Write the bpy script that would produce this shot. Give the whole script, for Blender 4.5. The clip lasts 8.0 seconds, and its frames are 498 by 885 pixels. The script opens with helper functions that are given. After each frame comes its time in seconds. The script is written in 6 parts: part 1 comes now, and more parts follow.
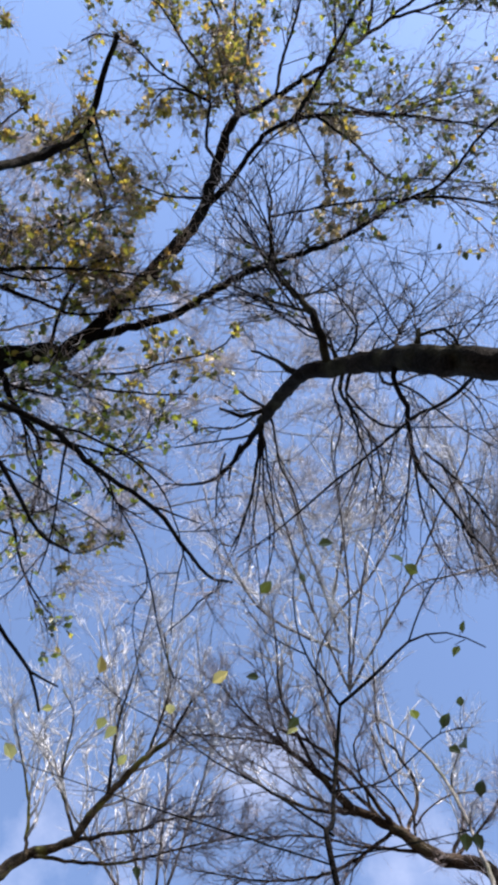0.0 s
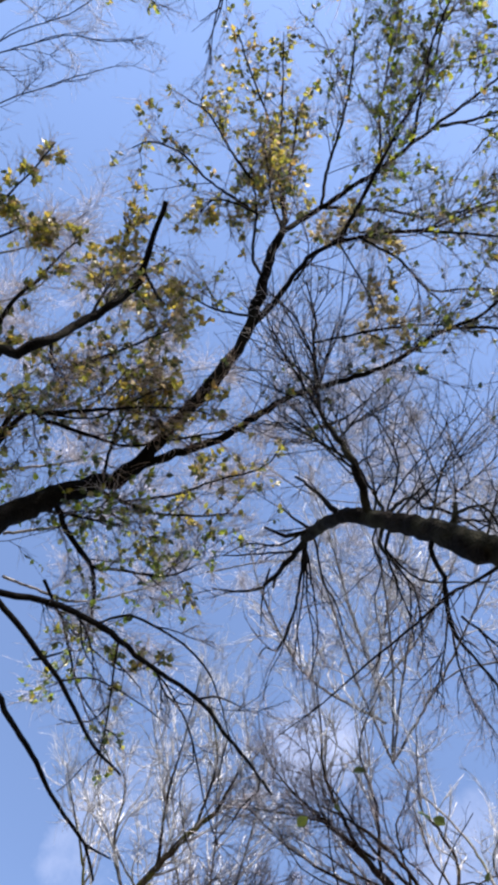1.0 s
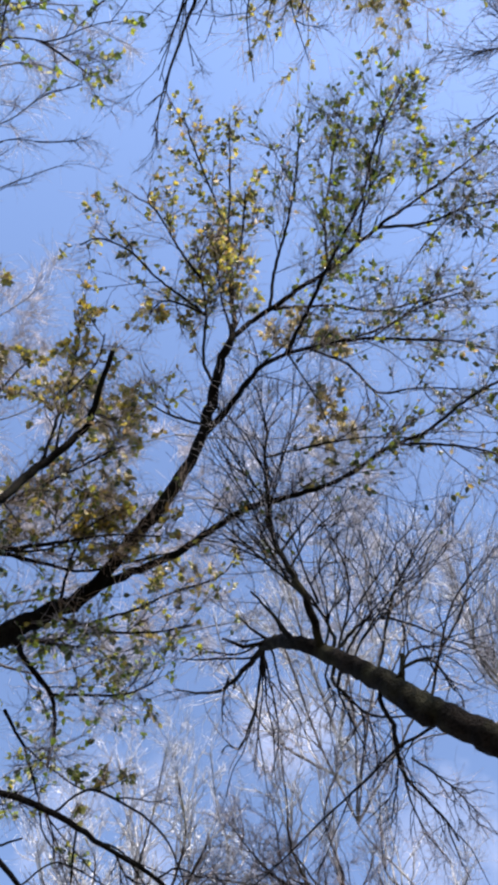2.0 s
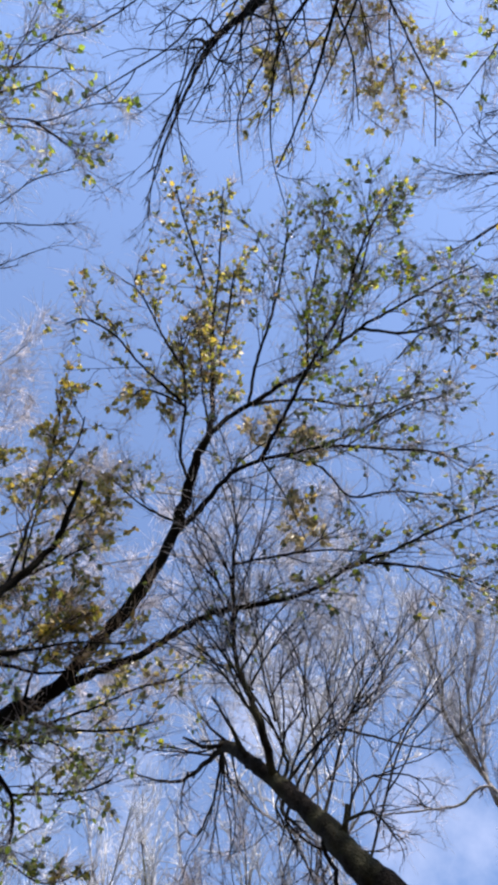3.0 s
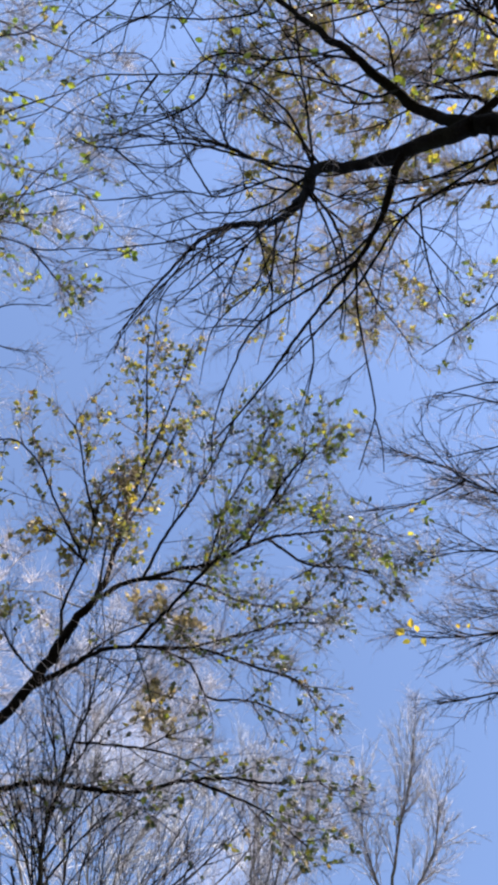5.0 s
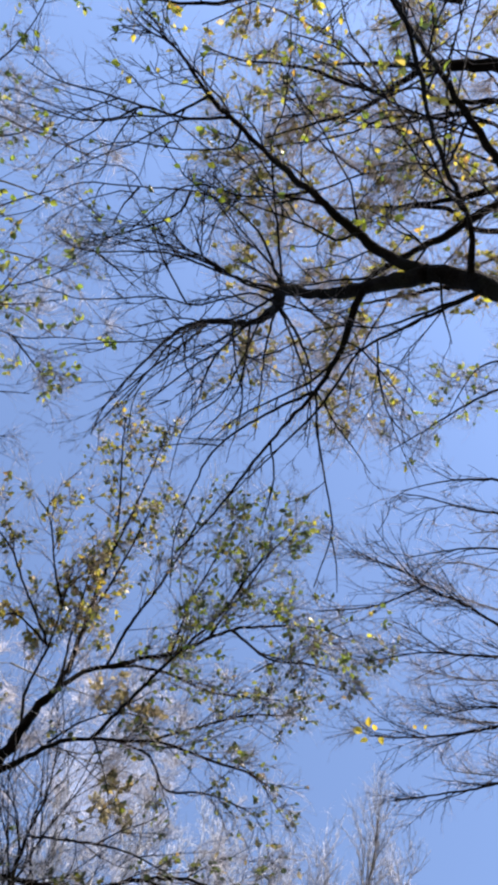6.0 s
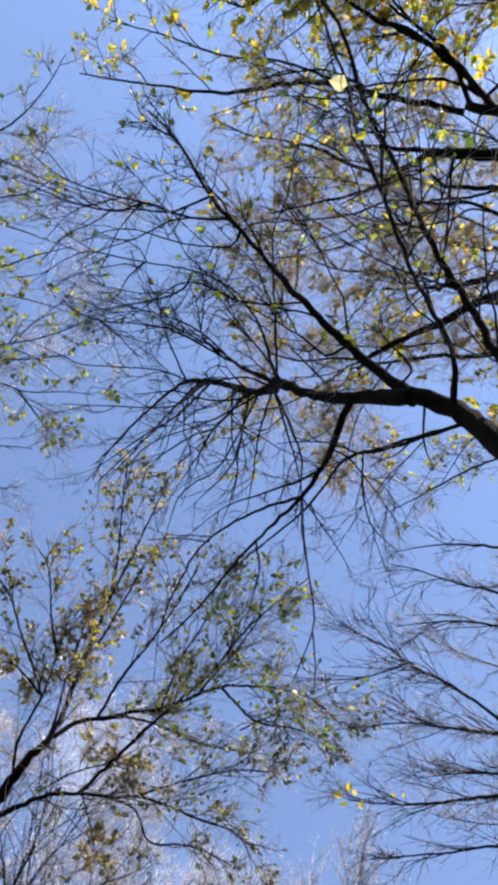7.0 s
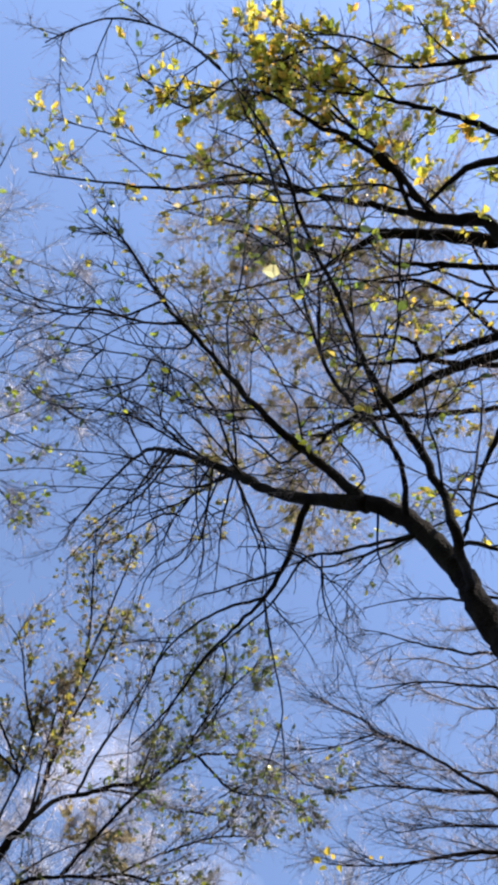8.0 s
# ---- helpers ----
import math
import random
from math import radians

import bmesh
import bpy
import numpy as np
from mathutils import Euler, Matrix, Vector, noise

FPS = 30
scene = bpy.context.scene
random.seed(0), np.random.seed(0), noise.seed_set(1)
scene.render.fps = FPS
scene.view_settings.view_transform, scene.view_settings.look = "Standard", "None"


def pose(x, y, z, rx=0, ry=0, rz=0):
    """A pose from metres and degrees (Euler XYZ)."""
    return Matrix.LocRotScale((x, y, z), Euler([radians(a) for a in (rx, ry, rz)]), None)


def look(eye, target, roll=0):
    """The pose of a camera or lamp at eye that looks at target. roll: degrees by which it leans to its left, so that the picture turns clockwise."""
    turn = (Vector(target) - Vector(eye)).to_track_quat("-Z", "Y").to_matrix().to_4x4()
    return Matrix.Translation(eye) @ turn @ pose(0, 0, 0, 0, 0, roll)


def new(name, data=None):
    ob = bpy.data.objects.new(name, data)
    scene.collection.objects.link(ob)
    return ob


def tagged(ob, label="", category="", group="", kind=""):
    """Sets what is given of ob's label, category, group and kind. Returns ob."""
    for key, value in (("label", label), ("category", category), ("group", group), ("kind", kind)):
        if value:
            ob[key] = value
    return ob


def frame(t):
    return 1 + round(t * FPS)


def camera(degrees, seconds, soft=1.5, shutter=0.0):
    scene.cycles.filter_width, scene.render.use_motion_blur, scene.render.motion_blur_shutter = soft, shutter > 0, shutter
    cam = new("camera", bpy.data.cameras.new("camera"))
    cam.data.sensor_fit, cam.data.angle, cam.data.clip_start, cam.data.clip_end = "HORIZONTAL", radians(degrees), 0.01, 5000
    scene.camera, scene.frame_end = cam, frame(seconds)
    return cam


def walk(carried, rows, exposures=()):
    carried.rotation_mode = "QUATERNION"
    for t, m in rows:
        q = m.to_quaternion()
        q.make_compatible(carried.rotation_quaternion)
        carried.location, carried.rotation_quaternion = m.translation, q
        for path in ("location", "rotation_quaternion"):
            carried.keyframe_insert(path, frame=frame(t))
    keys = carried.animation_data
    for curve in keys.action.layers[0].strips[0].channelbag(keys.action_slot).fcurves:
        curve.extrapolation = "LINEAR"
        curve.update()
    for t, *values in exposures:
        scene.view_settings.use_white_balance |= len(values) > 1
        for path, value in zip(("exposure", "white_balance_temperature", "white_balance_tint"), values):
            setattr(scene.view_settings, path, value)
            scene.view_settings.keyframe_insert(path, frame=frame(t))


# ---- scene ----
cam = camera(35.3, 8.0, soft=4.0)
PATH = [
    (0, (0.038, 0.418, 1.175), (0.022, 0.113, 3.151), -2.1),
    (0.4, (0.018, 0.91, 1.149), (0.032, 0.641, 3.131), 1.0),
    (0.5, (0.012, 1.039, 1.152), (0.044, 0.764, 3.133), 4.6),
    (1, (0.005, 1.656, 1.146), (0.116, 1.315, 3.114), 18.8),
    (1.5, (-0.008, 2.226, 1.169), (0.033, 1.864, 3.135), 4.6),
    (1.7, (-0.027, 2.451, 1.191), (-0.006, 2.086, 3.157), 1.6),
    (2.8, (-0.343, 3.82, 1.4), (-0.304, 3.411, 3.357), 7.6),
    (3, (-0.344, 3.992, 1.4), (-0.325, 3.577, 3.356), 4.8),
    (3.5, (-0.266, 4.361, 1.371), (-0.297, 4.086, 3.351), 4.0),
    (4, (-0.286, 4.859, 1.4), (-0.352, 4.61, 3.383), -0.3),
    (4.5, (-0.336, 5.321, 1.438), (-0.422, 5.035, 3.415), 1.8),
    (4.7, (-0.328, 5.477, 1.448), (-0.438, 5.162, 3.42), 0.0),
    (5.8, (-0.354, 6.214, 1.335), (-0.459, 6.004, 3.321), -3.8),
    (6, (-0.313, 6.332, 1.314), (-0.416, 6.137, 3.302), -5.3),
    (6.5, (-0.239, 6.803, 1.275), (-0.312, 6.584, 3.261), 3.9),
    (7, (-0.142, 7.254, 1.256), (-0.225, 7.005, 3.238), 6.3),
    (7.5, (-0.045, 7.635, 1.227), (-0.151, 7.394, 3.21), -0.0),
    (8, (0.063, 8.055, 1.25), (-0.077, 7.83, 3.233), -9.5),
]
walk(cam, [(t, look(eye, target, roll)) for t, eye, target, roll in PATH], [(0.0, 1.125, 6520, 20), (8.0, 1.125, 6520, 20)])

# ---- sky, sun ----
SUN_EL, SUN_ROT = radians(38), radians(-25)
world = bpy.data.worlds.new("sky")
scene.world = world
world.use_nodes = True
wn, wl = world.node_tree.nodes, world.node_tree.links
wn.clear()
sky = wn.new("ShaderNodeTexSky")
sky.sky_type, sky.sun_disc = "NISHITA", False
sky.sun_elevation, sky.sun_rotation = SUN_EL, SUN_ROT
sky.air_density, sky.dust_density, sky.ozone_density = 1.1, 0.2, 2.1
wco = wn.new("ShaderNodeTexCoord")
wno = wn.new("ShaderNodeTexNoise")
wno.inputs["Scale"].default_value, wno.inputs["Detail"].default_value, wno.inputs["Roughness"].default_value = 11.0, 7.0, 0.6
wl.new(wco.outputs["Generated"], wno.inputs["Vector"])


def wmath(operation, first, second):
    m = wn.new("ShaderNodeMath")
    m.operation = operation
    wl.new(first, m.inputs[0])
    if isinstance(second, float):
        m.inputs[1].default_value = second
    else:
        wl.new(second, m.inputs[1])
    return m.outputs["Value"]


# fair-weather clouds: direction, half width in degrees, thickness
cover = None
for way, wide, dense in (((-0.03, -0.515, 0.856), 5.0, 0.9), ((-0.215, -0.60, 0.77), 6.5, 0.9), ((0.18, -0.60, 0.78), 8.0, 0.8), ((-0.55, -0.62, 0.56), 12.0, 1.0), ((0.6, -0.5, 0.62), 14.0, 0.9)):
    dot = wn.new("ShaderNodeVectorMath")
    dot.operation = "DOT_PRODUCT"
    dot.inputs[1].default_value = Vector(way).normalized()
    wl.new(wco.outputs["Generated"], dot.inputs[0])
    near = wn.new("ShaderNodeMapRange")
    near.interpolation_type = "SMOOTHSTEP"
    for key, value in (("From Min", math.cos(radians(wide))), ("From Max", math.cos(radians(wide * 0.2))), ("To Min", 0.0), ("To Max", dense)):
        near.inputs[key].default_value = value
    wl.new(dot.outputs["Value"], near.inputs["Value"])
    cover = near.outputs["Result"] if cover is None else wmath("MAXIMUM", cover, near.outputs["Result"])
wra = wn.new("ShaderNodeValToRGB")
wra.color_ramp.elements[0].position, wra.color_ramp.elements[1].position = 0.58, 0.92
wl.new(wmath("ADD", wmath("MULTIPLY", cover, 0.38), wmath("MULTIPLY", wno.outputs["Fac"], 0.8)), wra.inputs["Fac"])
wmi = wn.new("ShaderNodeMix")
wmi.data_type = "RGBA"
wmi.inputs["B"].default_value = (8.2, 8.3, 8.9, 1)
wl.new(wmath("MULTIPLY", wra.outputs["Color"], 0.15), wmi.inputs["Factor"])
wl.new(sky.outputs["Color"], wmi.inputs["A"])
wbg = wn.new("ShaderNodeBackground")
wbg.inputs["Strength"].default_value = 0.15
wou = wn.new("ShaderNodeOutputWorld")
wl.new(wmi.outputs["Result"], wbg.inputs["Color"])
wl.new(wbg.outputs["Background"], wou.inputs["Surface"])

sun = new("sun", bpy.data.lights.new("sun", "SUN"))
sun.data.energy, sun.data.angle, sun.data.color = 5.0, radians(0.5), (1.0, 0.93, 0.81)
sun_way = Vector((math.sin(SUN_ROT) * math.cos(SUN_EL), math.cos(SUN_ROT) * math.cos(SUN_EL), math.sin(SUN_EL)))
sun.matrix_world = look(sun_way * 60, (0, 0, 0))


# ---- materials ----
def node_material(name):
    m = bpy.data.materials.new(name)
    m.use_nodes = True
    n, l = m.node_tree.nodes, m.node_tree.links
    n.clear()
    return m, n, l, n.new("ShaderNodeOutputMaterial")


def ramp(n, stops):
    r = n.new("ShaderNodeValToRGB")
    e = r.color_ramp.elements
    while len(e) < len(stops):
        e.new(0.5)
    for k, (p, c) in zip(e, stops):
        k.position, k.color = p, (*c, 1)
    return r


def bark(name, dark, light, moss, moss_amount, scale=1.0):
    """Bark: long cracks, grey lichen patches and a little moss."""
    m, n, l, out = node_material(name)
    co = n.new("ShaderNodeTexCoord")
    fine, broad, wet = (n.new("ShaderNodeTexNoise") for _ in range(3))
    for k, s, d in ((fine, 55 * scale, 6), (broad, 7 * scale, 4), (wet, 3.1 * scale, 5)):
        k.inputs["Scale"].default_value, k.inputs["Detail"].default_value = s, d
        l.new(co.outputs["Object"], k.inputs["Vector"])
    r1 = ramp(n, [(0.3, dark), (0.72, light)])
    l.new(fine.outputs["Fac"], r1.inputs["Fac"])
    r2 = ramp(n, [(0.36, (0.35, 0.35, 0.36)), (0.68, (1.5, 1.45, 1.4))])
    l.new(broad.outputs["Fac"], r2.inputs["Fac"])
    mul = n.new("ShaderNodeMix")
    mul.data_type, mul.blend_type = "RGBA", "MULTIPLY"
    mul.inputs["Factor"].default_value = 1.0
    l.new(r1.outputs["Color"], mul.inputs["A"])
    l.new(r2.outputs["Color"], mul.inputs["B"])
    r3 = ramp(n, [(0.52, (0, 0, 0)), (0.66, (moss_amount,) * 3)])
    l.new(wet.outputs["Fac"], r3.inputs["Fac"])
    mix = n.new("ShaderNodeMix")
    mix.data_type = "RGBA"
    mix.inputs["B"].default_value = (*moss, 1)
    l.new(r3.outputs["Color"], mix.inputs["Factor"])
    l.new(mul.outputs["Result"], mix.inputs["A"])
    b = n.new("ShaderNodeBsdfPrincipled")
    b.inputs["Roughness"].default_value = 0.88
    b.inputs["Specular IOR Level"].default_value = 0.08
    l.new(mix.outputs["Result"], b.inputs["Base Color"])
    bump = n.new("ShaderNodeBump")
    bump.inputs["Strength"].default_value, bump.inputs["Distance"].default_value = 1.0, 0.03
    l.new(fine.outputs["Fac"], bump.inputs["Height"])
    l.new(bump.outputs["Normal"], b.inputs["Normal"])
    l.new(b.outputs["BSDF"], out.inputs["Surface"])
    return m


def leaf_material(name, stops, clear=0.5):
    """Thin autumn leaf: every leaf takes its own colour, light shines through."""
    m, n, l, out = node_material(name)
    geo, inf, add = n.new("ShaderNodeNewGeometry"), n.new("ShaderNodeObjectInfo"), n.new("ShaderNodeMath")
    add.operation = "ADD"
    l.new(geo.outputs["Random Per Island"], add.inputs[0])
    l.new(inf.outputs["Random"], add.inputs[1])
    fr = n.new("ShaderNodeMath")
    fr.operation = "FRACT"
    l.new(add.outputs["Value"], fr.inputs[0])
    r = ramp(n, stops)
    l.new(fr.outputs["Value"], r.inputs["Fac"])
    co, no = n.new("ShaderNodeTexCoord"), n.new("ShaderNodeTexNoise")
    no.inputs["Scale"].default_value, no.inputs["Detail"].default_value = 60.0, 3.0
    l.new(co.outputs["Object"], no.inputs["Vector"])
    r2 = ramp(n, [(0.3, (0.6, 0.5, 0.4)), (0.6, (1.1, 1.1, 1.0))])
    l.new(no.outputs["Fac"], r2.inputs["Fac"])
    mul = n.new("ShaderNodeMix")
    mul.data_type, mul.blend_type = "RGBA", "MULTIPLY"
    mul.inputs["Factor"].default_value = 0.8
    l.new(r.outputs["Color"], mul.inputs["A"])
    l.new(r2.outputs["Color"], mul.inputs["B"])
    d, t, g = n.new("ShaderNodeBsdfDiffuse"), n.new("ShaderNodeBsdfTranslucent"), n.new("ShaderNodeBsdfGlossy")
    g.inputs["Roughness"].default_value = 0.42
    for k in (d, t):
        l.new(mul.outputs["Result"], k.inputs["Color"])
    mx, mg = n.new("ShaderNodeMixShader"), n.new("ShaderNodeMixShader")
    mx.inputs["Fac"].default_value, mg.inputs["Fac"].default_value = clear, 0.07
    l.new(d.outputs["BSDF"], mx.inputs[1])
    l.new(t.outputs["BSDF"], mx.inputs[2])
    l.new(mx.outputs["Shader"], mg.inputs[1])
    l.new(g.outputs["BSDF"], mg.inputs[2])
    l.new(mg.outputs["Shader"], out.inputs["Surface"])
    return m


# near-black limbs and twigs: backlit shade is put into the bark colour
BARK_SILHOUETTE = bark("silhouette_bark", (0.003, 0.003, 0.003), (0.010, 0.009, 0.008), (0.011, 0.013, 0.006), 0.5)
TWIG_SILHOUETTE = bark("twig_bark", (0.004, 0.003, 0.004), (0.014, 0.012, 0.012), (0.014, 0.014, 0.009), 0.2)
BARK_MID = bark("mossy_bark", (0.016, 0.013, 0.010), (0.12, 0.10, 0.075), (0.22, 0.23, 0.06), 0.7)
BARK_BROWN = bark("brown_bark", (0.010, 0.008, 0.007), (0.095, 0.075, 0.062), (0.12, 0.115, 0.06), 0.5)
TWIG_BROWN = bark("brown_twig_bark", (0.02, 0.015, 0.016), (0.09, 0.07, 0.07), (0.06, 0.055, 0.035), 0.3)
# lit copy of the brown twig bark, sunshine painted in by lighter browns
TWIG_SUNNY = bark("sunlit_brown_twig", (0.06, 0.048, 0.046), (0.24, 0.20, 0.19), (0.16, 0.14, 0.11), 0.3)
# white and silver twigs: the glare of the sun is put into their colour
TWIG_SUNLIT_WHITE = bark("sunlit_white_twig", (0.68, 0.72, 0.77), (0.84, 0.88, 0.93), (0.62, 0.65, 0.65), 0.3)
TWIG_SUNLIT_SILVER = bark("sunlit_silver_twig", (0.30, 0.31, 0.34), (0.60, 0.62, 0.67), (0.34, 0.35, 0.34), 0.3)
TWIG_GREY = bark("grey_twig_bark", (0.12, 0.12, 0.13), (0.34, 0.34, 0.36), (0.2, 0.2, 0.18), 0.3)
BARK_GREY = bark("grey_bark", (0.10, 0.10, 0.10), (0.36, 0.36, 0.37), (0.16, 0.17, 0.09), 0.6)
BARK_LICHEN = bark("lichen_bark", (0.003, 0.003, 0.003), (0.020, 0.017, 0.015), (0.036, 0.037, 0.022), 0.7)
# pale haze between branches, painted as the bark colour of the finest twigs
TWIG_FINE_HAZE = bark("fine_twig_haze_tint", (0.48, 0.45, 0.49), (0.70, 0.67, 0.72), (0.52, 0.49, 0.47), 0.3)
TWIG_TAN_HAZE = bark("tan_twig_haze_tint", (0.54, 0.47, 0.41), (0.78, 0.69, 0.61), (0.54, 0.49, 0.40), 0.3)
TWIG_MIST = bark("twig_mist_tint", (0.68, 0.69, 0.77), (0.85, 0.86, 0.92), (0.66, 0.66, 0.68), 0.3)
TWIG_HAZE = bark("twig_haze_tint", (0.70, 0.68, 0.72), (0.87, 0.85, 0.89), (0.68, 0.66, 0.65), 0.3)
# A, O, G, Y: the cream last stop paints sun glints on some leaves
LEAF_A = leaf_material("autumn_leaf", [(0.0, (0.026, 0.042, 0.018)), (0.22, (0.062, 0.086, 0.024)), (0.42, (0.18, 0.21, 0.04)), (0.62, (0.38, 0.39, 0.06)), (0.82, (0.58, 0.48, 0.08)), (0.92, (0.32, 0.20, 0.06)), (1.0, (0.66, 0.62, 0.48))], 0.68)
LEAF_O = leaf_material("golden_leaf", [(0.0, (0.08, 0.09, 0.03)), (0.22, (0.23, 0.23, 0.05)), (0.55, (0.52, 0.45, 0.07)), (0.82, (0.54, 0.37, 0.07)), (0.92, (0.24, 0.16, 0.06)), (1.0, (0.68, 0.62, 0.46))], 0.68)
LEAF_G = leaf_material("green_leaf", [(0.0, (0.018, 0.034, 0.015)), (0.38, (0.046, 0.080, 0.024)), (0.62, (0.12, 0.175, 0.028)), (0.84, (0.35, 0.41, 0.04)), (0.94, (0.40, 0.26, 0.06)), (1.0, (0.60, 0.58, 0.46))], 0.55)
LEAF_Y = leaf_material("yellow_green_leaf", [(0.0, (0.026, 0.048, 0.017)), (0.30, (0.075, 0.125, 0.026)), (0.54, (0.25, 0.38, 0.035)), (0.80, (0.50, 0.56, 0.05)), (0.94, (0.52, 0.42, 0.06)), (1.0, (0.54, 0.56, 0.32))], 0.62)
LEAF_H = leaf_material("yellow_leaf", [(0.0, (0.18, 0.25, 0.03)), (0.25, (0.34, 0.40, 0.045)), (0.5, (0.58, 0.55, 0.06)), (0.8, (0.70, 0.58, 0.07)), (0.93, (0.70, 0.40, 0.06)), (1.0, (0.70, 0.64, 0.38))], 0.7)
LEAF_F = leaf_material("clear_yellow_leaf", [(0.0, (0.62, 0.54, 0.05)), (0.6, (0.72, 0.60, 0.06)), (1.0, (0.70, 0.50, 0.05))], 0.66)
LEAF_M = leaf_material("olive_leaf", [(0.0, (0.10, 0.12, 0.035)), (0.35, (0.24, 0.25, 0.06)), (0.65, (0.42, 0.40, 0.08)), (0.85, (0.54, 0.48, 0.08)), (1.0, (0.46, 0.34, 0.14))], 0.66)
LEAF_P = leaf_material("pale_lime_leaf", [(0.0, (0.30, 0.36, 0.10)), (0.5, (0.50, 0.54, 0.20)), (0.85, (0.60, 0.60, 0.26)), (1.0, (0.52, 0.38, 0.08))], 0.5)
LEAF_B = leaf_material("buff_leaf", [(0.0, (0.11, 0.10, 0.055)), (0.3, (0.31, 0.28, 0.14)), (0.6, (0.51, 0.45, 0.24)), (0.85, (0.55, 0.45, 0.19)), (1.0, (0.70, 0.67, 0.56))], 0.62)
LEAF_S = leaf_material("broad_green_leaf", [(0.0, (0.02, 0.04, 0.015)), (0.5, (0.05, 0.085, 0.025)), (0.85, (0.12, 0.17, 0.03)), (1.0, (0.22, 0.29, 0.035))], 0.35)


def litter_material():
    m, n, l, out = node_material("forest_floor")
    co = n.new("ShaderNodeTexCoord")
    a, b = n.new("ShaderNodeTexVoronoi"), n.new("ShaderNodeTexNoise")
    a.inputs["Scale"].default_value, b.inputs["Scale"].default_value, b.inputs["Detail"].default_value = 14.0, 0.6, 6.0
    l.new(co.outputs["Object"], a.inputs["Vector"])
    l.new(co.outputs["Object"], b.inputs["Vector"])
    r = ramp(n, [(0.0, (0.03, 0.022, 0.014)), (0.5, (0.085, 0.052, 0.026)), (1.0, (0.15, 0.10, 0.05))])
    sep = n.new("ShaderNodeSeparateColor")
    l.new(a.outputs["Color"], sep.inputs["Color"])
    l.new(sep.outputs["Red"], r.inputs["Fac"])
    r2 = ramp(n, [(0.35, (0.5, 0.5, 0.5)), (0.7, (1.1, 1.1, 1.0))])
    l.new(b.outputs["Fac"], r2.inputs["Fac"])
    mul = n.new("ShaderNodeMix")
    mul.data_type, mul.blend_type = "RGBA", "MULTIPLY"
    mul.inputs["Factor"].default_value = 1.0
    l.new(r.outputs["Color"], mul.inputs["A"])
    l.new(r2.outputs["Color"], mul.inputs["B"])
    p = n.new("ShaderNodeBsdfPrincipled")
    p.inputs["Roughness"].default_value = 0.9
    l.new(mul.outputs["Result"], p.inputs["Base Color"])
    bump = n.new("ShaderNodeBump")
    bump.inputs["Strength"].default_value, bump.inputs["Distance"].default_value = 0.8, 0.03
    l.new(a.outputs["Distance"], bump.inputs["Height"])
    l.new(bump.outputs["Normal"], p.inputs["Normal"])
    l.new(p.outputs["BSDF"], out.inputs["Surface"])
    return m


FLOOR = litter_material()


# ---- ground ----
def floor_height(x, y):
    return 0.10 * noise.noise((x * 0.12, y * 0.12, 0.3)) + 0.03 * noise.noise((x * 0.7, y * 0.7, 4.1))


def make_ground():
    """One sheet, fine under the trees and wide towards the horizon."""
    steps = sorted({*np.arange(-16, 16.1, 0.5).round(2).tolist(), *(s * d for d in (20, 30, 50, 90, 200, 600, 2000) for s in (-1, 1))})
    verts = [(x, y + 3, floor_height(x, y + 3)) for y in steps for x in steps]
    k = len(steps)
    faces = [(j * k + i, j * k + i + 1, (j + 1) * k + i + 1, (j + 1) * k + i) for j in range(k - 1) for i in range(k - 1)]
    me = bpy.data.meshes.new("ground")
    me.from_pydata(verts, [], faces)
    me.materials.append(FLOOR)
    me.shade_smooth()
    tagged(new("ground", me), "brown leaf-strewn forest floor under the trees", "ground", kind="structure")


make_ground()


# ---- tree building ----
rng = np.random.default_rng(11)
UP = np.array((0.0, 0.0, 1.0))


def unit(v):
    return v / (np.linalg.norm(v) + 1e-9)


class Shape:
    """Gathers tubes and leaves into one mesh."""

    def __init__(self):
        self.verts, self.faces, self.count = [], [], 0

    def tube(self, pts, radii, sides, rough=0.0):
        pts, n = np.asarray(pts, float), len(pts)
        way = np.gradient(pts, axis=0)
        way /= np.linalg.norm(way, axis=1)[:, None] + 1e-9
        side = unit(np.cross(way[0], (0.31, 0.52, 0.79)))
        ang = np.arange(sides) * 2 * math.pi / sides
        rings = []
        for p, w, r in zip(pts, way, radii):
            side = unit(side - w * (side @ w))
            over = np.cross(w, side)
            rr = r * (1 + rough * rng.uniform(-1, 1, sides)) if rough else np.full(sides, r)
            rings.append(p + rr[:, None] * (np.cos(ang)[:, None] * side + np.sin(ang)[:, None] * over))
        o = self.count
        self.verts += [tuple(v) for ring in rings for v in ring]
        for j in range(n - 1):
            for i in range(sides):
                a, b = o + j * sides + i, o + j * sides + (i + 1) % sides
                self.faces.append((a, b, b + sides, a + sides))
        self.faces.append(tuple(o + (n - 1) * sides + i for i in range(sides)))
        self.faces.append(tuple(o + i for i in reversed(range(sides))))
        self.count += n * sides

    def leaf(self, root, way, face, size, width):
        self.verts += leaf_points(root, way, face, size, width)
        o = self.count
        self.faces += [(o, o + 1, o + 2, o + 3), (o + 3, o + 2, o + 4, o + 5), (o, o + 3, o + 7, o + 6), (o + 3, o + 5, o + 8, o + 7)]
        self.count += 9

    def mesh(self, name, material, smooth=True):
        me = bpy.data.meshes.new(name)
        me.from_pydata(self.verts, [], self.faces)
        me.materials.append(material)
        if smooth:
            me.shade_smooth()
        return me


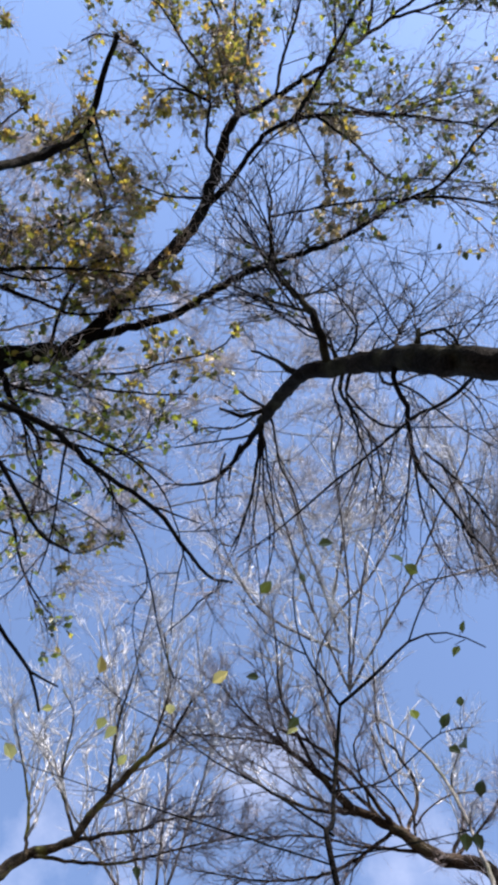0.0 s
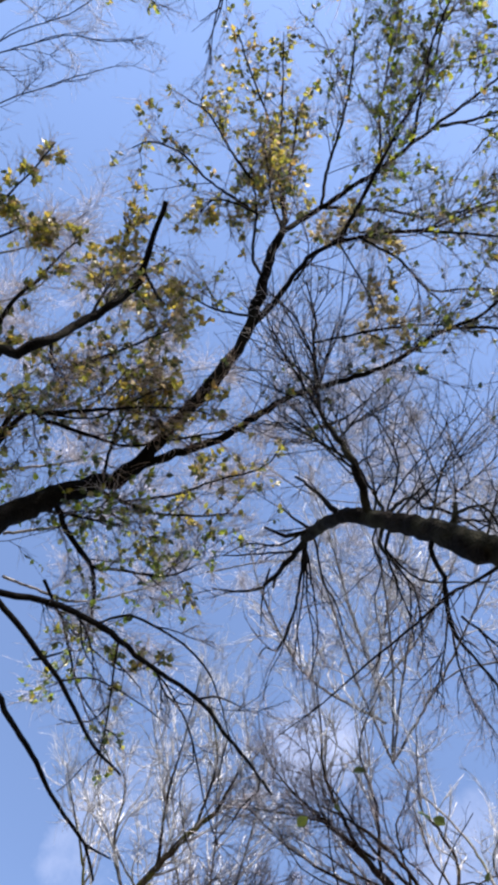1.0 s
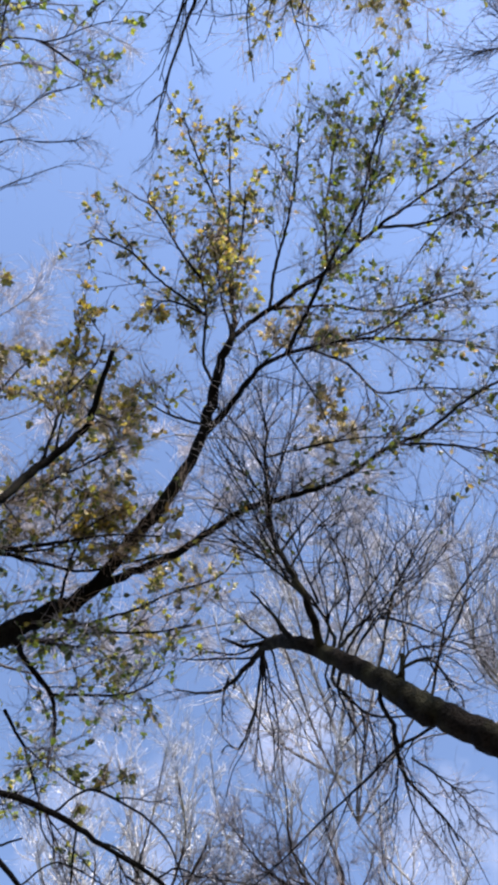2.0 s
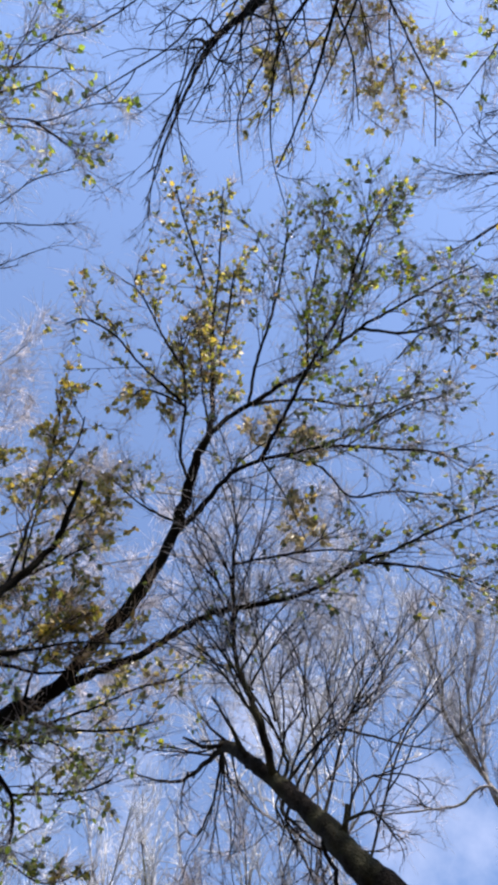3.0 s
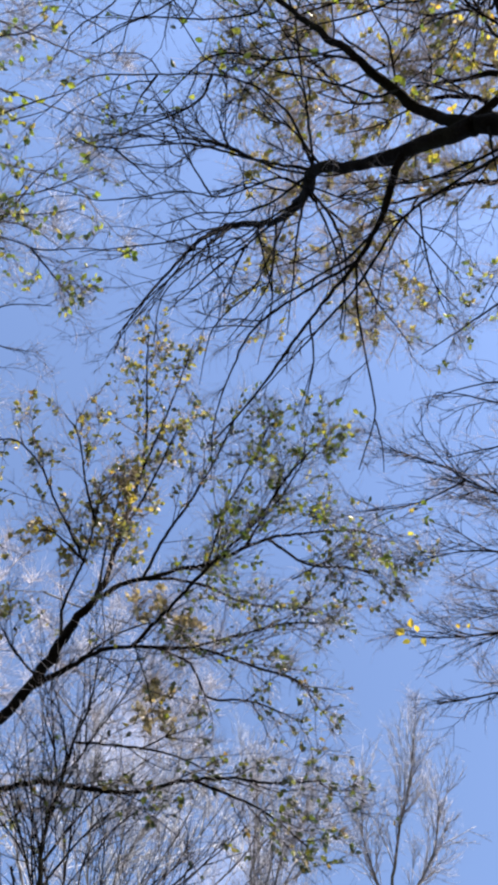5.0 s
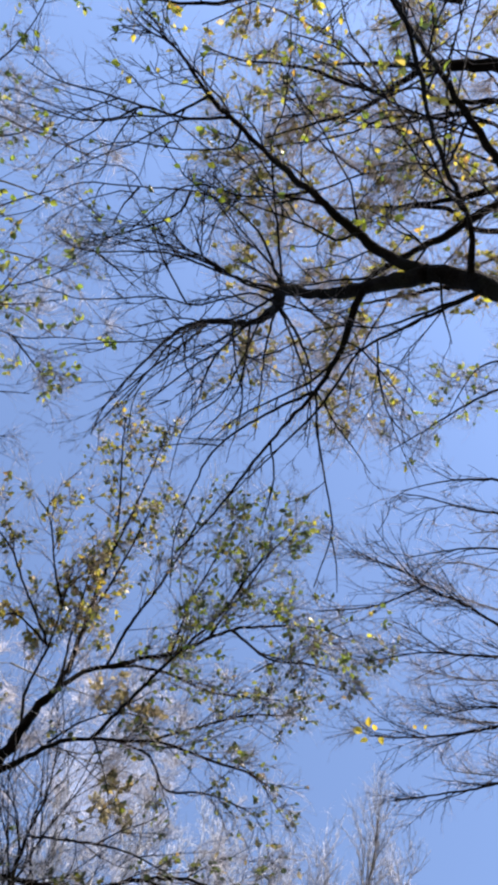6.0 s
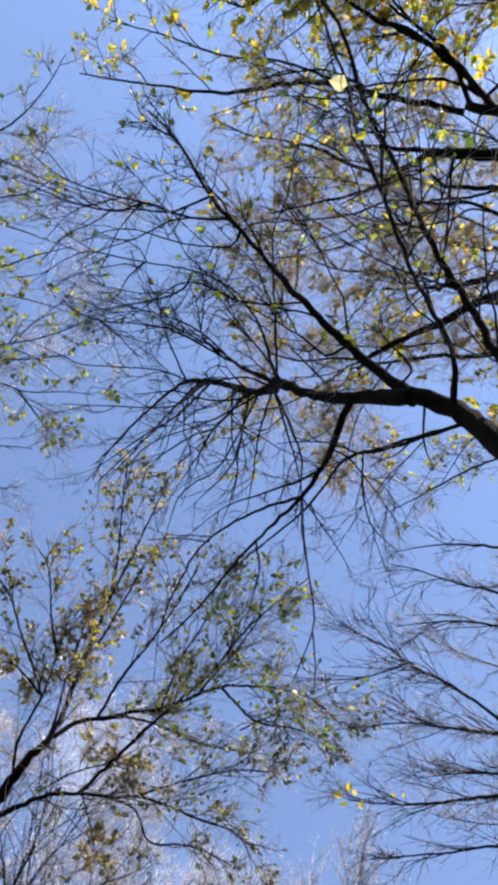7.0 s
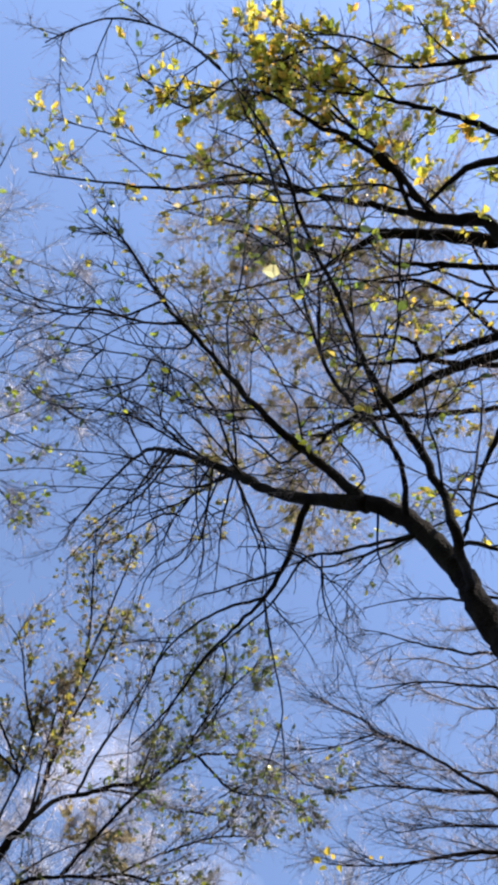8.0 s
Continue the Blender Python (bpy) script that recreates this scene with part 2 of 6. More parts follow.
def leaf_points(root, way, face, size, width):
    """A pointed oval leaf, folded along its midrib and a little curled."""
    side = unit(np.cross(way, face))
    lift = np.cross(side, way)
    spots = ((0, 0, 0), (0.30, 0.5, 0.13), (0.62, 0.42, 0.14), (0.5, 0, 0), (0.85, 0.18, 0.03), (1, 0, -0.08), (0.30, -0.5, 0.13), (0.62, -0.42, 0.14), (0.85, -0.18, 0.03))
    return [tuple(root + size * (a * way + b * width * side + c * lift)) for a, b, c in spots]


def smooth_line(pts, step):
    """Catmull-Rom through the points; columns x, y, z, radius."""
    p = np.asarray(pts, float)
    p = np.vstack([2 * p[0] - p[1], p, 2 * p[-1] - p[-2]])
    out = []
    for a, b, c, d in zip(p[:-3], p[1:-2], p[2:-1], p[3:]):
        k = max(2, int(np.linalg.norm((c - b)[:3]) / step))
        for u in np.arange(k) / k:
            out.append(0.5 * (2 * b + (c - a) * u + (2 * a - 5 * b + 4 * c - d) * u * u + (3 * b - a - 3 * c + d) * u**3))
    out.append(p[-2])
    out = np.array(out)
    out[:, 3] = np.maximum(out[:, 3], 0.002)
    return out


def style(twig=(0.5, 1.1), thick=0.006, spread=0.9, along=0.7, bias=(0, 0, 0.15), sub=3, leaves=0, leaf=None, size=(0.05, 0.08), start=0.12, wood=None, bend=0.18, solid=0, hair=14, fine=None, gather=0.5, stout=1.0):
    return dict(hair=hair, stout=stout, gather=gather, fine=fine or TWIG_FINE_HAZE, twig=twig, thick=thick, spread=spread, along=along, bias=np.array(bias, float), sub=sub, leaves=leaves, leaf=leaf, size=size, start=start, wood=wood or TWIG_SILHOUETTE, bend=bend, solid=solid)


NONE = style()
LEAFA = style((0.4, 1.1), 0.0054, 0.8, 1.0, (0, 0, 0.6), 5, 1.5, LEAF_A, (0.045, 0.085), solid=8, wood=TWIG_BROWN, gather=0.4, hair=33, fine=TWIG_TAN_HAZE, stout=1.35)
LEAFA1 = style((0.4, 1.1), 0.0054, 0.8, 1.0, (0, 0, 0.6), 5, 1.7, LEAF_A, (0.045, 0.085), start=0.45, solid=8, wood=TWIG_BROWN, gather=0.4, hair=24, fine=TWIG_TAN_HAZE, stout=1.35)
LEAFO = style((0.3, 0.75), 0.0050, 0.9, 0.8, (0, 0, 0.6), 5, 2.3, LEAF_O, (0.045, 0.085), start=0.4, solid=10, wood=TWIG_BROWN, gather=0.4, hair=13, fine=TWIG_TAN_HAZE, stout=1.35)
LEAFB = style((0.25, 0.7), 0.0045, 0.9, 0.8, (0, 0, 0.4), 5, 1.7, LEAF_B, (0.05, 0.09), start=0.3, solid=6, wood=TWIG_BROWN, gather=0.45, hair=34, fine=TWIG_TAN_HAZE, stout=1.5)
LEAFS = style((0.12, 0.4), 0.0035, 0.9, 0.7, (0, 0, 0.1), 4, 1.8, LEAF_A, (0.048, 0.085), start=0.4, solid=8, wood=TWIG_BROWN, hair=19, fine=TWIG_TAN_HAZE, stout=1.35)
LEAFG = style((0.5, 1.25), 0.0058, 0.8, 1.0, (-0.1, 0.05, 0.1), 5, 1.3, LEAF_G, (0.043, 0.08), start=0.18, solid=10, wood=TWIG_BROWN, hair=34, fine=TWIG_MIST, stout=1.3)
LEAFY = style((0.5, 1.25), 0.0058, 0.8, 1.0, (0, 0.15, 0.15), 5, 1.4, LEAF_Y, (0.044, 0.082), solid=8, wood=TWIG_BROWN, hair=34, fine=TWIG_MIST, stout=1.3)
LEAFE = style((0.4, 1.0), 0.0074, 0.8, 0.8, (0.1, 0, 0.1), 3, 0.4, LEAF_Y, (0.05, 0.085), solid=8, hair=34, fine=TWIG_GREY)
LEAFH = style((0.3, 0.8), 0.0055, 0.9, 0.7, (0.1, 0, 0.1), 3, 1.9, LEAF_H, (0.06, 0.10), solid=14, hair=18, fine=TWIG_BROWN)
LEAFH2 = style((0.3, 0.9), 0.0054, 0.9, 0.7, (0.1, 0, 0.1), 2.6, 1.1, LEAF_H, (0.045, 0.085), solid=8, hair=24, fine=TWIG_TAN_HAZE)
DROOP = style((0.25, 0.75), 0.0062, 0.5, 1.2, (0, -0.15, 0), 2.5, bend=0.16, hair=16)
BAREL = style((0.25, 0.7), 0.0072, 0.8, 0.9, (0.05, -0.05, 0), 2.4, bend=0.17, hair=20, fine=TWIG_GREY)
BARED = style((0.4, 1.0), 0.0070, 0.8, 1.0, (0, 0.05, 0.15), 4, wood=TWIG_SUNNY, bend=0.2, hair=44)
UPRIGHT = style((0.7, 1.7), 0.0100, 0.4, 1.2, (0, 0.1, 0.4), 4, wood=TWIG_SUNLIT_SILVER, bend=0.13, hair=34, fine=TWIG_MIST)
LEAFK = style((0.4, 0.9), 0.0050, 0.9, 0.7, (0.1, 0, 0.1), 3, 1.4, LEAF_Y, (0.05, 0.09), hair=60)
LEAFM = style((0.5, 1.3), 0.0048, 1.0, 0.6, (0.1, 0, 0.1), 3.4, 4.6, LEAF_M, (0.038, 0.078), wood=TWIG_SUNNY, hair=42, fine=TWIG_TAN_HAZE, gather=0.4, stout=2.0)
TANM = style((0.3, 0.8), 0.0045, 1.0, 0.6, (0.1, 0, 0.1), 4, 3.6, LEAF_M, (0.035, 0.07), wood=TWIG_SUNNY, hair=90, fine=TWIG_TAN_HAZE, gather=0.4, stout=1.7)
LEAFGT = style((0.4, 1.0), 0.0050, 0.8, 0.8, (-0.1, 0, 0.1), 4, 0.9, LEAF_Y, (0.055, 0.10), solid=6, wood=TWIG_BROWN, hair=40)
BARE = style((0.4, 1.0), 0.0074, 0.9, 0.9, (0, -0.25, 0), 4, bend=0.22, hair=40)
BAREE = style((0.5, 1.3), 0.0104, 0.7, 1.0, (0.15, -0.05, 0), 3.2, bend=0.17, hair=22, fine=TWIG_GREY)
BAREUP = style((0.6, 1.5), 0.0080, 0.6, 1.2, (0, 0.15, 0.2), 3.2, bend=0.13, hair=30, fine=TWIG_MIST)
BAREY = style((0.5, 1.1), 0.0090, 0.8, 0.8, (0.2, 0, 0.1), 4, 0.3, LEAF_Y, (0.05, 0.085), hair=24, fine=TWIG_GREY)
FAN = style((0.55, 1.1), 0.0062, 0.45, 1.5, (0.2, 0, 0.1), 4, bend=0.12, hair=14)
FANW = style((0.5, 1.2), 0.0070, 0.7, 1.0, (0.2, 0.1, 0.2), 5, wood=TWIG_GREY, bend=0.25, hair=30)
FANL = style((0.5, 1.1), 0.0055, 0.5, 1.2, (-0.3, 0, 0.1), 5, hair=30)
# twigs grown mainly to paint a veil of pale haze over the sky
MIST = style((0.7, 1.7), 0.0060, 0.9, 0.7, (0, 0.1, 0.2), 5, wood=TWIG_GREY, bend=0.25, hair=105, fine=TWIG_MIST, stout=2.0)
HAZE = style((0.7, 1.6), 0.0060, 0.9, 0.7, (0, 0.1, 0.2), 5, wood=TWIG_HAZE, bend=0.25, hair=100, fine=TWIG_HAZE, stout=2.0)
WHITE = style((0.6, 1.5), 0.0170, 0.5, 0.9, (0, 0.15, 0.55), 3.5, wood=TWIG_SUNLIT_WHITE, bend=0.22, hair=18, fine=TWIG_SUNLIT_WHITE, stout=1.4)
SAP = style((0.15, 0.35), 0.0022, 0.8, 0.8, (0, 0, 0), 1, hair=0)
TREES = {}


def tree(code, label, base, wood):
    ob = tagged(new("tree"), label, "tree", "trees overhead")
    ob.location = base
    TREES[code] = dict(ob=ob, base=np.array(base, float), wood=wood, limbs=[])


def child(name, me, parent, label="", kind=""):
    ob = new(name, me)
    ob.parent = parent
    return tagged(ob, label, kind=kind)


def wander(p, way, length, steps, bend, bias):
    """A crooked line from p."""
    pts, d = [p], unit(way)
    for _ in range(steps):
        d = unit(d + bend * rng.normal(0, 1, 3) + 0.12 * bias)
        pts.append(pts[-1] + d * length / steps)
    return np.array(pts)


def leaf_pose(line, st, along):
    """Where a leaf sits on a twig, near a bud's place along it: root, way, facing, size and width."""
    k = min(max(along + rng.normal(0, 0.09), 0.2), 1.0) * (len(line) - 1)
    i = min(int(k), len(line) - 2)
    p = line[i] + (line[i + 1] - line[i]) * (k - i)
    way = unit(unit(line[i + 1] - line[i]) * 0.6 + rng.normal(0, 0.7, 3) + (0, 0, -0.35))
    return p, way, unit(rng.normal(0, 0.8, 3) + UP), rng.uniform(*st["size"]), rng.uniform(0.5, 0.78)


def clump(line, st):
    """The leaves of one twig, gathered round one or two buds."""
    if rng.random() > st["gather"]:
        return []
    buds = rng.uniform(0.4, 1.0, 2)
    return [leaf_pose(line, st, buds[rng.integers(0, 2)]) for _ in range(rng.poisson(st["leaves"] / st["gather"]))]


def hairs(shape, lines, count, st):
    """Very fine last twiglets, scattered along the lines of one twig."""
    if not count:
        return
    pick = rng.integers(0, len(lines), count)
    root, way = np.empty((count, 3)), np.empty((count, 3))
    for j, k in enumerate(pick):
        ln = lines[k]
        i = rng.integers(0, len(ln) - 1)
        root[j] = ln[i] + (ln[i + 1] - ln[i]) * rng.random()
        way[j] = unit(ln[i + 1] - ln[i])
    way = 0.8 * way + rng.normal(0, 0.55, (count, 3)) + 0.5 * st["bias"]
    way /= np.linalg.norm(way, axis=1)[:, None]
    bent = way + rng.normal(0, 0.3, (count, 3))
    bent /= np.linalg.norm(bent, axis=1)[:, None]
    size = rng.uniform(0.06, 0.26, (count, 1)) * st["stout"]
    mid = root + way * size * 0.5
    tip = mid + bent * size * 0.5
    side = np.cross(way, (0.31, 0.52, 0.79))
    side /= np.linalg.norm(side, axis=1)[:, None] + 1e-9
    over = np.cross(way, side)
    r = rng.uniform(0.0010, 0.0018, (count, 1)) * st["stout"]
    ring = []
    for p, k in ((root, 1.0), (mid, 0.9), (tip, 0.6)):
        for a in (0.0, 2.094, 4.189):
            ring.append(p + r * k * (math.cos(a) * side + math.sin(a) * over))
    shape.verts += np.stack(ring, 1).reshape(-1, 3).tolist()
    o = shape.count + 9 * np.arange(count)
    for j in (0, 3):
        for i in range(3):
            n = (i + 1) % 3
            shape.faces += np.stack([o + j + i, o + j + n, o + j + 3 + n, o + j + 3 + i], 1).tolist()
    shape.count += 9 * count


LEAF_MESHES = {}


def single_leaf(root, way, face, size, width, material, parent):
    """One leaf as a piece of its own; alike leaves share a mesh."""
    key = (material.name, round(width, 1))
    if key not in LEAF_MESHES:
        s = Shape()
        s.leaf(np.zeros(3), np.array((1.0, 0, 0)), UP, 1.0, key[1])
        LEAF_MESHES[key] = s.mesh("leaf", material, False)
    side = unit(np.cross(way, face))
    lift = np.cross(side, way)
    ob = new("leaf", LEAF_MESHES[key])
    ob.parent = parent
    ob.matrix_basis = Matrix(((way[0] * size, -side[0] * size, lift[0] * size, root[0]), (way[1] * size, -side[1] * size, lift[1] * size, root[1]), (way[2] * size, -side[2] * size, lift[2] * size, root[2]), (0, 0, 0, 1)))


def grow(code, name, st, twigs, pts):
    """A trunk or limb through the points given (x, y, z, radius), with its twigs and leaves."""
    t = TREES[code]
    line = smooth_line(pts, 0.07)
    line[:, :3] -= t["base"]
    n = len(line)
    body = Shape()
    thick = line[0, 3]
    if name == "trunk":
        low = np.clip(1 - line[:, 2] / 0.5, 0, 1)
        line[:, 3] *= 1 + 0.6 * low**2
    sway = rng.normal(0, 1, (n, 3)) * np.minimum(line[:, 3:], 0.025) * 0.28
    line[:, 3] *= 1 + 0.06 * np.convolve(rng.normal(0, 1, n + 4), np.ones(5) / 2.2, "valid")
    body.tube(line[:, :3] + sway, line[:, 3], 14 if thick > 0.05 else 8 if thick > 0.02 else 6, 0.12 if thick > 0.05 else 0.07)
    limb = child(name, body.mesh(name, t["wood"]), t["ob"])
    t["limbs"].append((limb, line))
    spots, fuzz = [], Shape()
    step = np.linalg.norm(np.diff(line[:, :3], axis=0), axis=1)
    run = np.r_[0, np.cumsum(step)] / step.sum()
    for k in range(twigs):
        wood = Shape()
        f = st["start"] + (1 - st["start"]) * (k + rng.uniform(0, 1)) / twigs
        i = min(int(np.searchsorted(run, f)), n - 2)
        way = unit(line[i + 1, :3] - line[i, :3])
        off = rng.normal(0, 1, 3)
        off = unit(off - way * (off @ way))
        length = rng.uniform(*st["twig"]) * (1.15 - 0.5 * f)
        main = wander(line[i, :3], st["along"] * way + st["spread"] * off + st["bias"], length, 6, st["bend"], st["bias"])
        r = min(st["thick"] * rng.uniform(0.7, 1.25), line[i, 3] * 0.8)
        wood.tube(main, np.linspace(r, r * 0.42, 7), 4)
        lines = [main]
        for _ in range(rng.poisson(st["sub"])):
            j = rng.integers(1, 6)
            w2 = unit(main[j + 1] - main[j])
            o2 = rng.normal(0, 1, 3)
            o2 = unit(o2 - w2 * (o2 @ w2))
            fine = wander(main[j], w2 + 0.8 * o2, length * rng.uniform(0.25, 0.55), 4, st["bend"], st["bias"])
            wood.tube(fine, np.linspace(r * 0.62, r * 0.36, 5), 3)
            lines.append(fine)
            for _ in range(rng.poisson(st["sub"] * 0.5)):
                q = rng.integers(1, 4)
                w3 = unit(unit(fine[q + 1] - fine[q]) + 0.9 * rng.normal(0, 0.6, 3))
                last = wander(fine[q], w3, length * rng.uniform(0.12, 0.3), 3, st["bend"], st["bias"])
                wood.tube(last, np.linspace(r * 0.4, r * 0.22, 4), 3)
                if rng.random() < 0.5:
                    lines.append(last)
        child("twig", wood.mesh("twig", st["wood"]), limb)
        hairs(fuzz, lines, st["hair"], st)
        if st["leaf"]:
            spots += [spot for ln in lines for spot in clump(ln, st)]
    if fuzz.count:
        child("twig_haze", fuzz.mesh("twig_haze", st["fine"]), limb, "very fine twiglets that stand in for haze", "stuff")
    if spots:
        foliage = Shape()
        for k, spot in enumerate(spots):
            if k % max(1, len(spots) // (st["solid"] + 1)) == 1 and st["solid"]:
                single_leaf(*spot, st["leaf"], limb)
            else:
                foliage.leaf(*spot)
        child("foliage", foliage.mesh("foliage", st["leaf"], False), limb, "thin autumn leaves", "stuff")


def hang(code, material, rows):
    """Single leaves on thin stalks: stalk's root, leaf's place, leaf's length."""
    t = TREES[code]
    for row in rows:
        a, b = np.array(row[:3]) - t["base"], np.array(row[3:6]) - t["base"]
        limb = min(t["limbs"], key=lambda q: np.linalg.norm(q[1][:, :3] - a, axis=1).min())[0]
        sag = (a + b) / 2 + (*rng.normal(0, 0.02, 2), 0.03)
        stalk = Shape()
        stalk.tube(smooth_line([(*a, 0.0022), (*sag, 0.0016), (*b, 0.001)], 0.05)[:, :3], np.linspace(0.0024, 0.001, len(smooth_line([(*a, 0), (*sag, 0), (*b, 0)], 0.05))), 4)
        child("twig", stalk.mesh("twig", TWIG_SILHOUETTE), limb)
        single_leaf(b, unit((unit(b - a) + rng.normal(0, 0.6, 3)) * (1, 1, 0.3)), unit(rng.normal(0, 0.3, 3) + UP), row[6] * 1.2, rng.uniform(0.55, 0.8), material, limb)


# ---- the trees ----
tree("A", "leaning tree, limbs dark against the sky, with thinning green and golden autumn leaves", (4.0, -1.1, 0), BARK_SILHOUETTE)
tree("L", "small bare tree with broken dark low branches", (4.6, 1.0, 0), BARK_SILHOUETTE)
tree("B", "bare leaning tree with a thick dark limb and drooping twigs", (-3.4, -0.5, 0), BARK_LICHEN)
tree("E", "large dark tree with a forked leaning trunk and bare wiry twigs", (-4.4, 5.4, 0), BARK_SILHOUETTE)
tree("H", "dark-limbed tree with bright yellow autumn leaves", (-4.4, 7.4, 0), BARK_SILHOUETTE)
tree("F", "bare tree with fans of fine grey-brown twigs", (-6.2, 3.6, 0), TWIG_SILHOUETTE)
tree("K", "tree with sparse yellow-green leaves on thin hanging twigs", (-6.0, 6.8, 0), TWIG_SILHOUETTE)
tree("G", "tall tree with sparse yellow and green leaves", (5.6, 6.2, 0), TWIG_SILHOUETTE)
tree("G2", "tall bare tree with thin dark twigs", (6.2, 3.4, 0), TWIG_SILHOUETTE)
tree("D", "brown-barked tree with a thicket of dark and whitish twigs", (-3.3, -7.6, 0), BARK_BROWN)
tree("D2", "sunlit mossy tree with whitish upright twigs", (3.4, -7.2, 0), BARK_MID)
tree("S", "thin dark sapling with a few broad green leaves", (-0.75, -3.6, 0), BARK_SILHOUETTE)
tree("W", "tall sunlit bare tree with silvery twigs", (-2.6, -6.0, 0), BARK_GREY)
tree("W2", "tall bare tree with upright twigs coloured silvery as if sunlit", (-4.6, -4.6, 0), BARK_GREY)
tree("W3", "slender bare tree with twigs coloured white as if sunlit", (0.8, -8.0, 0), BARK_GREY)
tree("M", "tall tree with a high olive and yellow autumn crown", (-6.4, 10.2, 0), TWIG_SILHOUETTE)
tree("N", "far bare tree, its light twigs coloured as pale haze", (8.0, 0.6, 0), BARK_GREY)
tree("V", "added far bare tree, its fine twigs coloured as pale mist", (7.6, 6.4, 0), BARK_GREY)
tree("Q", "far grey bare tree with dense fine twigs", (-9.5, 2.6, 0), BARK_GREY)
tree("W4", "tall pale bare tree with a spray of thin grey twigs", (-5.9, -4.4, 0), BARK_GREY)
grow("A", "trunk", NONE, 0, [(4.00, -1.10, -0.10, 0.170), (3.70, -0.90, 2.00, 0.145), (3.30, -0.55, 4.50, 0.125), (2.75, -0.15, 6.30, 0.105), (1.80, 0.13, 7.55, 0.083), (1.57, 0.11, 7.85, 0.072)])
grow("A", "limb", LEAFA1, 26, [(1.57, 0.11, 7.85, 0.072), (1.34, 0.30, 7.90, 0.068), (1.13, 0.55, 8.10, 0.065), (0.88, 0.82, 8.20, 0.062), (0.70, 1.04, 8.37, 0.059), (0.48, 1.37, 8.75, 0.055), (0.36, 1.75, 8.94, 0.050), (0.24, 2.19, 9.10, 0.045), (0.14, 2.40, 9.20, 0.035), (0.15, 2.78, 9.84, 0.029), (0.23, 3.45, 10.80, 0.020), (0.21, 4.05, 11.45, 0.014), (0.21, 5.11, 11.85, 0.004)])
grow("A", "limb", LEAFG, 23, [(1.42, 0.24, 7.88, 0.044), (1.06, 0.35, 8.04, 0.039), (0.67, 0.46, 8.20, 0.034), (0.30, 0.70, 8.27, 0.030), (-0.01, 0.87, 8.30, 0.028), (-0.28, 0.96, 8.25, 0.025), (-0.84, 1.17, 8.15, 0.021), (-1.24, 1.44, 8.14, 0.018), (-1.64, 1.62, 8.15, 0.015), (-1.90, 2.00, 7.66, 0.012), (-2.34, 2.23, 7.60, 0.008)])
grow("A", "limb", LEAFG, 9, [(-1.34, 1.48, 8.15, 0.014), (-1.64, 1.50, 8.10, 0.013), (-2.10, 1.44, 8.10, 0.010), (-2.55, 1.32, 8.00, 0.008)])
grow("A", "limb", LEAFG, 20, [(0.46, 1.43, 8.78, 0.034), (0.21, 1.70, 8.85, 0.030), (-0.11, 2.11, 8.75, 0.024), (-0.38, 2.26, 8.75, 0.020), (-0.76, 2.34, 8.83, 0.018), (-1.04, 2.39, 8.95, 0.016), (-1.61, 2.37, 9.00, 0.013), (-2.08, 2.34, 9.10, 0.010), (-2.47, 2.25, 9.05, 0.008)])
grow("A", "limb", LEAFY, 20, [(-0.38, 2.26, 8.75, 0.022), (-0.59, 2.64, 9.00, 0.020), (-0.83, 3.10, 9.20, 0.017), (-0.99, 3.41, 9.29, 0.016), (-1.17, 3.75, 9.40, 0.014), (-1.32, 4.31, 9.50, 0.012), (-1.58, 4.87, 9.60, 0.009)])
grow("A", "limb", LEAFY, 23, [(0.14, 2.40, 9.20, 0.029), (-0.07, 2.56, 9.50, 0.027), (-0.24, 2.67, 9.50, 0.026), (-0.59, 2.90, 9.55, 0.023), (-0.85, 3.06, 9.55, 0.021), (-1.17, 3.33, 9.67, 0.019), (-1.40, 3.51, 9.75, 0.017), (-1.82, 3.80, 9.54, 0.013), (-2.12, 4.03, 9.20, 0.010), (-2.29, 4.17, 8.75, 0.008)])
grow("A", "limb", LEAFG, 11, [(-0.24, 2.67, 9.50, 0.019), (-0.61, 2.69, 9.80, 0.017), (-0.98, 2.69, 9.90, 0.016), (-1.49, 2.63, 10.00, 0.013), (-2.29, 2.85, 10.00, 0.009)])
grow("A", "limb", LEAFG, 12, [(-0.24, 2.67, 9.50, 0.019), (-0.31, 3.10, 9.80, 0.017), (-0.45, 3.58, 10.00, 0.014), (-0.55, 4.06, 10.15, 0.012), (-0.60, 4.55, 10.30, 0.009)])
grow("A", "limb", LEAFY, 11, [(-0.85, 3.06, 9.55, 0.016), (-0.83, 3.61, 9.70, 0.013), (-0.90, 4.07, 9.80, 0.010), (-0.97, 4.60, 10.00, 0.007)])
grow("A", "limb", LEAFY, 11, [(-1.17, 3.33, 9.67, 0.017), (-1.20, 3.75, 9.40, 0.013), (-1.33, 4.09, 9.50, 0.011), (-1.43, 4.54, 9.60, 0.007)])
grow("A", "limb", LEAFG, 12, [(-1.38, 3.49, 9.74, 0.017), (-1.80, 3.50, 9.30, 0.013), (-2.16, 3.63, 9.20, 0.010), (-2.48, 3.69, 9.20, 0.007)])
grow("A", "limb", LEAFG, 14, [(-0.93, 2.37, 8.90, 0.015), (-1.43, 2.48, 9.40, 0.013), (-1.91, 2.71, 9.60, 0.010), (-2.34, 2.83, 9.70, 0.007)])
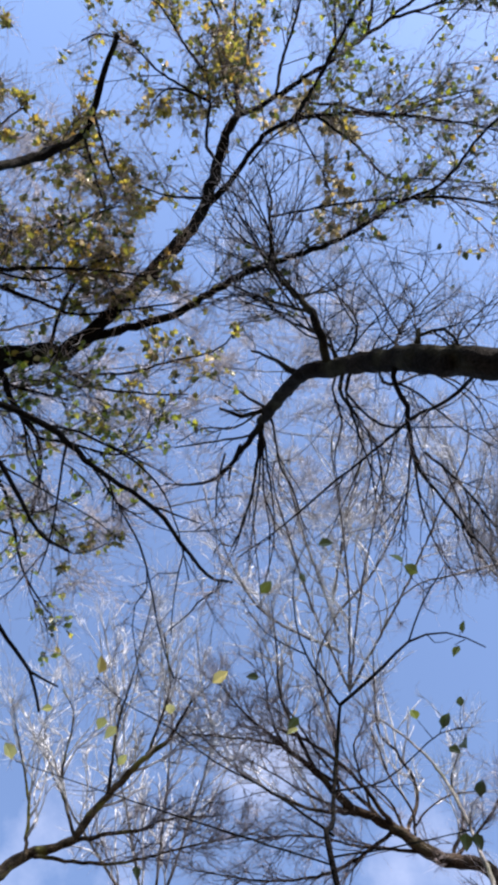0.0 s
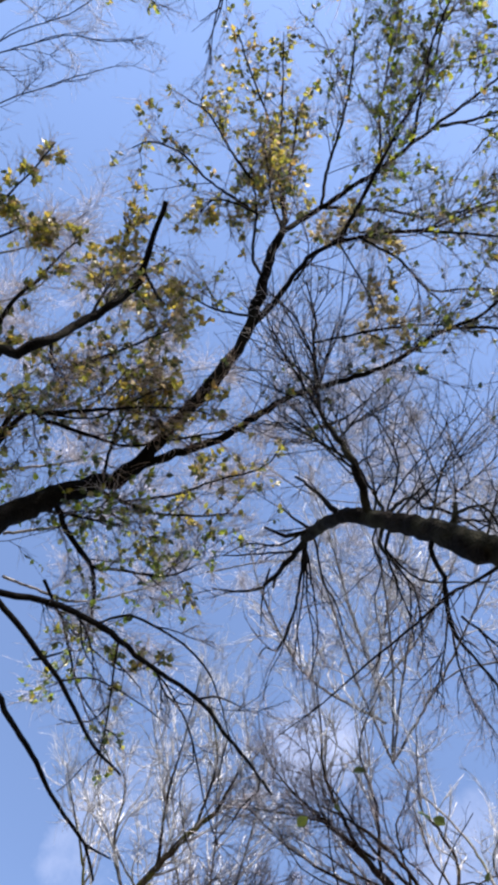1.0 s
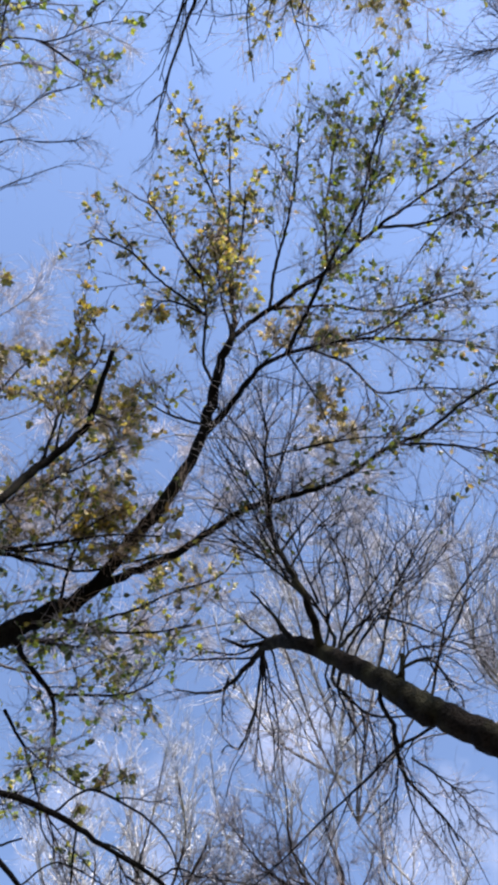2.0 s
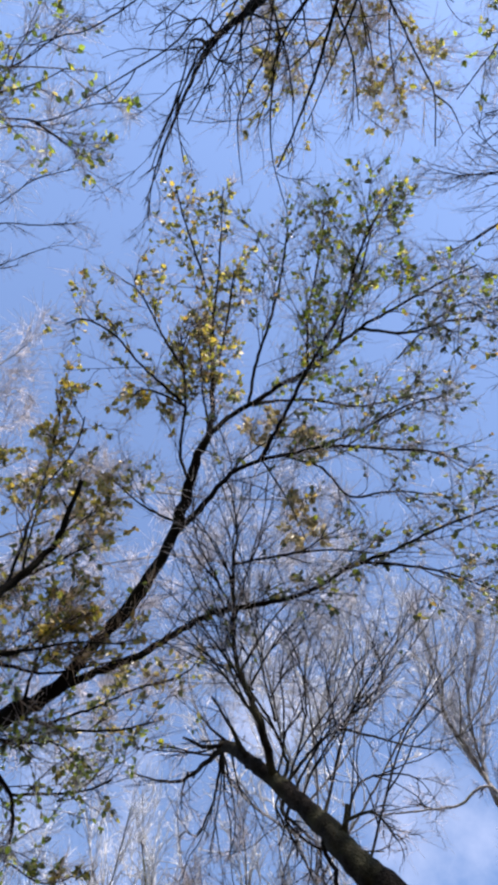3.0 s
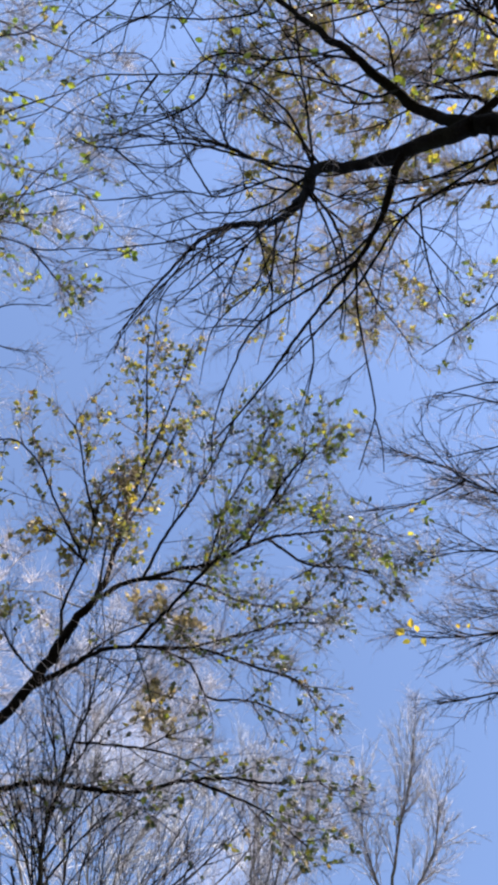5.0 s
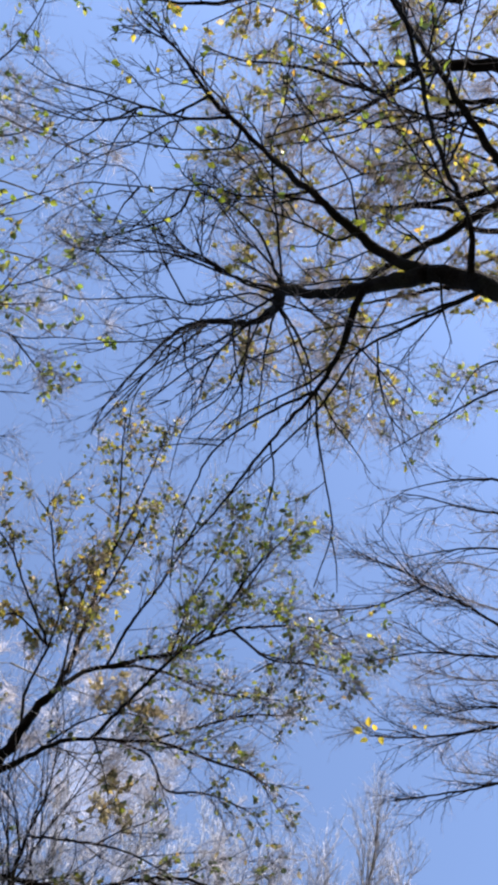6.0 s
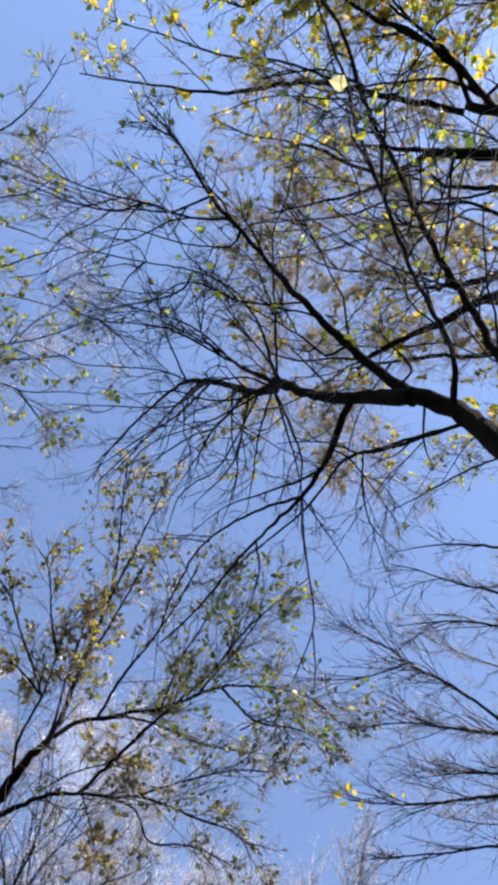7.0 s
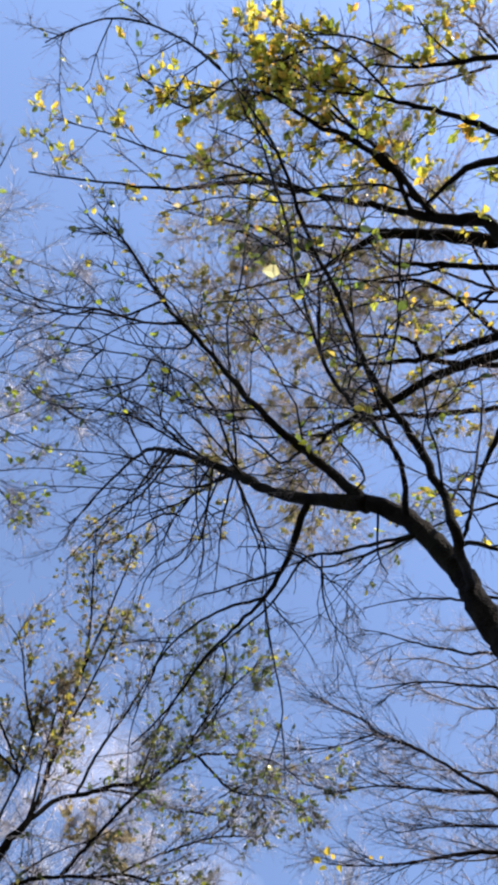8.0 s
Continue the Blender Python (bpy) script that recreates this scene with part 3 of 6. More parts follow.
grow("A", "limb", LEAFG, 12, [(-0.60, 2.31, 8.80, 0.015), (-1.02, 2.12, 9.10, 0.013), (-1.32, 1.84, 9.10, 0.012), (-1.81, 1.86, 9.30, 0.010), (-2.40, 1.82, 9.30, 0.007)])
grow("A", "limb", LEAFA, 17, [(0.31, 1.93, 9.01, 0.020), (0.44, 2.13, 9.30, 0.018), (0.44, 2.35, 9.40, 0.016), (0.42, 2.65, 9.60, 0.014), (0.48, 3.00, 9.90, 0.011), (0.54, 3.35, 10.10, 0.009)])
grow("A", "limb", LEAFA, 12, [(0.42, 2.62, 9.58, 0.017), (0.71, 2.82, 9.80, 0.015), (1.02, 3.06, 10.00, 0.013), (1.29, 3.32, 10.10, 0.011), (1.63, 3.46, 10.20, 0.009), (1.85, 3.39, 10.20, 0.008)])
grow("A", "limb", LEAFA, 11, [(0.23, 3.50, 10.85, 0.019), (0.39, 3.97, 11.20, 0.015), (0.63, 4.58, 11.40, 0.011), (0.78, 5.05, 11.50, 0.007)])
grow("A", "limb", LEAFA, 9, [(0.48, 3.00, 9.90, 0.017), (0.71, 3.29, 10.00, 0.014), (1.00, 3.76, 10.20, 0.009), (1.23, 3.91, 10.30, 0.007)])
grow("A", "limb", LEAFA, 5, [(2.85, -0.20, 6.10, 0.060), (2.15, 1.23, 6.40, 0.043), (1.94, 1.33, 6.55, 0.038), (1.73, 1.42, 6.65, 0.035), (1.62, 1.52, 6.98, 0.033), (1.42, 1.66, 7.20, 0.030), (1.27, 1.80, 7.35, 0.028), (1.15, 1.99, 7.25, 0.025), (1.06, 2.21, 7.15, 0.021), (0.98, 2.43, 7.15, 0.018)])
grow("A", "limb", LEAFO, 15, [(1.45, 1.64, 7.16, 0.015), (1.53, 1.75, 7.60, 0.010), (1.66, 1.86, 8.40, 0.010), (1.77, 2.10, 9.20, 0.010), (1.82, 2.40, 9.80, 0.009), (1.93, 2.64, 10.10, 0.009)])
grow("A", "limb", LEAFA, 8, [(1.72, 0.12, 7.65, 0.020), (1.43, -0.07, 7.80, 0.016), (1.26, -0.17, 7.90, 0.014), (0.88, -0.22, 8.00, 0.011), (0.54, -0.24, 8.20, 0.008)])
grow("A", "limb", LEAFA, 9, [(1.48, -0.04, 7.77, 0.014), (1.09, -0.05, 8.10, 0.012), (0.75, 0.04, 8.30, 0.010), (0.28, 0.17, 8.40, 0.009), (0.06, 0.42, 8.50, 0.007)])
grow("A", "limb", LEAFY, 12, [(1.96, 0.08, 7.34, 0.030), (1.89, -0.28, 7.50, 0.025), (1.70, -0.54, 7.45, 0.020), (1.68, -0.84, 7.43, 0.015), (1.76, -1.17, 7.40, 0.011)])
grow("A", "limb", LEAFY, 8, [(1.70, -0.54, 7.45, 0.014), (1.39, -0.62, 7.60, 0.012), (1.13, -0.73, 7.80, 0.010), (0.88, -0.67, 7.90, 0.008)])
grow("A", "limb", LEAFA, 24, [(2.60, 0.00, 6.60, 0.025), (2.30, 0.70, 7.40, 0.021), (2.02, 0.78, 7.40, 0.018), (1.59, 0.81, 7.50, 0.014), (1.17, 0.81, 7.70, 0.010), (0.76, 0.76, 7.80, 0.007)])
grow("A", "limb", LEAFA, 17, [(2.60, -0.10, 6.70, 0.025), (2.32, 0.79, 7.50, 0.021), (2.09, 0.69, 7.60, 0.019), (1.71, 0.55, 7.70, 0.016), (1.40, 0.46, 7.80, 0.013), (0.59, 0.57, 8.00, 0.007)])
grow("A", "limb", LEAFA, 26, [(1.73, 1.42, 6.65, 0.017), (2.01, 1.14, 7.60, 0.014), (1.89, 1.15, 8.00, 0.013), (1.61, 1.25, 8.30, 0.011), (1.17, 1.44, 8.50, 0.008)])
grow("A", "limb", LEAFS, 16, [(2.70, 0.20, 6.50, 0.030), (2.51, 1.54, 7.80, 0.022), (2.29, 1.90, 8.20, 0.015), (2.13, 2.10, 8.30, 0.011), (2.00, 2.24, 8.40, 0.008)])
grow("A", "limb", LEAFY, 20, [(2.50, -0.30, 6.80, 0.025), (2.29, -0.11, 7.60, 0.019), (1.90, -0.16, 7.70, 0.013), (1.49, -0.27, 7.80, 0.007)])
grow("L", "trunk", NONE, 0, [(4.60, 1.00, -0.10, 0.085), (4.30, 0.85, 2.20, 0.070), (3.50, 0.45, 4.60, 0.050)])
grow("L", "limb", BARE, 5, [(3.50, 0.45, 4.60, 0.035), (2.24, 0.18, 5.05, 0.028), (1.87, 0.08, 5.30, 0.023), (1.43, -0.02, 5.35, 0.020), (1.24, -0.07, 5.34, 0.019), (1.03, -0.19, 5.33, 0.018), (0.83, -0.39, 5.37, 0.016), (0.52, -0.59, 5.35, 0.014), (0.37, -0.78, 5.32, 0.011), (0.22, -0.96, 5.30, 0.009), (0.08, -0.84, 4.85, 0.007)])
grow("L", "limb", BARE, 0, [(0.52, -0.59, 5.35, 0.008), (0.42, -0.68, 5.55, 0.006), (0.27, -0.72, 5.50, 0.003)])
grow("L", "limb", BARE, 2, [(1.12, -0.14, 5.33, 0.010), (0.98, -0.24, 5.70, 0.009), (0.75, -0.35, 5.70, 0.007), (0.59, -0.47, 5.68, 0.007), (0.49, -0.59, 5.66, 0.006), (0.41, -0.80, 5.63, 0.005), (0.34, -1.09, 5.60, 0.004)])
grow("L", "limb", BARE, 3, [(0.87, -0.35, 5.37, 0.007), (0.77, -0.62, 5.60, 0.007), (0.63, -0.88, 5.60, 0.006), (0.57, -1.08, 5.57, 0.005), (0.50, -1.42, 5.53, 0.004), (0.42, -1.66, 5.50, 0.004)])
grow("L", "limb", BARE, 2, [(0.35, -0.81, 5.32, 0.005), (0.41, -1.11, 5.40, 0.004), (0.43, -1.35, 5.40, 0.003)])
grow("L", "limb", BARE, 2, [(1.24, -0.07, 5.34, 0.008), (1.25, -0.29, 5.60, 0.007), (1.21, -0.45, 5.60, 0.005), (1.21, -0.65, 5.60, 0.004)])
grow("L", "limb", BARE, 1, [(3.50, 0.45, 4.60, 0.030), (1.75, 0.52, 4.70, 0.022), (1.54, 0.15, 4.95, 0.018), (1.33, -0.18, 5.00, 0.014), (1.21, -0.30, 4.95, 0.013), (1.11, -0.46, 4.90, 0.011), (1.01, -0.61, 4.85, 0.009), (0.83, -0.63, 4.65, 0.007)])
grow("L", "limb", BARE, 0, [(1.21, -0.30, 4.95, 0.006), (1.13, -0.52, 5.40, 0.005), (0.85, -0.68, 5.40, 0.004), (0.70, -0.81, 5.40, 0.003)])
grow("L", "limb", BARE, 0, [(1.51, -0.41, 5.40, 0.008), (1.41, -0.38, 5.40, 0.007), (1.33, -0.35, 5.40, 0.005)])
grow("L", "limb", BARE, 0, [(3.50, 0.45, 4.60, 0.030), (1.92, 0.35, 4.80, 0.022), (1.70, -0.33, 5.10, 0.020), (1.49, -1.00, 5.30, 0.014), (1.37, -1.27, 5.30, 0.012), (1.21, -1.53, 5.30, 0.009), (1.16, -1.77, 5.30, 0.007)])
grow("L", "limb", BARE, 0, [(1.21, -1.53, 5.30, 0.009), (1.05, -1.62, 5.30, 0.005)])
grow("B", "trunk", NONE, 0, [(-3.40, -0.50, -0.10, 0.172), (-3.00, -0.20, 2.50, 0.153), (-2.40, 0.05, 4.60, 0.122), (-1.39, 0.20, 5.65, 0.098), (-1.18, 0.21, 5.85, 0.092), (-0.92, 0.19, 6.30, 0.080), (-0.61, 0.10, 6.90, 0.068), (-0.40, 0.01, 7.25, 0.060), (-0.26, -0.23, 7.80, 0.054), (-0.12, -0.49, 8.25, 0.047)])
grow("B", "limb", DROOP, 6, [(-0.14, -0.44, 8.17, 0.036), (-0.01, -0.68, 8.30, 0.030), (0.16, -0.92, 8.40, 0.023), (0.33, -1.09, 8.50, 0.017), (0.56, -1.15, 8.60, 0.012), (0.80, -1.16, 8.70, 0.006)])
grow("B", "limb", DROOP, 4, [(-0.40, 0.01, 7.25, 0.027), (-0.22, 0.11, 7.60, 0.017), (-0.03, 0.17, 8.00, 0.011)])
grow("B", "limb", DROOP, 6, [(-1.34, 0.20, 5.70, 0.014), (-1.30, -0.00, 6.05, 0.013), (-1.00, -0.17, 6.00, 0.011), (-0.85, -0.29, 5.94, 0.010), (-0.47, -0.57, 5.80, 0.007), (-0.22, -0.77, 5.70, 0.005), (0.06, -0.95, 5.60, 0.003)])
grow("B", "limb", BAREUP, 16, [(-0.59, 0.09, 6.93, 0.034), (-0.46, 0.49, 7.08, 0.029), (-0.25, 0.76, 7.60, 0.022), (-0.20, 0.97, 8.10, 0.020), (-0.17, 1.34, 8.35, 0.015), (-0.19, 1.56, 8.71, 0.011), (-0.10, 1.92, 9.05, 0.006)])
grow("B", "limb", BAREUP, 9, [(-0.46, 0.49, 7.08, 0.014), (-0.16, 0.59, 7.60, 0.010), (0.24, 0.77, 8.20, 0.005)])
grow("B", "limb", BAREUP, 13, [(-0.66, 0.12, 6.80, 0.017), (-0.94, 0.17, 7.30, 0.014), (-1.21, -0.10, 8.00, 0.013), (-1.54, -0.07, 8.48, 0.011), (-1.90, 0.04, 9.00, 0.009), (-2.31, 0.27, 9.50, 0.007)])
grow("B", "limb", BAREUP, 4, [(-0.17, 1.34, 8.35, 0.013), (-0.73, 1.46, 8.40, 0.011), (-1.16, 1.51, 8.40, 0.009), (-1.62, 1.51, 8.30, 0.007)])
grow("B", "limb", BAREUP, 9, [(-0.20, 0.97, 8.10, 0.013), (0.08, 1.20, 8.70, 0.009), (0.25, 1.44, 9.00, 0.007), (0.31, 1.71, 9.30, 0.004)])
grow("B", "limb", BAREUP, 9, [(-0.21, 0.94, 8.02, 0.013), (-0.31, 1.16, 8.70, 0.010), (-0.47, 1.53, 9.00, 0.007), (-0.57, 1.93, 9.30, 0.004)])
grow("B", "limb", BAREUP, 9, [(-0.35, 0.62, 7.34, 0.012), (-0.55, 0.67, 8.00, 0.009), (-0.83, 0.74, 8.60, 0.007), (-1.02, 0.88, 9.00, 0.004)])
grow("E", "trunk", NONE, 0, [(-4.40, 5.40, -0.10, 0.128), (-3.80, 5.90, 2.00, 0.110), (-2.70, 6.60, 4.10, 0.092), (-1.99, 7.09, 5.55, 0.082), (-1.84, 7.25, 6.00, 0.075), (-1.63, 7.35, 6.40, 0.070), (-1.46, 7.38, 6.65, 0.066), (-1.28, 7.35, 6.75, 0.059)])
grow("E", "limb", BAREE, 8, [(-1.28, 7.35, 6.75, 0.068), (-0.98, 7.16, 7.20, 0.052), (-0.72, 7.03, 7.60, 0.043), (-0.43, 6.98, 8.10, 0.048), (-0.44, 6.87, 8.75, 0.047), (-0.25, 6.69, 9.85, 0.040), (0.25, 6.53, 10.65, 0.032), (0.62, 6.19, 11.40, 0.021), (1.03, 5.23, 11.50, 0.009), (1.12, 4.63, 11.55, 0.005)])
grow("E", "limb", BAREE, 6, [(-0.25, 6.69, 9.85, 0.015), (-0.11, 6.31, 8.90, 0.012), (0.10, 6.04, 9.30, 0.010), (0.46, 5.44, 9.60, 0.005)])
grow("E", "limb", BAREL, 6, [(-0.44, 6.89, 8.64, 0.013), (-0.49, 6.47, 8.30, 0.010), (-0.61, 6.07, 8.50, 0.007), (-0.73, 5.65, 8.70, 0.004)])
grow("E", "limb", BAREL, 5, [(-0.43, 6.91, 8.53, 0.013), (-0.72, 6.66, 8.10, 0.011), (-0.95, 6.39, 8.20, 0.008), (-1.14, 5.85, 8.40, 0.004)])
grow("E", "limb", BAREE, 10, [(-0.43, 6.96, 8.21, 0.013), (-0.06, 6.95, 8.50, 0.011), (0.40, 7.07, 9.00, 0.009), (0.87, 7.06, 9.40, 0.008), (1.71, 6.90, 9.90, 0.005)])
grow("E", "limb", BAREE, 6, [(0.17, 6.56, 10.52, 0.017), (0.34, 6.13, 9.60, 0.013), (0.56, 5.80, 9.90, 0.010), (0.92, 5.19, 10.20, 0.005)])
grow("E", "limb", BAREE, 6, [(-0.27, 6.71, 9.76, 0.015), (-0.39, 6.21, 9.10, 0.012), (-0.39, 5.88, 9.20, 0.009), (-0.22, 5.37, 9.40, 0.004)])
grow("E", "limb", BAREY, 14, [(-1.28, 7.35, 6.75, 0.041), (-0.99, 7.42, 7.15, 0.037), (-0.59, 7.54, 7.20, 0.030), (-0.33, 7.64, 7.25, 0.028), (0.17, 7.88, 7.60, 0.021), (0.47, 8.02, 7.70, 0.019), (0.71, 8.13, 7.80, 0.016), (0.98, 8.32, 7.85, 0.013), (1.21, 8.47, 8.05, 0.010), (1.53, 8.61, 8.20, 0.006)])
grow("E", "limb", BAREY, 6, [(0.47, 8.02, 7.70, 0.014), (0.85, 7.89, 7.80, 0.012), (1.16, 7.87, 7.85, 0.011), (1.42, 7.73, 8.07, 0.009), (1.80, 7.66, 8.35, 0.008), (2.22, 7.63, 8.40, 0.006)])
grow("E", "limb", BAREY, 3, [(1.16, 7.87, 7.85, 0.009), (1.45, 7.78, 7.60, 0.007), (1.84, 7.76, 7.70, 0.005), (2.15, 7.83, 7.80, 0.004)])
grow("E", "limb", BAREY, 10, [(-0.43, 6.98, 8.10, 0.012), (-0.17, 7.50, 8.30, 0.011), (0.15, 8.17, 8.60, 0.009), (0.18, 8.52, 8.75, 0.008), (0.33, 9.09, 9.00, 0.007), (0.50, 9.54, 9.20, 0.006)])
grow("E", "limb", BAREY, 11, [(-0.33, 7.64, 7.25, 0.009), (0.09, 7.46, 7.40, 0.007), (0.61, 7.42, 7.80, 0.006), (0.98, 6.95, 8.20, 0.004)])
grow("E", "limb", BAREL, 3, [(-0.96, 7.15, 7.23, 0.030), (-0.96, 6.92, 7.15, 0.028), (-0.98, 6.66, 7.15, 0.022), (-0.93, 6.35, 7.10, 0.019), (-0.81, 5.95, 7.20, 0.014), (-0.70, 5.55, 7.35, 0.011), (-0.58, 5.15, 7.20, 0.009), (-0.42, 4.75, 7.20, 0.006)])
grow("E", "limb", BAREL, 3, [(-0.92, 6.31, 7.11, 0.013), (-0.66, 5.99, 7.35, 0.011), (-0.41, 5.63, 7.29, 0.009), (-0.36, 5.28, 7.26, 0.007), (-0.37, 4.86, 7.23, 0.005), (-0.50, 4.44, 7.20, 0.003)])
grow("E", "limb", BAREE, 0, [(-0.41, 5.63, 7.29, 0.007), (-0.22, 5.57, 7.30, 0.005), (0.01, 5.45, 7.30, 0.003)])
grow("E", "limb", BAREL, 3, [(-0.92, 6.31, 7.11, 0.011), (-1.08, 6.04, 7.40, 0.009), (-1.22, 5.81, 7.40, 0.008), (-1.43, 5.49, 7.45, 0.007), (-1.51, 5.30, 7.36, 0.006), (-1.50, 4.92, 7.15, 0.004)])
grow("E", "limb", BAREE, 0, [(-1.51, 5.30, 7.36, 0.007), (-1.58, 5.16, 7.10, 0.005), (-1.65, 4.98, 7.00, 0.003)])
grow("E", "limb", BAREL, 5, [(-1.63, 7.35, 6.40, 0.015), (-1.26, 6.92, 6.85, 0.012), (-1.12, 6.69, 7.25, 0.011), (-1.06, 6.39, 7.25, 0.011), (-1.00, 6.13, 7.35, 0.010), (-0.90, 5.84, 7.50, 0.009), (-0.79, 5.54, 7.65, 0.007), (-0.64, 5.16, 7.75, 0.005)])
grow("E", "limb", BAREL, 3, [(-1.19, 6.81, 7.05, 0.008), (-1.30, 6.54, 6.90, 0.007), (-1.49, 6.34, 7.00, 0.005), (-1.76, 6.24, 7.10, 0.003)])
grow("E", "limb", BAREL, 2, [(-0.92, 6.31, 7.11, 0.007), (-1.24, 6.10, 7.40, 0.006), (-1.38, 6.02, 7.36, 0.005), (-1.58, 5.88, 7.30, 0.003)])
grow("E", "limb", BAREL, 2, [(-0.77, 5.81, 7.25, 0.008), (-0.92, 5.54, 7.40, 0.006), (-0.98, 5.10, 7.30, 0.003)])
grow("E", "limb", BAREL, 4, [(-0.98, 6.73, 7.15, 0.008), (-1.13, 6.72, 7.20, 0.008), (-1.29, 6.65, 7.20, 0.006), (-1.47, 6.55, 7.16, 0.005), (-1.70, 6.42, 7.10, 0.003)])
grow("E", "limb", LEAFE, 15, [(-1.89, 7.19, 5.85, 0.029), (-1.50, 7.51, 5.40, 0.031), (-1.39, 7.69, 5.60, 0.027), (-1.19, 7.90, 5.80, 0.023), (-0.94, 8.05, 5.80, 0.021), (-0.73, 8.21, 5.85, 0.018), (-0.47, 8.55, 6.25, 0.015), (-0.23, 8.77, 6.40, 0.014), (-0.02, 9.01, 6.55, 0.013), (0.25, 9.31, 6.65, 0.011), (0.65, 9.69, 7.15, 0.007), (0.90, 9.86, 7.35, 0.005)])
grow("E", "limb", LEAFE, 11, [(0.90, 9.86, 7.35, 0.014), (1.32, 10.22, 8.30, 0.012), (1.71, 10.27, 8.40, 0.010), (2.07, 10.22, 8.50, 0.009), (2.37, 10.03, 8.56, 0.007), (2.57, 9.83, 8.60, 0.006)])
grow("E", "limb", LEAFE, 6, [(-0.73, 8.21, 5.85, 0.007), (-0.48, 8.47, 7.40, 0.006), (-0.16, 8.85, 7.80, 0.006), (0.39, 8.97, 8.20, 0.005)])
grow("H", "trunk", NONE, 0, [(-4.40, 7.40, -0.10, 0.162), (-4.00, 7.90, 2.50, 0.138), (-3.30, 8.50, 4.80, 0.114), (-2.20, 9.00, 6.20, 0.084), (-1.41, 9.51, 7.00, 0.054), (-1.11, 9.49, 7.20, 0.044), (-0.81, 9.46, 7.40, 0.036)])
grow("H", "limb", LEAFH2, 17, [(-0.85, 9.53, 7.70, 0.030), (-0.50, 9.48, 7.80, 0.029), (-0.13, 9.41, 7.90, 0.026), (0.25, 9.40, 8.10, 0.024), (0.62, 9.28, 8.30, 0.021), (1.10, 9.09, 8.60, 0.018), (1.60, 8.95, 8.68, 0.012), (2.02, 8.84, 8.74, 0.009), (2.38, 8.76, 8.80, 0.006)])
grow("H", "limb", LEAFH2, 13, [(-2.78, 8.85, 8.45, 0.075), (-2.35, 10.01, 8.88, 0.072), (-1.97, 9.92, 8.99, 0.068), (-1.54, 9.80, 9.04, 0.062), (-1.04, 9.63, 9.15, 0.048), (-0.81, 9.48, 9.21, 0.034), (-0.66, 9.27, 9.27, 0.026), (-0.47, 9.02, 9.38, 0.018), (-0.09, 8.75, 9.48, 0.013), (0.31, 8.47, 9.60, 0.008)])
grow("H", "limb", LEAFH, 15, [(-1.01, 9.48, 7.27, 0.029), (-0.79, 9.62, 7.40, 0.027), (-0.25, 9.85, 7.60, 0.021), (0.09, 9.89, 7.78, 0.018), (0.52, 10.02, 8.00, 0.012), (0.90, 9.96, 8.17, 0.009), (1.20, 9.93, 8.30, 0.006)])
grow("H", "limb", LEAFH, 14, [(-0.79, 9.62, 7.40, 0.015), (-0.55, 9.83, 7.60, 0.012), (-0.16, 10.01, 7.80, 0.010), (0.21, 10.24, 8.00, 0.009), (0.58, 10.45, 8.21, 0.008), (0.97, 10.51, 8.40, 0.006)])
grow("H", "limb", LEAFH, 10, [(0.41, 9.99, 7.94, 0.016), (0.85, 10.09, 8.20, 0.011), (1.19, 9.76, 8.40, 0.009), (1.74, 9.90, 8.60, 0.007)])
grow("H", "limb", LEAFH, 16, [(-2.20, 9.20, 6.30, 0.037), (-1.47, 10.13, 7.00, 0.027), (-1.17, 10.19, 7.20, 0.025), (-0.82, 10.21, 7.30, 0.021), (-0.50, 10.22, 7.50, 0.018), (-0.19, 10.23, 7.67, 0.012), (0.06, 10.29, 7.79, 0.010), (0.47, 10.37, 8.00, 0.006)])
grow("H", "limb", LEAFH, 11, [(-2.40, 9.30, 6.30, 0.037), (-1.23, 10.92, 7.30, 0.025), (-1.02, 10.85, 7.60, 0.022), (-0.72, 10.71, 7.70, 0.018), (-0.41, 10.58, 7.80, 0.011), (-0.15, 10.53, 7.90, 0.009)])
grow("H", "limb", LEAFH, 4, [(-2.00, 9.10, 6.50, 0.037), (-1.41, 10.00, 6.85, 0.033), (-1.21, 9.95, 7.00, 0.031), (-1.05, 9.86, 7.10, 0.025), (-0.97, 9.72, 7.20, 0.020), (-0.91, 9.55, 7.30, 0.012)])
grow("H", "limb", LEAFH2, 12, [(-2.78, 8.85, 8.45, 0.051), (-2.66, 9.38, 8.88, 0.053), (-2.35, 9.09, 8.99, 0.046), (-2.00, 8.79, 9.04, 0.037), (-1.65, 8.53, 9.13, 0.027), (-1.05, 8.22, 9.27, 0.010)])
grow("H", "limb", LEAFH2, 9, [(-2.78, 8.85, 8.45, 0.051), (-2.68, 9.21, 8.77, 0.061), (-2.39, 8.92, 8.88, 0.053), (-1.96, 8.52, 8.94, 0.043), (-1.64, 8.09, 9.04, 0.034), (-1.27, 7.66, 9.12, 0.025), (-1.15, 7.38, 9.15, 0.020)])
grow("H", "limb", LEAFH2, 7, [(-2.78, 8.85, 8.45, 0.034), (-2.49, 9.83, 8.99, 0.043), (-2.10, 9.71, 9.10, 0.034), (-1.60, 9.55, 9.27, 0.027), (-1.18, 9.42, 9.38, 0.022), (-0.82, 9.43, 9.48, 0.011), (-0.31, 8.85, 9.60, 0.007)])
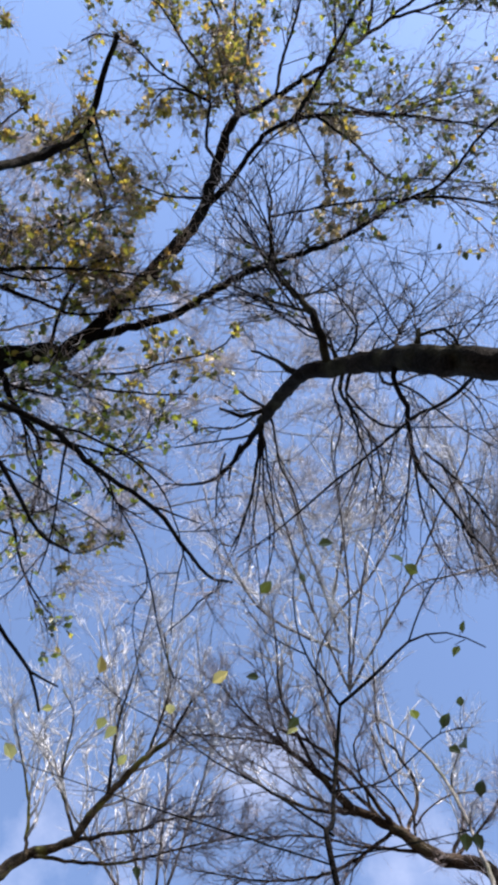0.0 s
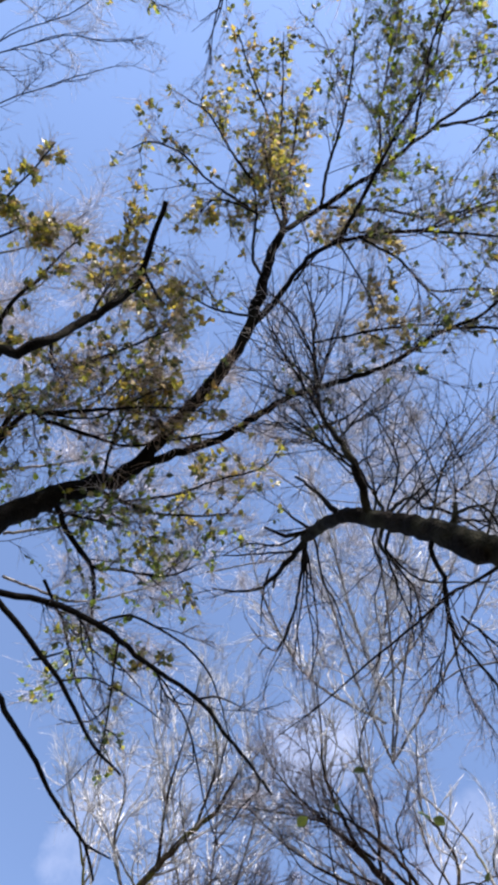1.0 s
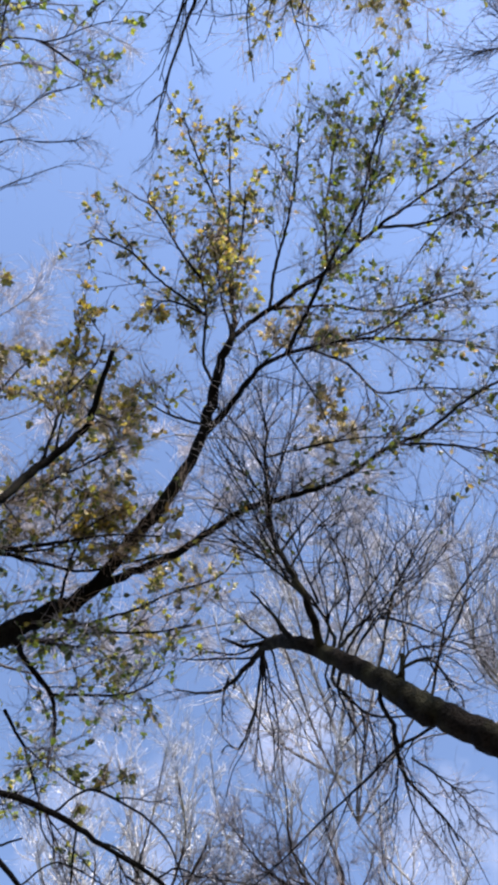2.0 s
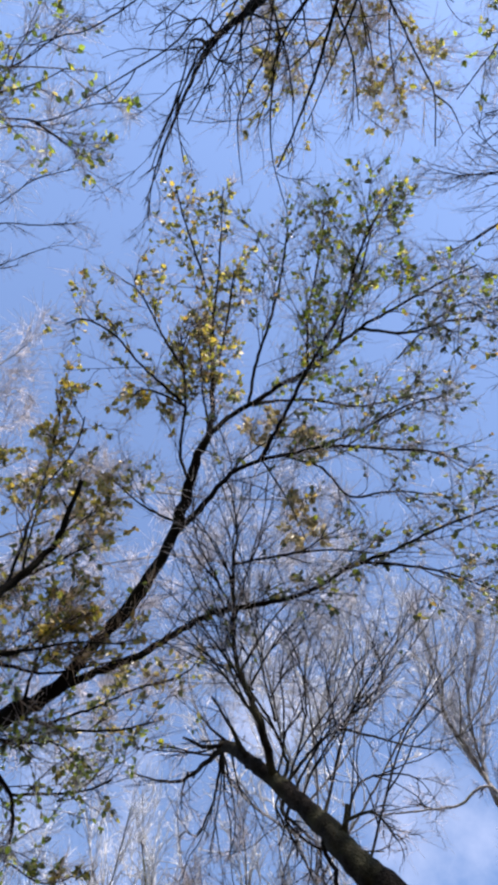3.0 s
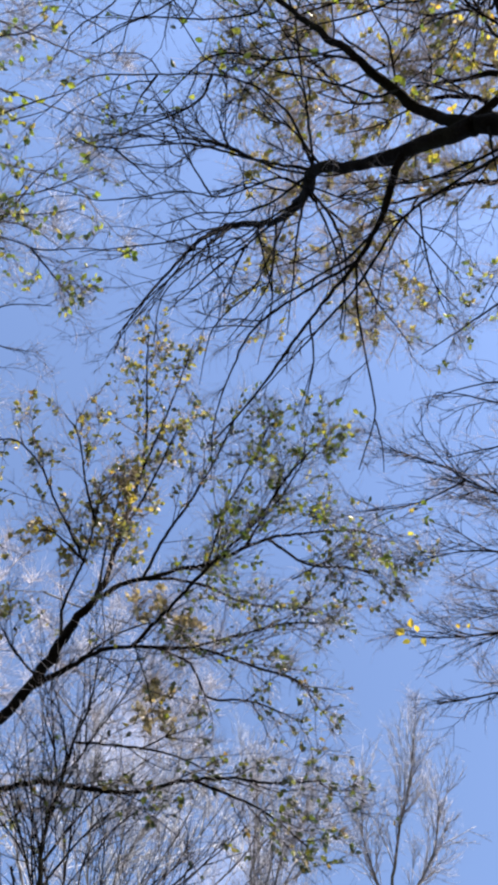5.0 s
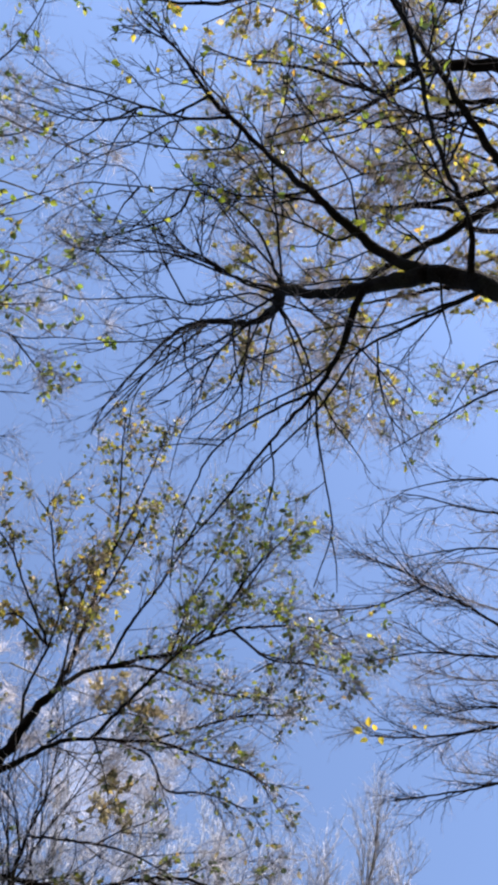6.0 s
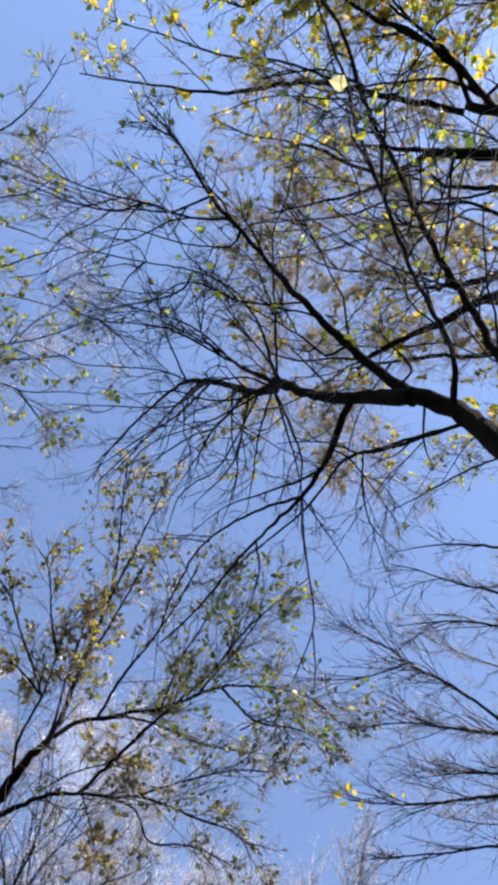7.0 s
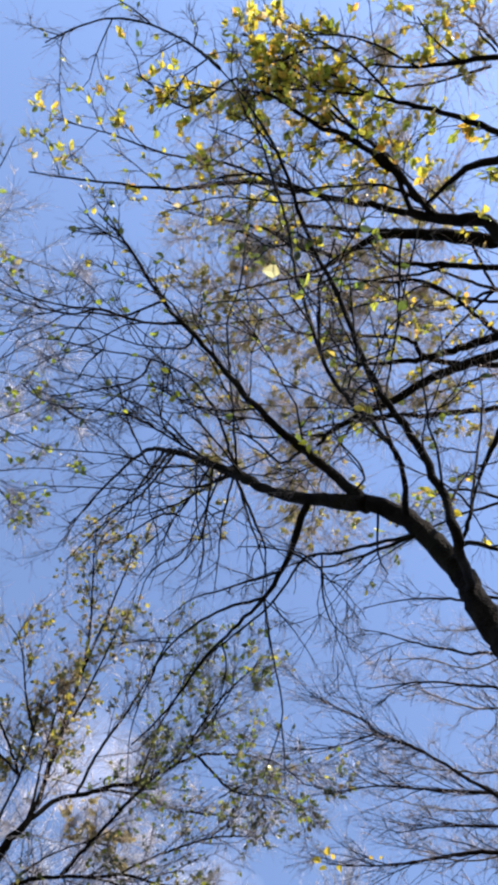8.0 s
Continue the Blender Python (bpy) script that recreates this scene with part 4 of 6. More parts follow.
grow("H", "limb", LEAFH2, 12, [(0.15, 9.34, 7.75, 0.015), (0.67, 9.40, 8.10, 0.011), (1.18, 9.33, 8.40, 0.010), (1.74, 9.33, 8.60, 0.008), (2.31, 9.30, 8.80, 0.007)])
grow("H", "limb", LEAFH2, 7, [(-0.30, 9.38, 7.55, 0.010), (0.10, 9.23, 7.80, 0.009), (0.61, 9.12, 8.10, 0.007), (1.08, 8.82, 8.40, 0.004)])
grow("H", "limb", LEAFH, 14, [(-0.48, 10.61, 7.78, 0.011), (0.01, 10.67, 7.90, 0.009), (0.36, 10.60, 8.00, 0.007), (0.77, 10.51, 8.20, 0.004)])
grow("H", "limb", LEAFH, 14, [(-0.42, 10.22, 7.54, 0.011), (0.04, 10.48, 7.80, 0.009), (0.40, 10.44, 7.96, 0.007), (0.74, 10.08, 8.20, 0.004)])
grow("F", "trunk", NONE, 0, [(-6.20, 3.60, -0.10, 0.120), (-6.00, 3.90, 3.00, 0.100), (-5.40, 4.30, 6.50, 0.075), (-4.60, 4.50, 8.20, 0.040), (-4.50, 4.68, 8.80, 0.025), (-3.93, 4.80, 8.80, 0.018)])
grow("F", "limb", FAN, 23, [(-3.93, 4.80, 8.80, 0.019), (-3.33, 4.93, 8.75, 0.015), (-2.83, 4.96, 8.70, 0.011), (-2.61, 5.00, 8.79, 0.009), (-2.09, 4.96, 9.00, 0.004)])
grow("F", "limb", FAN, 22, [(-4.60, 4.30, 8.20, 0.030), (-4.81, 4.14, 8.90, 0.024), (-4.43, 3.96, 9.00, 0.020), (-3.83, 3.55, 9.05, 0.013), (-3.41, 3.33, 9.08, 0.008), (-3.07, 3.20, 9.10, 0.005)])
grow("F", "limb", FAN, 19, [(-4.40, 4.50, 8.50, 0.025), (-4.50, 4.75, 8.90, 0.020), (-4.11, 4.58, 9.00, 0.017), (-3.67, 4.41, 9.06, 0.013), (-3.24, 4.24, 9.12, 0.009), (-2.75, 3.90, 9.20, 0.005)])
grow("F", "limb", FAN, 5, [(-2.81, 4.96, 8.71, 0.012), (-2.52, 4.57, 8.90, 0.008), (-2.14, 4.31, 9.00, 0.005)])
grow("F", "limb", FAN, 10, [(-4.60, 4.70, 8.40, 0.025), (-4.05, 5.92, 9.30, 0.020), (-3.58, 5.87, 9.40, 0.015), (-3.11, 5.76, 9.48, 0.011), (-2.74, 5.71, 9.55, 0.007), (-2.45, 5.63, 9.60, 0.005)])
grow("F", "limb", FAN, 10, [(-4.60, 4.70, 8.40, 0.025), (-4.22, 5.59, 9.30, 0.020), (-3.76, 5.54, 9.40, 0.015), (-3.31, 5.36, 9.49, 0.010), (-2.82, 5.02, 9.60, 0.005)])
grow("F", "limb", FAN, 19, [(-4.60, 4.20, 8.40, 0.025), (-5.43, 3.26, 9.30, 0.020), (-4.93, 3.25, 9.40, 0.016), (-4.53, 2.93, 9.47, 0.012), (-3.81, 2.41, 9.60, 0.006)])
grow("F", "limb", FAN, 19, [(-4.60, 4.40, 8.40, 0.025), (-4.94, 4.22, 9.30, 0.019), (-4.63, 3.95, 9.60, 0.014), (-4.22, 3.68, 9.71, 0.009), (-3.93, 3.42, 9.80, 0.005)])
grow("K", "trunk", NONE, 0, [(-6.00, 6.80, -0.10, 0.120), (-5.80, 6.90, 4.00, 0.095), (-5.30, 6.90, 8.00, 0.055), (-3.73, 7.55, 10.40, 0.025)])
grow("K", "limb", LEAFK, 11, [(-3.73, 7.55, 10.40, 0.021), (-3.22, 7.12, 10.40, 0.015), (-2.94, 6.79, 10.44, 0.012), (-2.60, 6.28, 10.50, 0.008), (-2.39, 5.97, 10.60, 0.005)])
grow("K", "limb", LEAFK, 10, [(-3.73, 7.55, 10.40, 0.021), (-3.19, 7.47, 10.40, 0.015), (-2.94, 7.22, 10.60, 0.011), (-2.91, 6.60, 10.80, 0.005)])
grow("K", "limb", FAN, 10, [(-5.40, 6.80, 8.20, 0.030), (-4.27, 6.41, 10.40, 0.023), (-3.74, 6.15, 10.60, 0.017), (-3.25, 5.93, 10.69, 0.011), (-2.76, 5.56, 10.80, 0.005)])
grow("G", "trunk", NONE, 0, [(5.60, 6.20, -0.10, 0.120), (5.30, 6.30, 3.50, 0.100), (4.60, 6.60, 7.00, 0.070), (3.90, 6.90, 8.80, 0.040)])
grow("G", "limb", LEAFGT, 15, [(3.90, 6.90, 8.80, 0.016), (2.87, 5.69, 10.20, 0.013), (2.50, 5.98, 10.20, 0.011), (2.17, 6.21, 10.30, 0.008), (1.73, 6.64, 10.50, 0.005)])
grow("G", "limb", LEAFGT, 15, [(3.90, 6.90, 8.80, 0.016), (2.88, 5.41, 10.20, 0.013), (2.51, 5.54, 10.20, 0.011), (2.09, 5.56, 10.40, 0.009), (1.68, 5.74, 10.52, 0.007), (1.39, 5.82, 10.60, 0.005)])
grow("G", "limb", LEAFGT, 12, [(3.90, 6.90, 8.80, 0.016), (2.87, 5.69, 10.20, 0.012), (2.51, 5.79, 10.20, 0.010), (2.20, 5.93, 10.40, 0.008), (1.86, 6.13, 10.50, 0.005)])
grow("G", "limb", LEAFGT, 10, [(2.19, 5.55, 10.35, 0.017), (1.90, 5.36, 10.40, 0.010), (1.68, 5.21, 10.50, 0.005)])
grow("G", "limb", LEAFGT, 15, [(3.90, 7.20, 8.80, 0.016), (3.48, 7.23, 10.20, 0.012), (3.17, 7.45, 10.20, 0.010), (2.92, 7.67, 10.40, 0.007), (2.78, 7.93, 10.50, 0.005)])
grow("G", "limb", LEAFGT, 12, [(3.90, 7.60, 8.80, 0.016), (3.17, 6.58, 10.20, 0.012), (2.84, 6.78, 10.20, 0.010), (2.59, 7.05, 10.40, 0.008), (2.25, 7.34, 10.50, 0.005)])
grow("G", "limb", LEAFGT, 12, [(3.90, 7.60, 8.80, 0.016), (2.81, 5.58, 10.20, 0.012), (2.49, 5.84, 10.20, 0.010), (2.33, 6.33, 10.40, 0.007), (2.16, 6.55, 10.50, 0.005)])
grow("G", "limb", LEAFGT, 10, [(3.90, 8.00, 8.80, 0.016), (3.69, 8.01, 10.20, 0.013), (3.36, 8.20, 10.20, 0.011), (3.22, 8.72, 10.40, 0.008), (3.17, 9.23, 10.50, 0.005)])
grow("G2", "trunk", NONE, 0, [(6.20, 3.40, -0.10, 0.120), (5.90, 3.60, 4.50, 0.080), (5.20, 4.00, 7.60, 0.040)])
grow("G2", "limb", FANL, 9, [(5.20, 4.00, 7.60, 0.025), (3.90, 3.95, 9.20, 0.010), (2.81, 4.44, 9.60, 0.007), (2.41, 4.64, 9.80, 0.006), (2.11, 4.90, 10.00, 0.006), (1.71, 5.04, 10.10, 0.005)])
grow("G2", "limb", FANL, 9, [(5.20, 4.00, 7.60, 0.025), (3.90, 3.95, 9.20, 0.010), (2.82, 4.28, 9.60, 0.007), (2.41, 4.44, 9.80, 0.006), (2.12, 4.44, 10.00, 0.006), (1.78, 4.48, 10.10, 0.005)])
grow("G2", "limb", FANL, 8, [(5.20, 4.00, 7.60, 0.025), (3.94, 3.46, 9.20, 0.010), (2.83, 3.82, 9.60, 0.007), (2.43, 4.01, 9.80, 0.006), (2.18, 4.14, 10.00, 0.005), (2.03, 4.21, 10.10, 0.005)])
grow("D", "trunk", BARED, 31, [(-3.30, -7.60, -0.10, 0.120), (-3.00, -6.90, 4.00, 0.100), (-2.60, -6.00, 7.00, 0.085), (-2.87, -5.67, 9.00, 0.080), (-2.27, -5.55, 9.20, 0.070), (-1.79, -5.34, 9.40, 0.060), (-1.27, -5.13, 9.50, 0.045)])
grow("D", "limb", BARED, 29, [(-1.27, -5.13, 9.50, 0.051), (-0.89, -4.84, 9.70, 0.033), (-0.42, -4.53, 9.90, 0.023), (-0.01, -4.33, 10.20, 0.015), (0.35, -4.03, 10.50, 0.007)])
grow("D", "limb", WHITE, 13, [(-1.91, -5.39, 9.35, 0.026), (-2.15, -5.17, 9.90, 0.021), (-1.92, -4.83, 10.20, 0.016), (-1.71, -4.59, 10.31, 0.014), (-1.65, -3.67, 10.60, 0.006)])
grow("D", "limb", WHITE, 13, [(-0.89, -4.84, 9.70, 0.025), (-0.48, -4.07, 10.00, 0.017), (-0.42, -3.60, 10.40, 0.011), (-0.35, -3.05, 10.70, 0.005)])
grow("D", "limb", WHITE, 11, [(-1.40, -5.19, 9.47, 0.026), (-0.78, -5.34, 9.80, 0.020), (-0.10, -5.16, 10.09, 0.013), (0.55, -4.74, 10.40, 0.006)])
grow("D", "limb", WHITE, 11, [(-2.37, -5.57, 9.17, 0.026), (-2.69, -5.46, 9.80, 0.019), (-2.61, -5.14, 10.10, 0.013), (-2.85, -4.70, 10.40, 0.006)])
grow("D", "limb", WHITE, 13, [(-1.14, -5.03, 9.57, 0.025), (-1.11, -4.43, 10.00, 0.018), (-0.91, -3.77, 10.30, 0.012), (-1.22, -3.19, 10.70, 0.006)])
grow("D", "limb", BARED, 32, [(-2.19, -5.51, 9.23, 0.022), (-1.40, -5.56, 9.40, 0.016), (-0.77, -5.57, 9.60, 0.012), (0.03, -5.87, 9.90, 0.006)])
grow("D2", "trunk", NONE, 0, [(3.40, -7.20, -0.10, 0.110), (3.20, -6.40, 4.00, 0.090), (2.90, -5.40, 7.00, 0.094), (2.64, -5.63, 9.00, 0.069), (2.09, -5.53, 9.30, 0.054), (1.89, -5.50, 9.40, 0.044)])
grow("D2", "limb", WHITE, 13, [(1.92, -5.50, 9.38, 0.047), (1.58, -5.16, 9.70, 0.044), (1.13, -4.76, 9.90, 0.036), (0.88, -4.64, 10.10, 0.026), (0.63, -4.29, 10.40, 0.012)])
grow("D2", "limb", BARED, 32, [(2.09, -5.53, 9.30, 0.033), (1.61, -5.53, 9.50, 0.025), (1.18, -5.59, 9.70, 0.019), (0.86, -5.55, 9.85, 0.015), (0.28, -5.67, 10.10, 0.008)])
grow("D2", "limb", WHITE, 16, [(1.58, -5.16, 9.70, 0.022), (1.50, -4.44, 10.10, 0.016), (1.33, -3.85, 10.40, 0.011), (1.15, -3.07, 10.70, 0.006)])
grow("D2", "limb", WHITE, 13, [(1.90, -5.50, 9.39, 0.022), (2.16, -5.07, 9.90, 0.016), (2.07, -4.43, 10.20, 0.009), (2.25, -4.16, 10.40, 0.006)])
grow("D2", "limb", WHITE, 13, [(2.41, -5.59, 9.12, 0.022), (2.54, -5.31, 9.80, 0.016), (2.77, -4.66, 10.20, 0.009), (2.92, -4.37, 10.50, 0.006)])
grow("D2", "limb", WHITE, 13, [(1.13, -4.76, 9.90, 0.022), (0.89, -4.04, 10.20, 0.013), (1.00, -3.48, 10.60, 0.006)])
grow("S", "trunk", NONE, 0, [(-0.75, -3.60, -0.10, 0.022), (-0.70, -3.00, 1.60, 0.018), (-0.60, -2.40, 2.80, 0.014), (-0.29, -1.41, 3.50, 0.011), (-0.31, -1.38, 3.80, 0.010), (-0.35, -1.26, 4.05, 0.009), (-0.38, -1.14, 4.20, 0.007)])
grow("S", "limb", SAP, 1, [(-0.38, -1.14, 4.20, 0.006), (-0.31, -1.07, 4.30, 0.006), (-0.25, -1.01, 4.40, 0.005), (-0.21, -0.90, 4.50, 0.004), (-0.20, -0.72, 4.60, 0.003), (-0.27, -0.59, 4.70, 0.003)])
grow("S", "limb", SAP, 1, [(-0.38, -1.14, 4.20, 0.007), (-0.55, -0.97, 4.20, 0.006), (-0.65, -0.86, 4.20, 0.005), (-0.83, -0.86, 4.30, 0.004), (-1.00, -0.92, 4.30, 0.003)])
grow("S", "limb", SAP, 1, [(-0.65, -0.86, 4.20, 0.004), (-0.72, -0.74, 4.30, 0.003), (-0.84, -0.59, 4.40, 0.002)])
grow("S", "limb", SAP, 1, [(-0.33, -1.33, 3.90, 0.005), (-0.56, -1.41, 4.10, 0.004), (-0.80, -1.26, 4.20, 0.003), (-0.94, -1.23, 4.20, 0.002)])
grow("S", "limb", SAP, 1, [(-0.31, -1.39, 3.72, 0.005), (-0.09, -1.40, 4.00, 0.004), (0.13, -1.34, 4.10, 0.003), (0.32, -1.25, 4.20, 0.003), (0.50, -1.21, 4.30, 0.002), (0.66, -1.13, 4.40, 0.002)])
grow("S", "limb", SAP, 1, [(-0.29, -1.40, 3.58, 0.004), (0.04, -1.52, 3.90, 0.004), (0.45, -1.52, 4.10, 0.003), (0.82, -1.46, 4.20, 0.002), (0.96, -1.41, 4.20, 0.002)])
grow("S", "limb", SAP, 1, [(-0.30, -1.40, 3.62, 0.004), (-0.55, -1.49, 3.80, 0.003), (-0.85, -1.49, 3.90, 0.002)])
grow("S", "limb", SAP, 1, [(-0.25, -1.01, 4.40, 0.004), (-0.07, -0.91, 4.40, 0.003), (0.05, -0.77, 4.50, 0.002)])
grow("W", "trunk", NONE, 0, [(-2.60, -6.00, -0.10, 0.048), (-2.50, -5.50, 5.00, 0.040), (-2.30, -4.60, 9.00, 0.018), (-1.44, -4.44, 11.00, 0.010), (-1.27, -3.50, 11.80, 0.008)])
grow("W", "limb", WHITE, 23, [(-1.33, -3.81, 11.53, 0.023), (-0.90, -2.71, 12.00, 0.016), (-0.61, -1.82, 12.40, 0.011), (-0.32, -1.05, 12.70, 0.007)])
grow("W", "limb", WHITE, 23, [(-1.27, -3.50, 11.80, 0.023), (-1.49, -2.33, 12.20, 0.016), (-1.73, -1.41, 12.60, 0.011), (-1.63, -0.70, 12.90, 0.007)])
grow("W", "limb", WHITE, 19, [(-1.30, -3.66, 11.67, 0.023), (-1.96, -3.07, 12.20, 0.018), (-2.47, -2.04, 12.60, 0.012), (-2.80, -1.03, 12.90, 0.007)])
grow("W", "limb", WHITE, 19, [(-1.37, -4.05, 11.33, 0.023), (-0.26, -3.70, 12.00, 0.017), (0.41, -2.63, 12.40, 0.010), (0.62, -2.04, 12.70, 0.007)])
grow("W2", "trunk", NONE, 0, [(-4.60, -4.60, -0.10, 0.060), (-4.50, -4.20, 5.00, 0.050), (-4.20, -3.00, 10.00, 0.033), (-6.00, -3.00, 12.20, 0.019), (-5.73, -2.16, 12.80, 0.013)])
grow("W2", "limb", UPRIGHT, 29, [(-5.73, -2.16, 12.80, 0.026), (-5.62, -1.35, 13.20, 0.019), (-5.57, -0.61, 13.50, 0.014), (-5.42, 0.13, 13.80, 0.008)])
grow("W2", "limb", UPRIGHT, 23, [(-5.85, -2.51, 12.55, 0.026), (-5.16, -1.75, 13.10, 0.014), (-4.95, -1.25, 13.50, 0.008)])
grow("W2", "limb", UPRIGHT, 23, [(-5.85, -2.51, 12.55, 0.026), (-6.27, -1.58, 13.10, 0.016), (-6.20, -0.82, 13.50, 0.008)])
grow("W4", "trunk", NONE, 0, [(-5.90, -4.40, -0.10, 0.066), (-5.70, -4.00, 6.00, 0.050), (-5.20, -3.00, 10.00, 0.030), (-4.50, -4.13, 12.20, 0.017)])
grow("W4", "limb", UPRIGHT, 37, [(-4.50, -4.13, 12.20, 0.031), (-4.18, -3.66, 12.50, 0.026), (-3.74, -3.17, 13.10, 0.019), (-3.47, -2.43, 13.40, 0.013), (-3.28, -1.77, 13.70, 0.008)])
grow("W4", "limb", UPRIGHT, 33, [(-4.50, -4.13, 12.20, 0.031), (-4.29, -3.86, 12.50, 0.027), (-3.98, -2.75, 13.10, 0.016), (-4.14, -1.69, 13.40, 0.007)])
grow("W3", "trunk", NONE, 0, [(0.80, -8.00, -0.10, 0.055), (0.80, -7.60, 5.00, 0.044), (0.70, -6.80, 9.00, 0.030), (1.19, -7.84, 10.60, 0.017)])
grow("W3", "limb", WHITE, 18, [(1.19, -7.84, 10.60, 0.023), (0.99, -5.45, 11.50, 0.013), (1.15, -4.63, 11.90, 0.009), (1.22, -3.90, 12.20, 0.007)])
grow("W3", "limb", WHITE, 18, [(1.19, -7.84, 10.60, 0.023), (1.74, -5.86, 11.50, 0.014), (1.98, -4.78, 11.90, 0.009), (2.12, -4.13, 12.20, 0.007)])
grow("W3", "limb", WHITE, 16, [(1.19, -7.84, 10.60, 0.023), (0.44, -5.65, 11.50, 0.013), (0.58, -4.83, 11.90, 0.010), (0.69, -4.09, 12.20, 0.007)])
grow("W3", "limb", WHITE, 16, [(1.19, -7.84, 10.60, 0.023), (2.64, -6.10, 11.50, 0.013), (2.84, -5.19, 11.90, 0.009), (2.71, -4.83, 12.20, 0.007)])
grow("M", "trunk", NONE, 0, [(-6.40, 10.20, -0.10, 0.140), (-6.20, 10.20, 5.00, 0.110), (-5.20, 10.00, 9.00, 0.070), (-2.65, 9.82, 10.80, 0.030)])
grow("M", "limb", LEAFM, 14, [(-2.65, 9.82, 10.80, 0.022), (-1.57, 9.77, 11.00, 0.017), (-0.84, 9.75, 11.00, 0.014), (-0.03, 9.62, 11.20, 0.011), (0.63, 9.24, 11.30, 0.007)])
grow("M", "limb", LEAFM, 14, [(-2.65, 9.82, 10.80, 0.022), (-2.19, 9.38, 11.00, 0.019), (-1.52, 9.27, 11.10, 0.016), (-0.85, 8.95, 11.20, 0.013), (-0.35, 8.54, 11.30, 0.011), (0.39, 8.10, 11.40, 0.007)])
grow("M", "limb", LEAFM, 9, [(-0.85, 8.95, 11.20, 0.018), (-0.08, 9.17, 11.30, 0.013), (0.71, 9.63, 11.50, 0.008)])
grow("M", "limb", LEAFM, 12, [(-2.65, 9.82, 10.80, 0.019), (-2.42, 9.19, 11.00, 0.016), (-2.30, 8.58, 11.20, 0.013), (-1.99, 8.01, 11.40, 0.010), (-1.33, 7.75, 11.50, 0.007)])
grow("M", "limb", LEAFM, 9, [(-0.84, 9.75, 11.00, 0.018), (-0.08, 10.21, 11.20, 0.014), (0.72, 10.39, 11.40, 0.011), (1.33, 10.39, 11.50, 0.008)])
grow("M", "limb", LEAFM, 10, [(-2.65, 9.82, 10.80, 0.019), (-1.82, 10.51, 11.00, 0.014), (-1.19, 10.74, 11.20, 0.011), (-0.48, 11.09, 11.40, 0.008)])
grow("W2", "limb", BARE, 16, [(-4.40, -3.80, 8.00, 0.025), (-3.57, -2.17, 9.90, 0.021), (-2.97, -2.34, 10.00, 0.016), (-2.47, -2.52, 10.10, 0.012), (-2.09, -2.66, 10.18, 0.010), (-1.78, -2.98, 10.26, 0.007), (-1.58, -3.07, 10.30, 0.005)])
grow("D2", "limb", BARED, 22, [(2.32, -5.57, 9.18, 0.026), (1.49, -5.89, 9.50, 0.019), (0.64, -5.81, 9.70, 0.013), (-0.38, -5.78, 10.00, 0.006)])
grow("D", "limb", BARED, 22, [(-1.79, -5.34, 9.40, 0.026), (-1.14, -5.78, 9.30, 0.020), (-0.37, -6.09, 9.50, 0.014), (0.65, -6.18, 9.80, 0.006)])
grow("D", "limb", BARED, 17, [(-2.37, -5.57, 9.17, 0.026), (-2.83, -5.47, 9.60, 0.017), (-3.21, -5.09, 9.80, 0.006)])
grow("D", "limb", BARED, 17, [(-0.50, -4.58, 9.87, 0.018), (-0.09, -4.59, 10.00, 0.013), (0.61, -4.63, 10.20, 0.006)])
grow("N", "trunk", NONE, 0, [(8.00, 0.60, -0.10, 0.100), (7.60, 0.90, 6.00, 0.075), (6.60, 1.40, 9.50, 0.040)])
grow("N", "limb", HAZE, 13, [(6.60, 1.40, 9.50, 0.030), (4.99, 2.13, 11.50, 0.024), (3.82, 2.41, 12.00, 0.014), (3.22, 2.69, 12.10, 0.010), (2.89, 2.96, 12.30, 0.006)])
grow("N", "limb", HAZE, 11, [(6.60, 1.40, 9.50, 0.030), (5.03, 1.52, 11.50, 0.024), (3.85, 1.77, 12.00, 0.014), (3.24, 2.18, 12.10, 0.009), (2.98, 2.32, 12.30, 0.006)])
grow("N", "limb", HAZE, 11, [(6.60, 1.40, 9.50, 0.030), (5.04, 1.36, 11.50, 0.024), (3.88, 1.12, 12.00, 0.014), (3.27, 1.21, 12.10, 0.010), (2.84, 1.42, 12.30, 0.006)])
grow("B", "limb", BAREUP, 7, [(-0.92, 0.19, 6.30, 0.011), (-1.17, 0.42, 7.20, 0.009), (-1.48, 0.65, 7.80, 0.006), (-1.80, 0.88, 8.30, 0.004)])
grow("B", "limb", BAREUP, 7, [(-1.18, 0.21, 5.85, 0.011), (-1.59, 0.42, 7.00, 0.007), (-1.97, 0.64, 7.50, 0.004)])
grow("B", "limb", BAREUP, 6, [(-0.68, 0.12, 6.75, 0.012), (-0.85, 0.41, 7.40, 0.009), (-0.79, 0.62, 8.00, 0.007), (-0.58, 0.87, 8.40, 0.004)])
grow("B", "limb", BAREUP, 4, [(-0.29, 0.71, 7.51, 0.015), (-0.56, 0.67, 8.60, 0.010), (-1.03, 0.99, 9.20, 0.005)])
grow("B", "limb", BAREUP, 5, [(-1.21, -0.10, 8.00, 0.014), (-1.43, -0.14, 8.00, 0.012), (-1.95, -0.50, 8.40, 0.009), (-2.52, -0.80, 8.80, 0.005)])
grow("B", "limb", BAREUP, 6, [(-1.05, 0.20, 6.07, 0.012), (-1.25, 0.09, 6.90, 0.010), (-1.57, 0.00, 7.20, 0.008), (-1.85, -0.18, 7.40, 0.006), (-2.04, -0.44, 7.50, 0.004)])
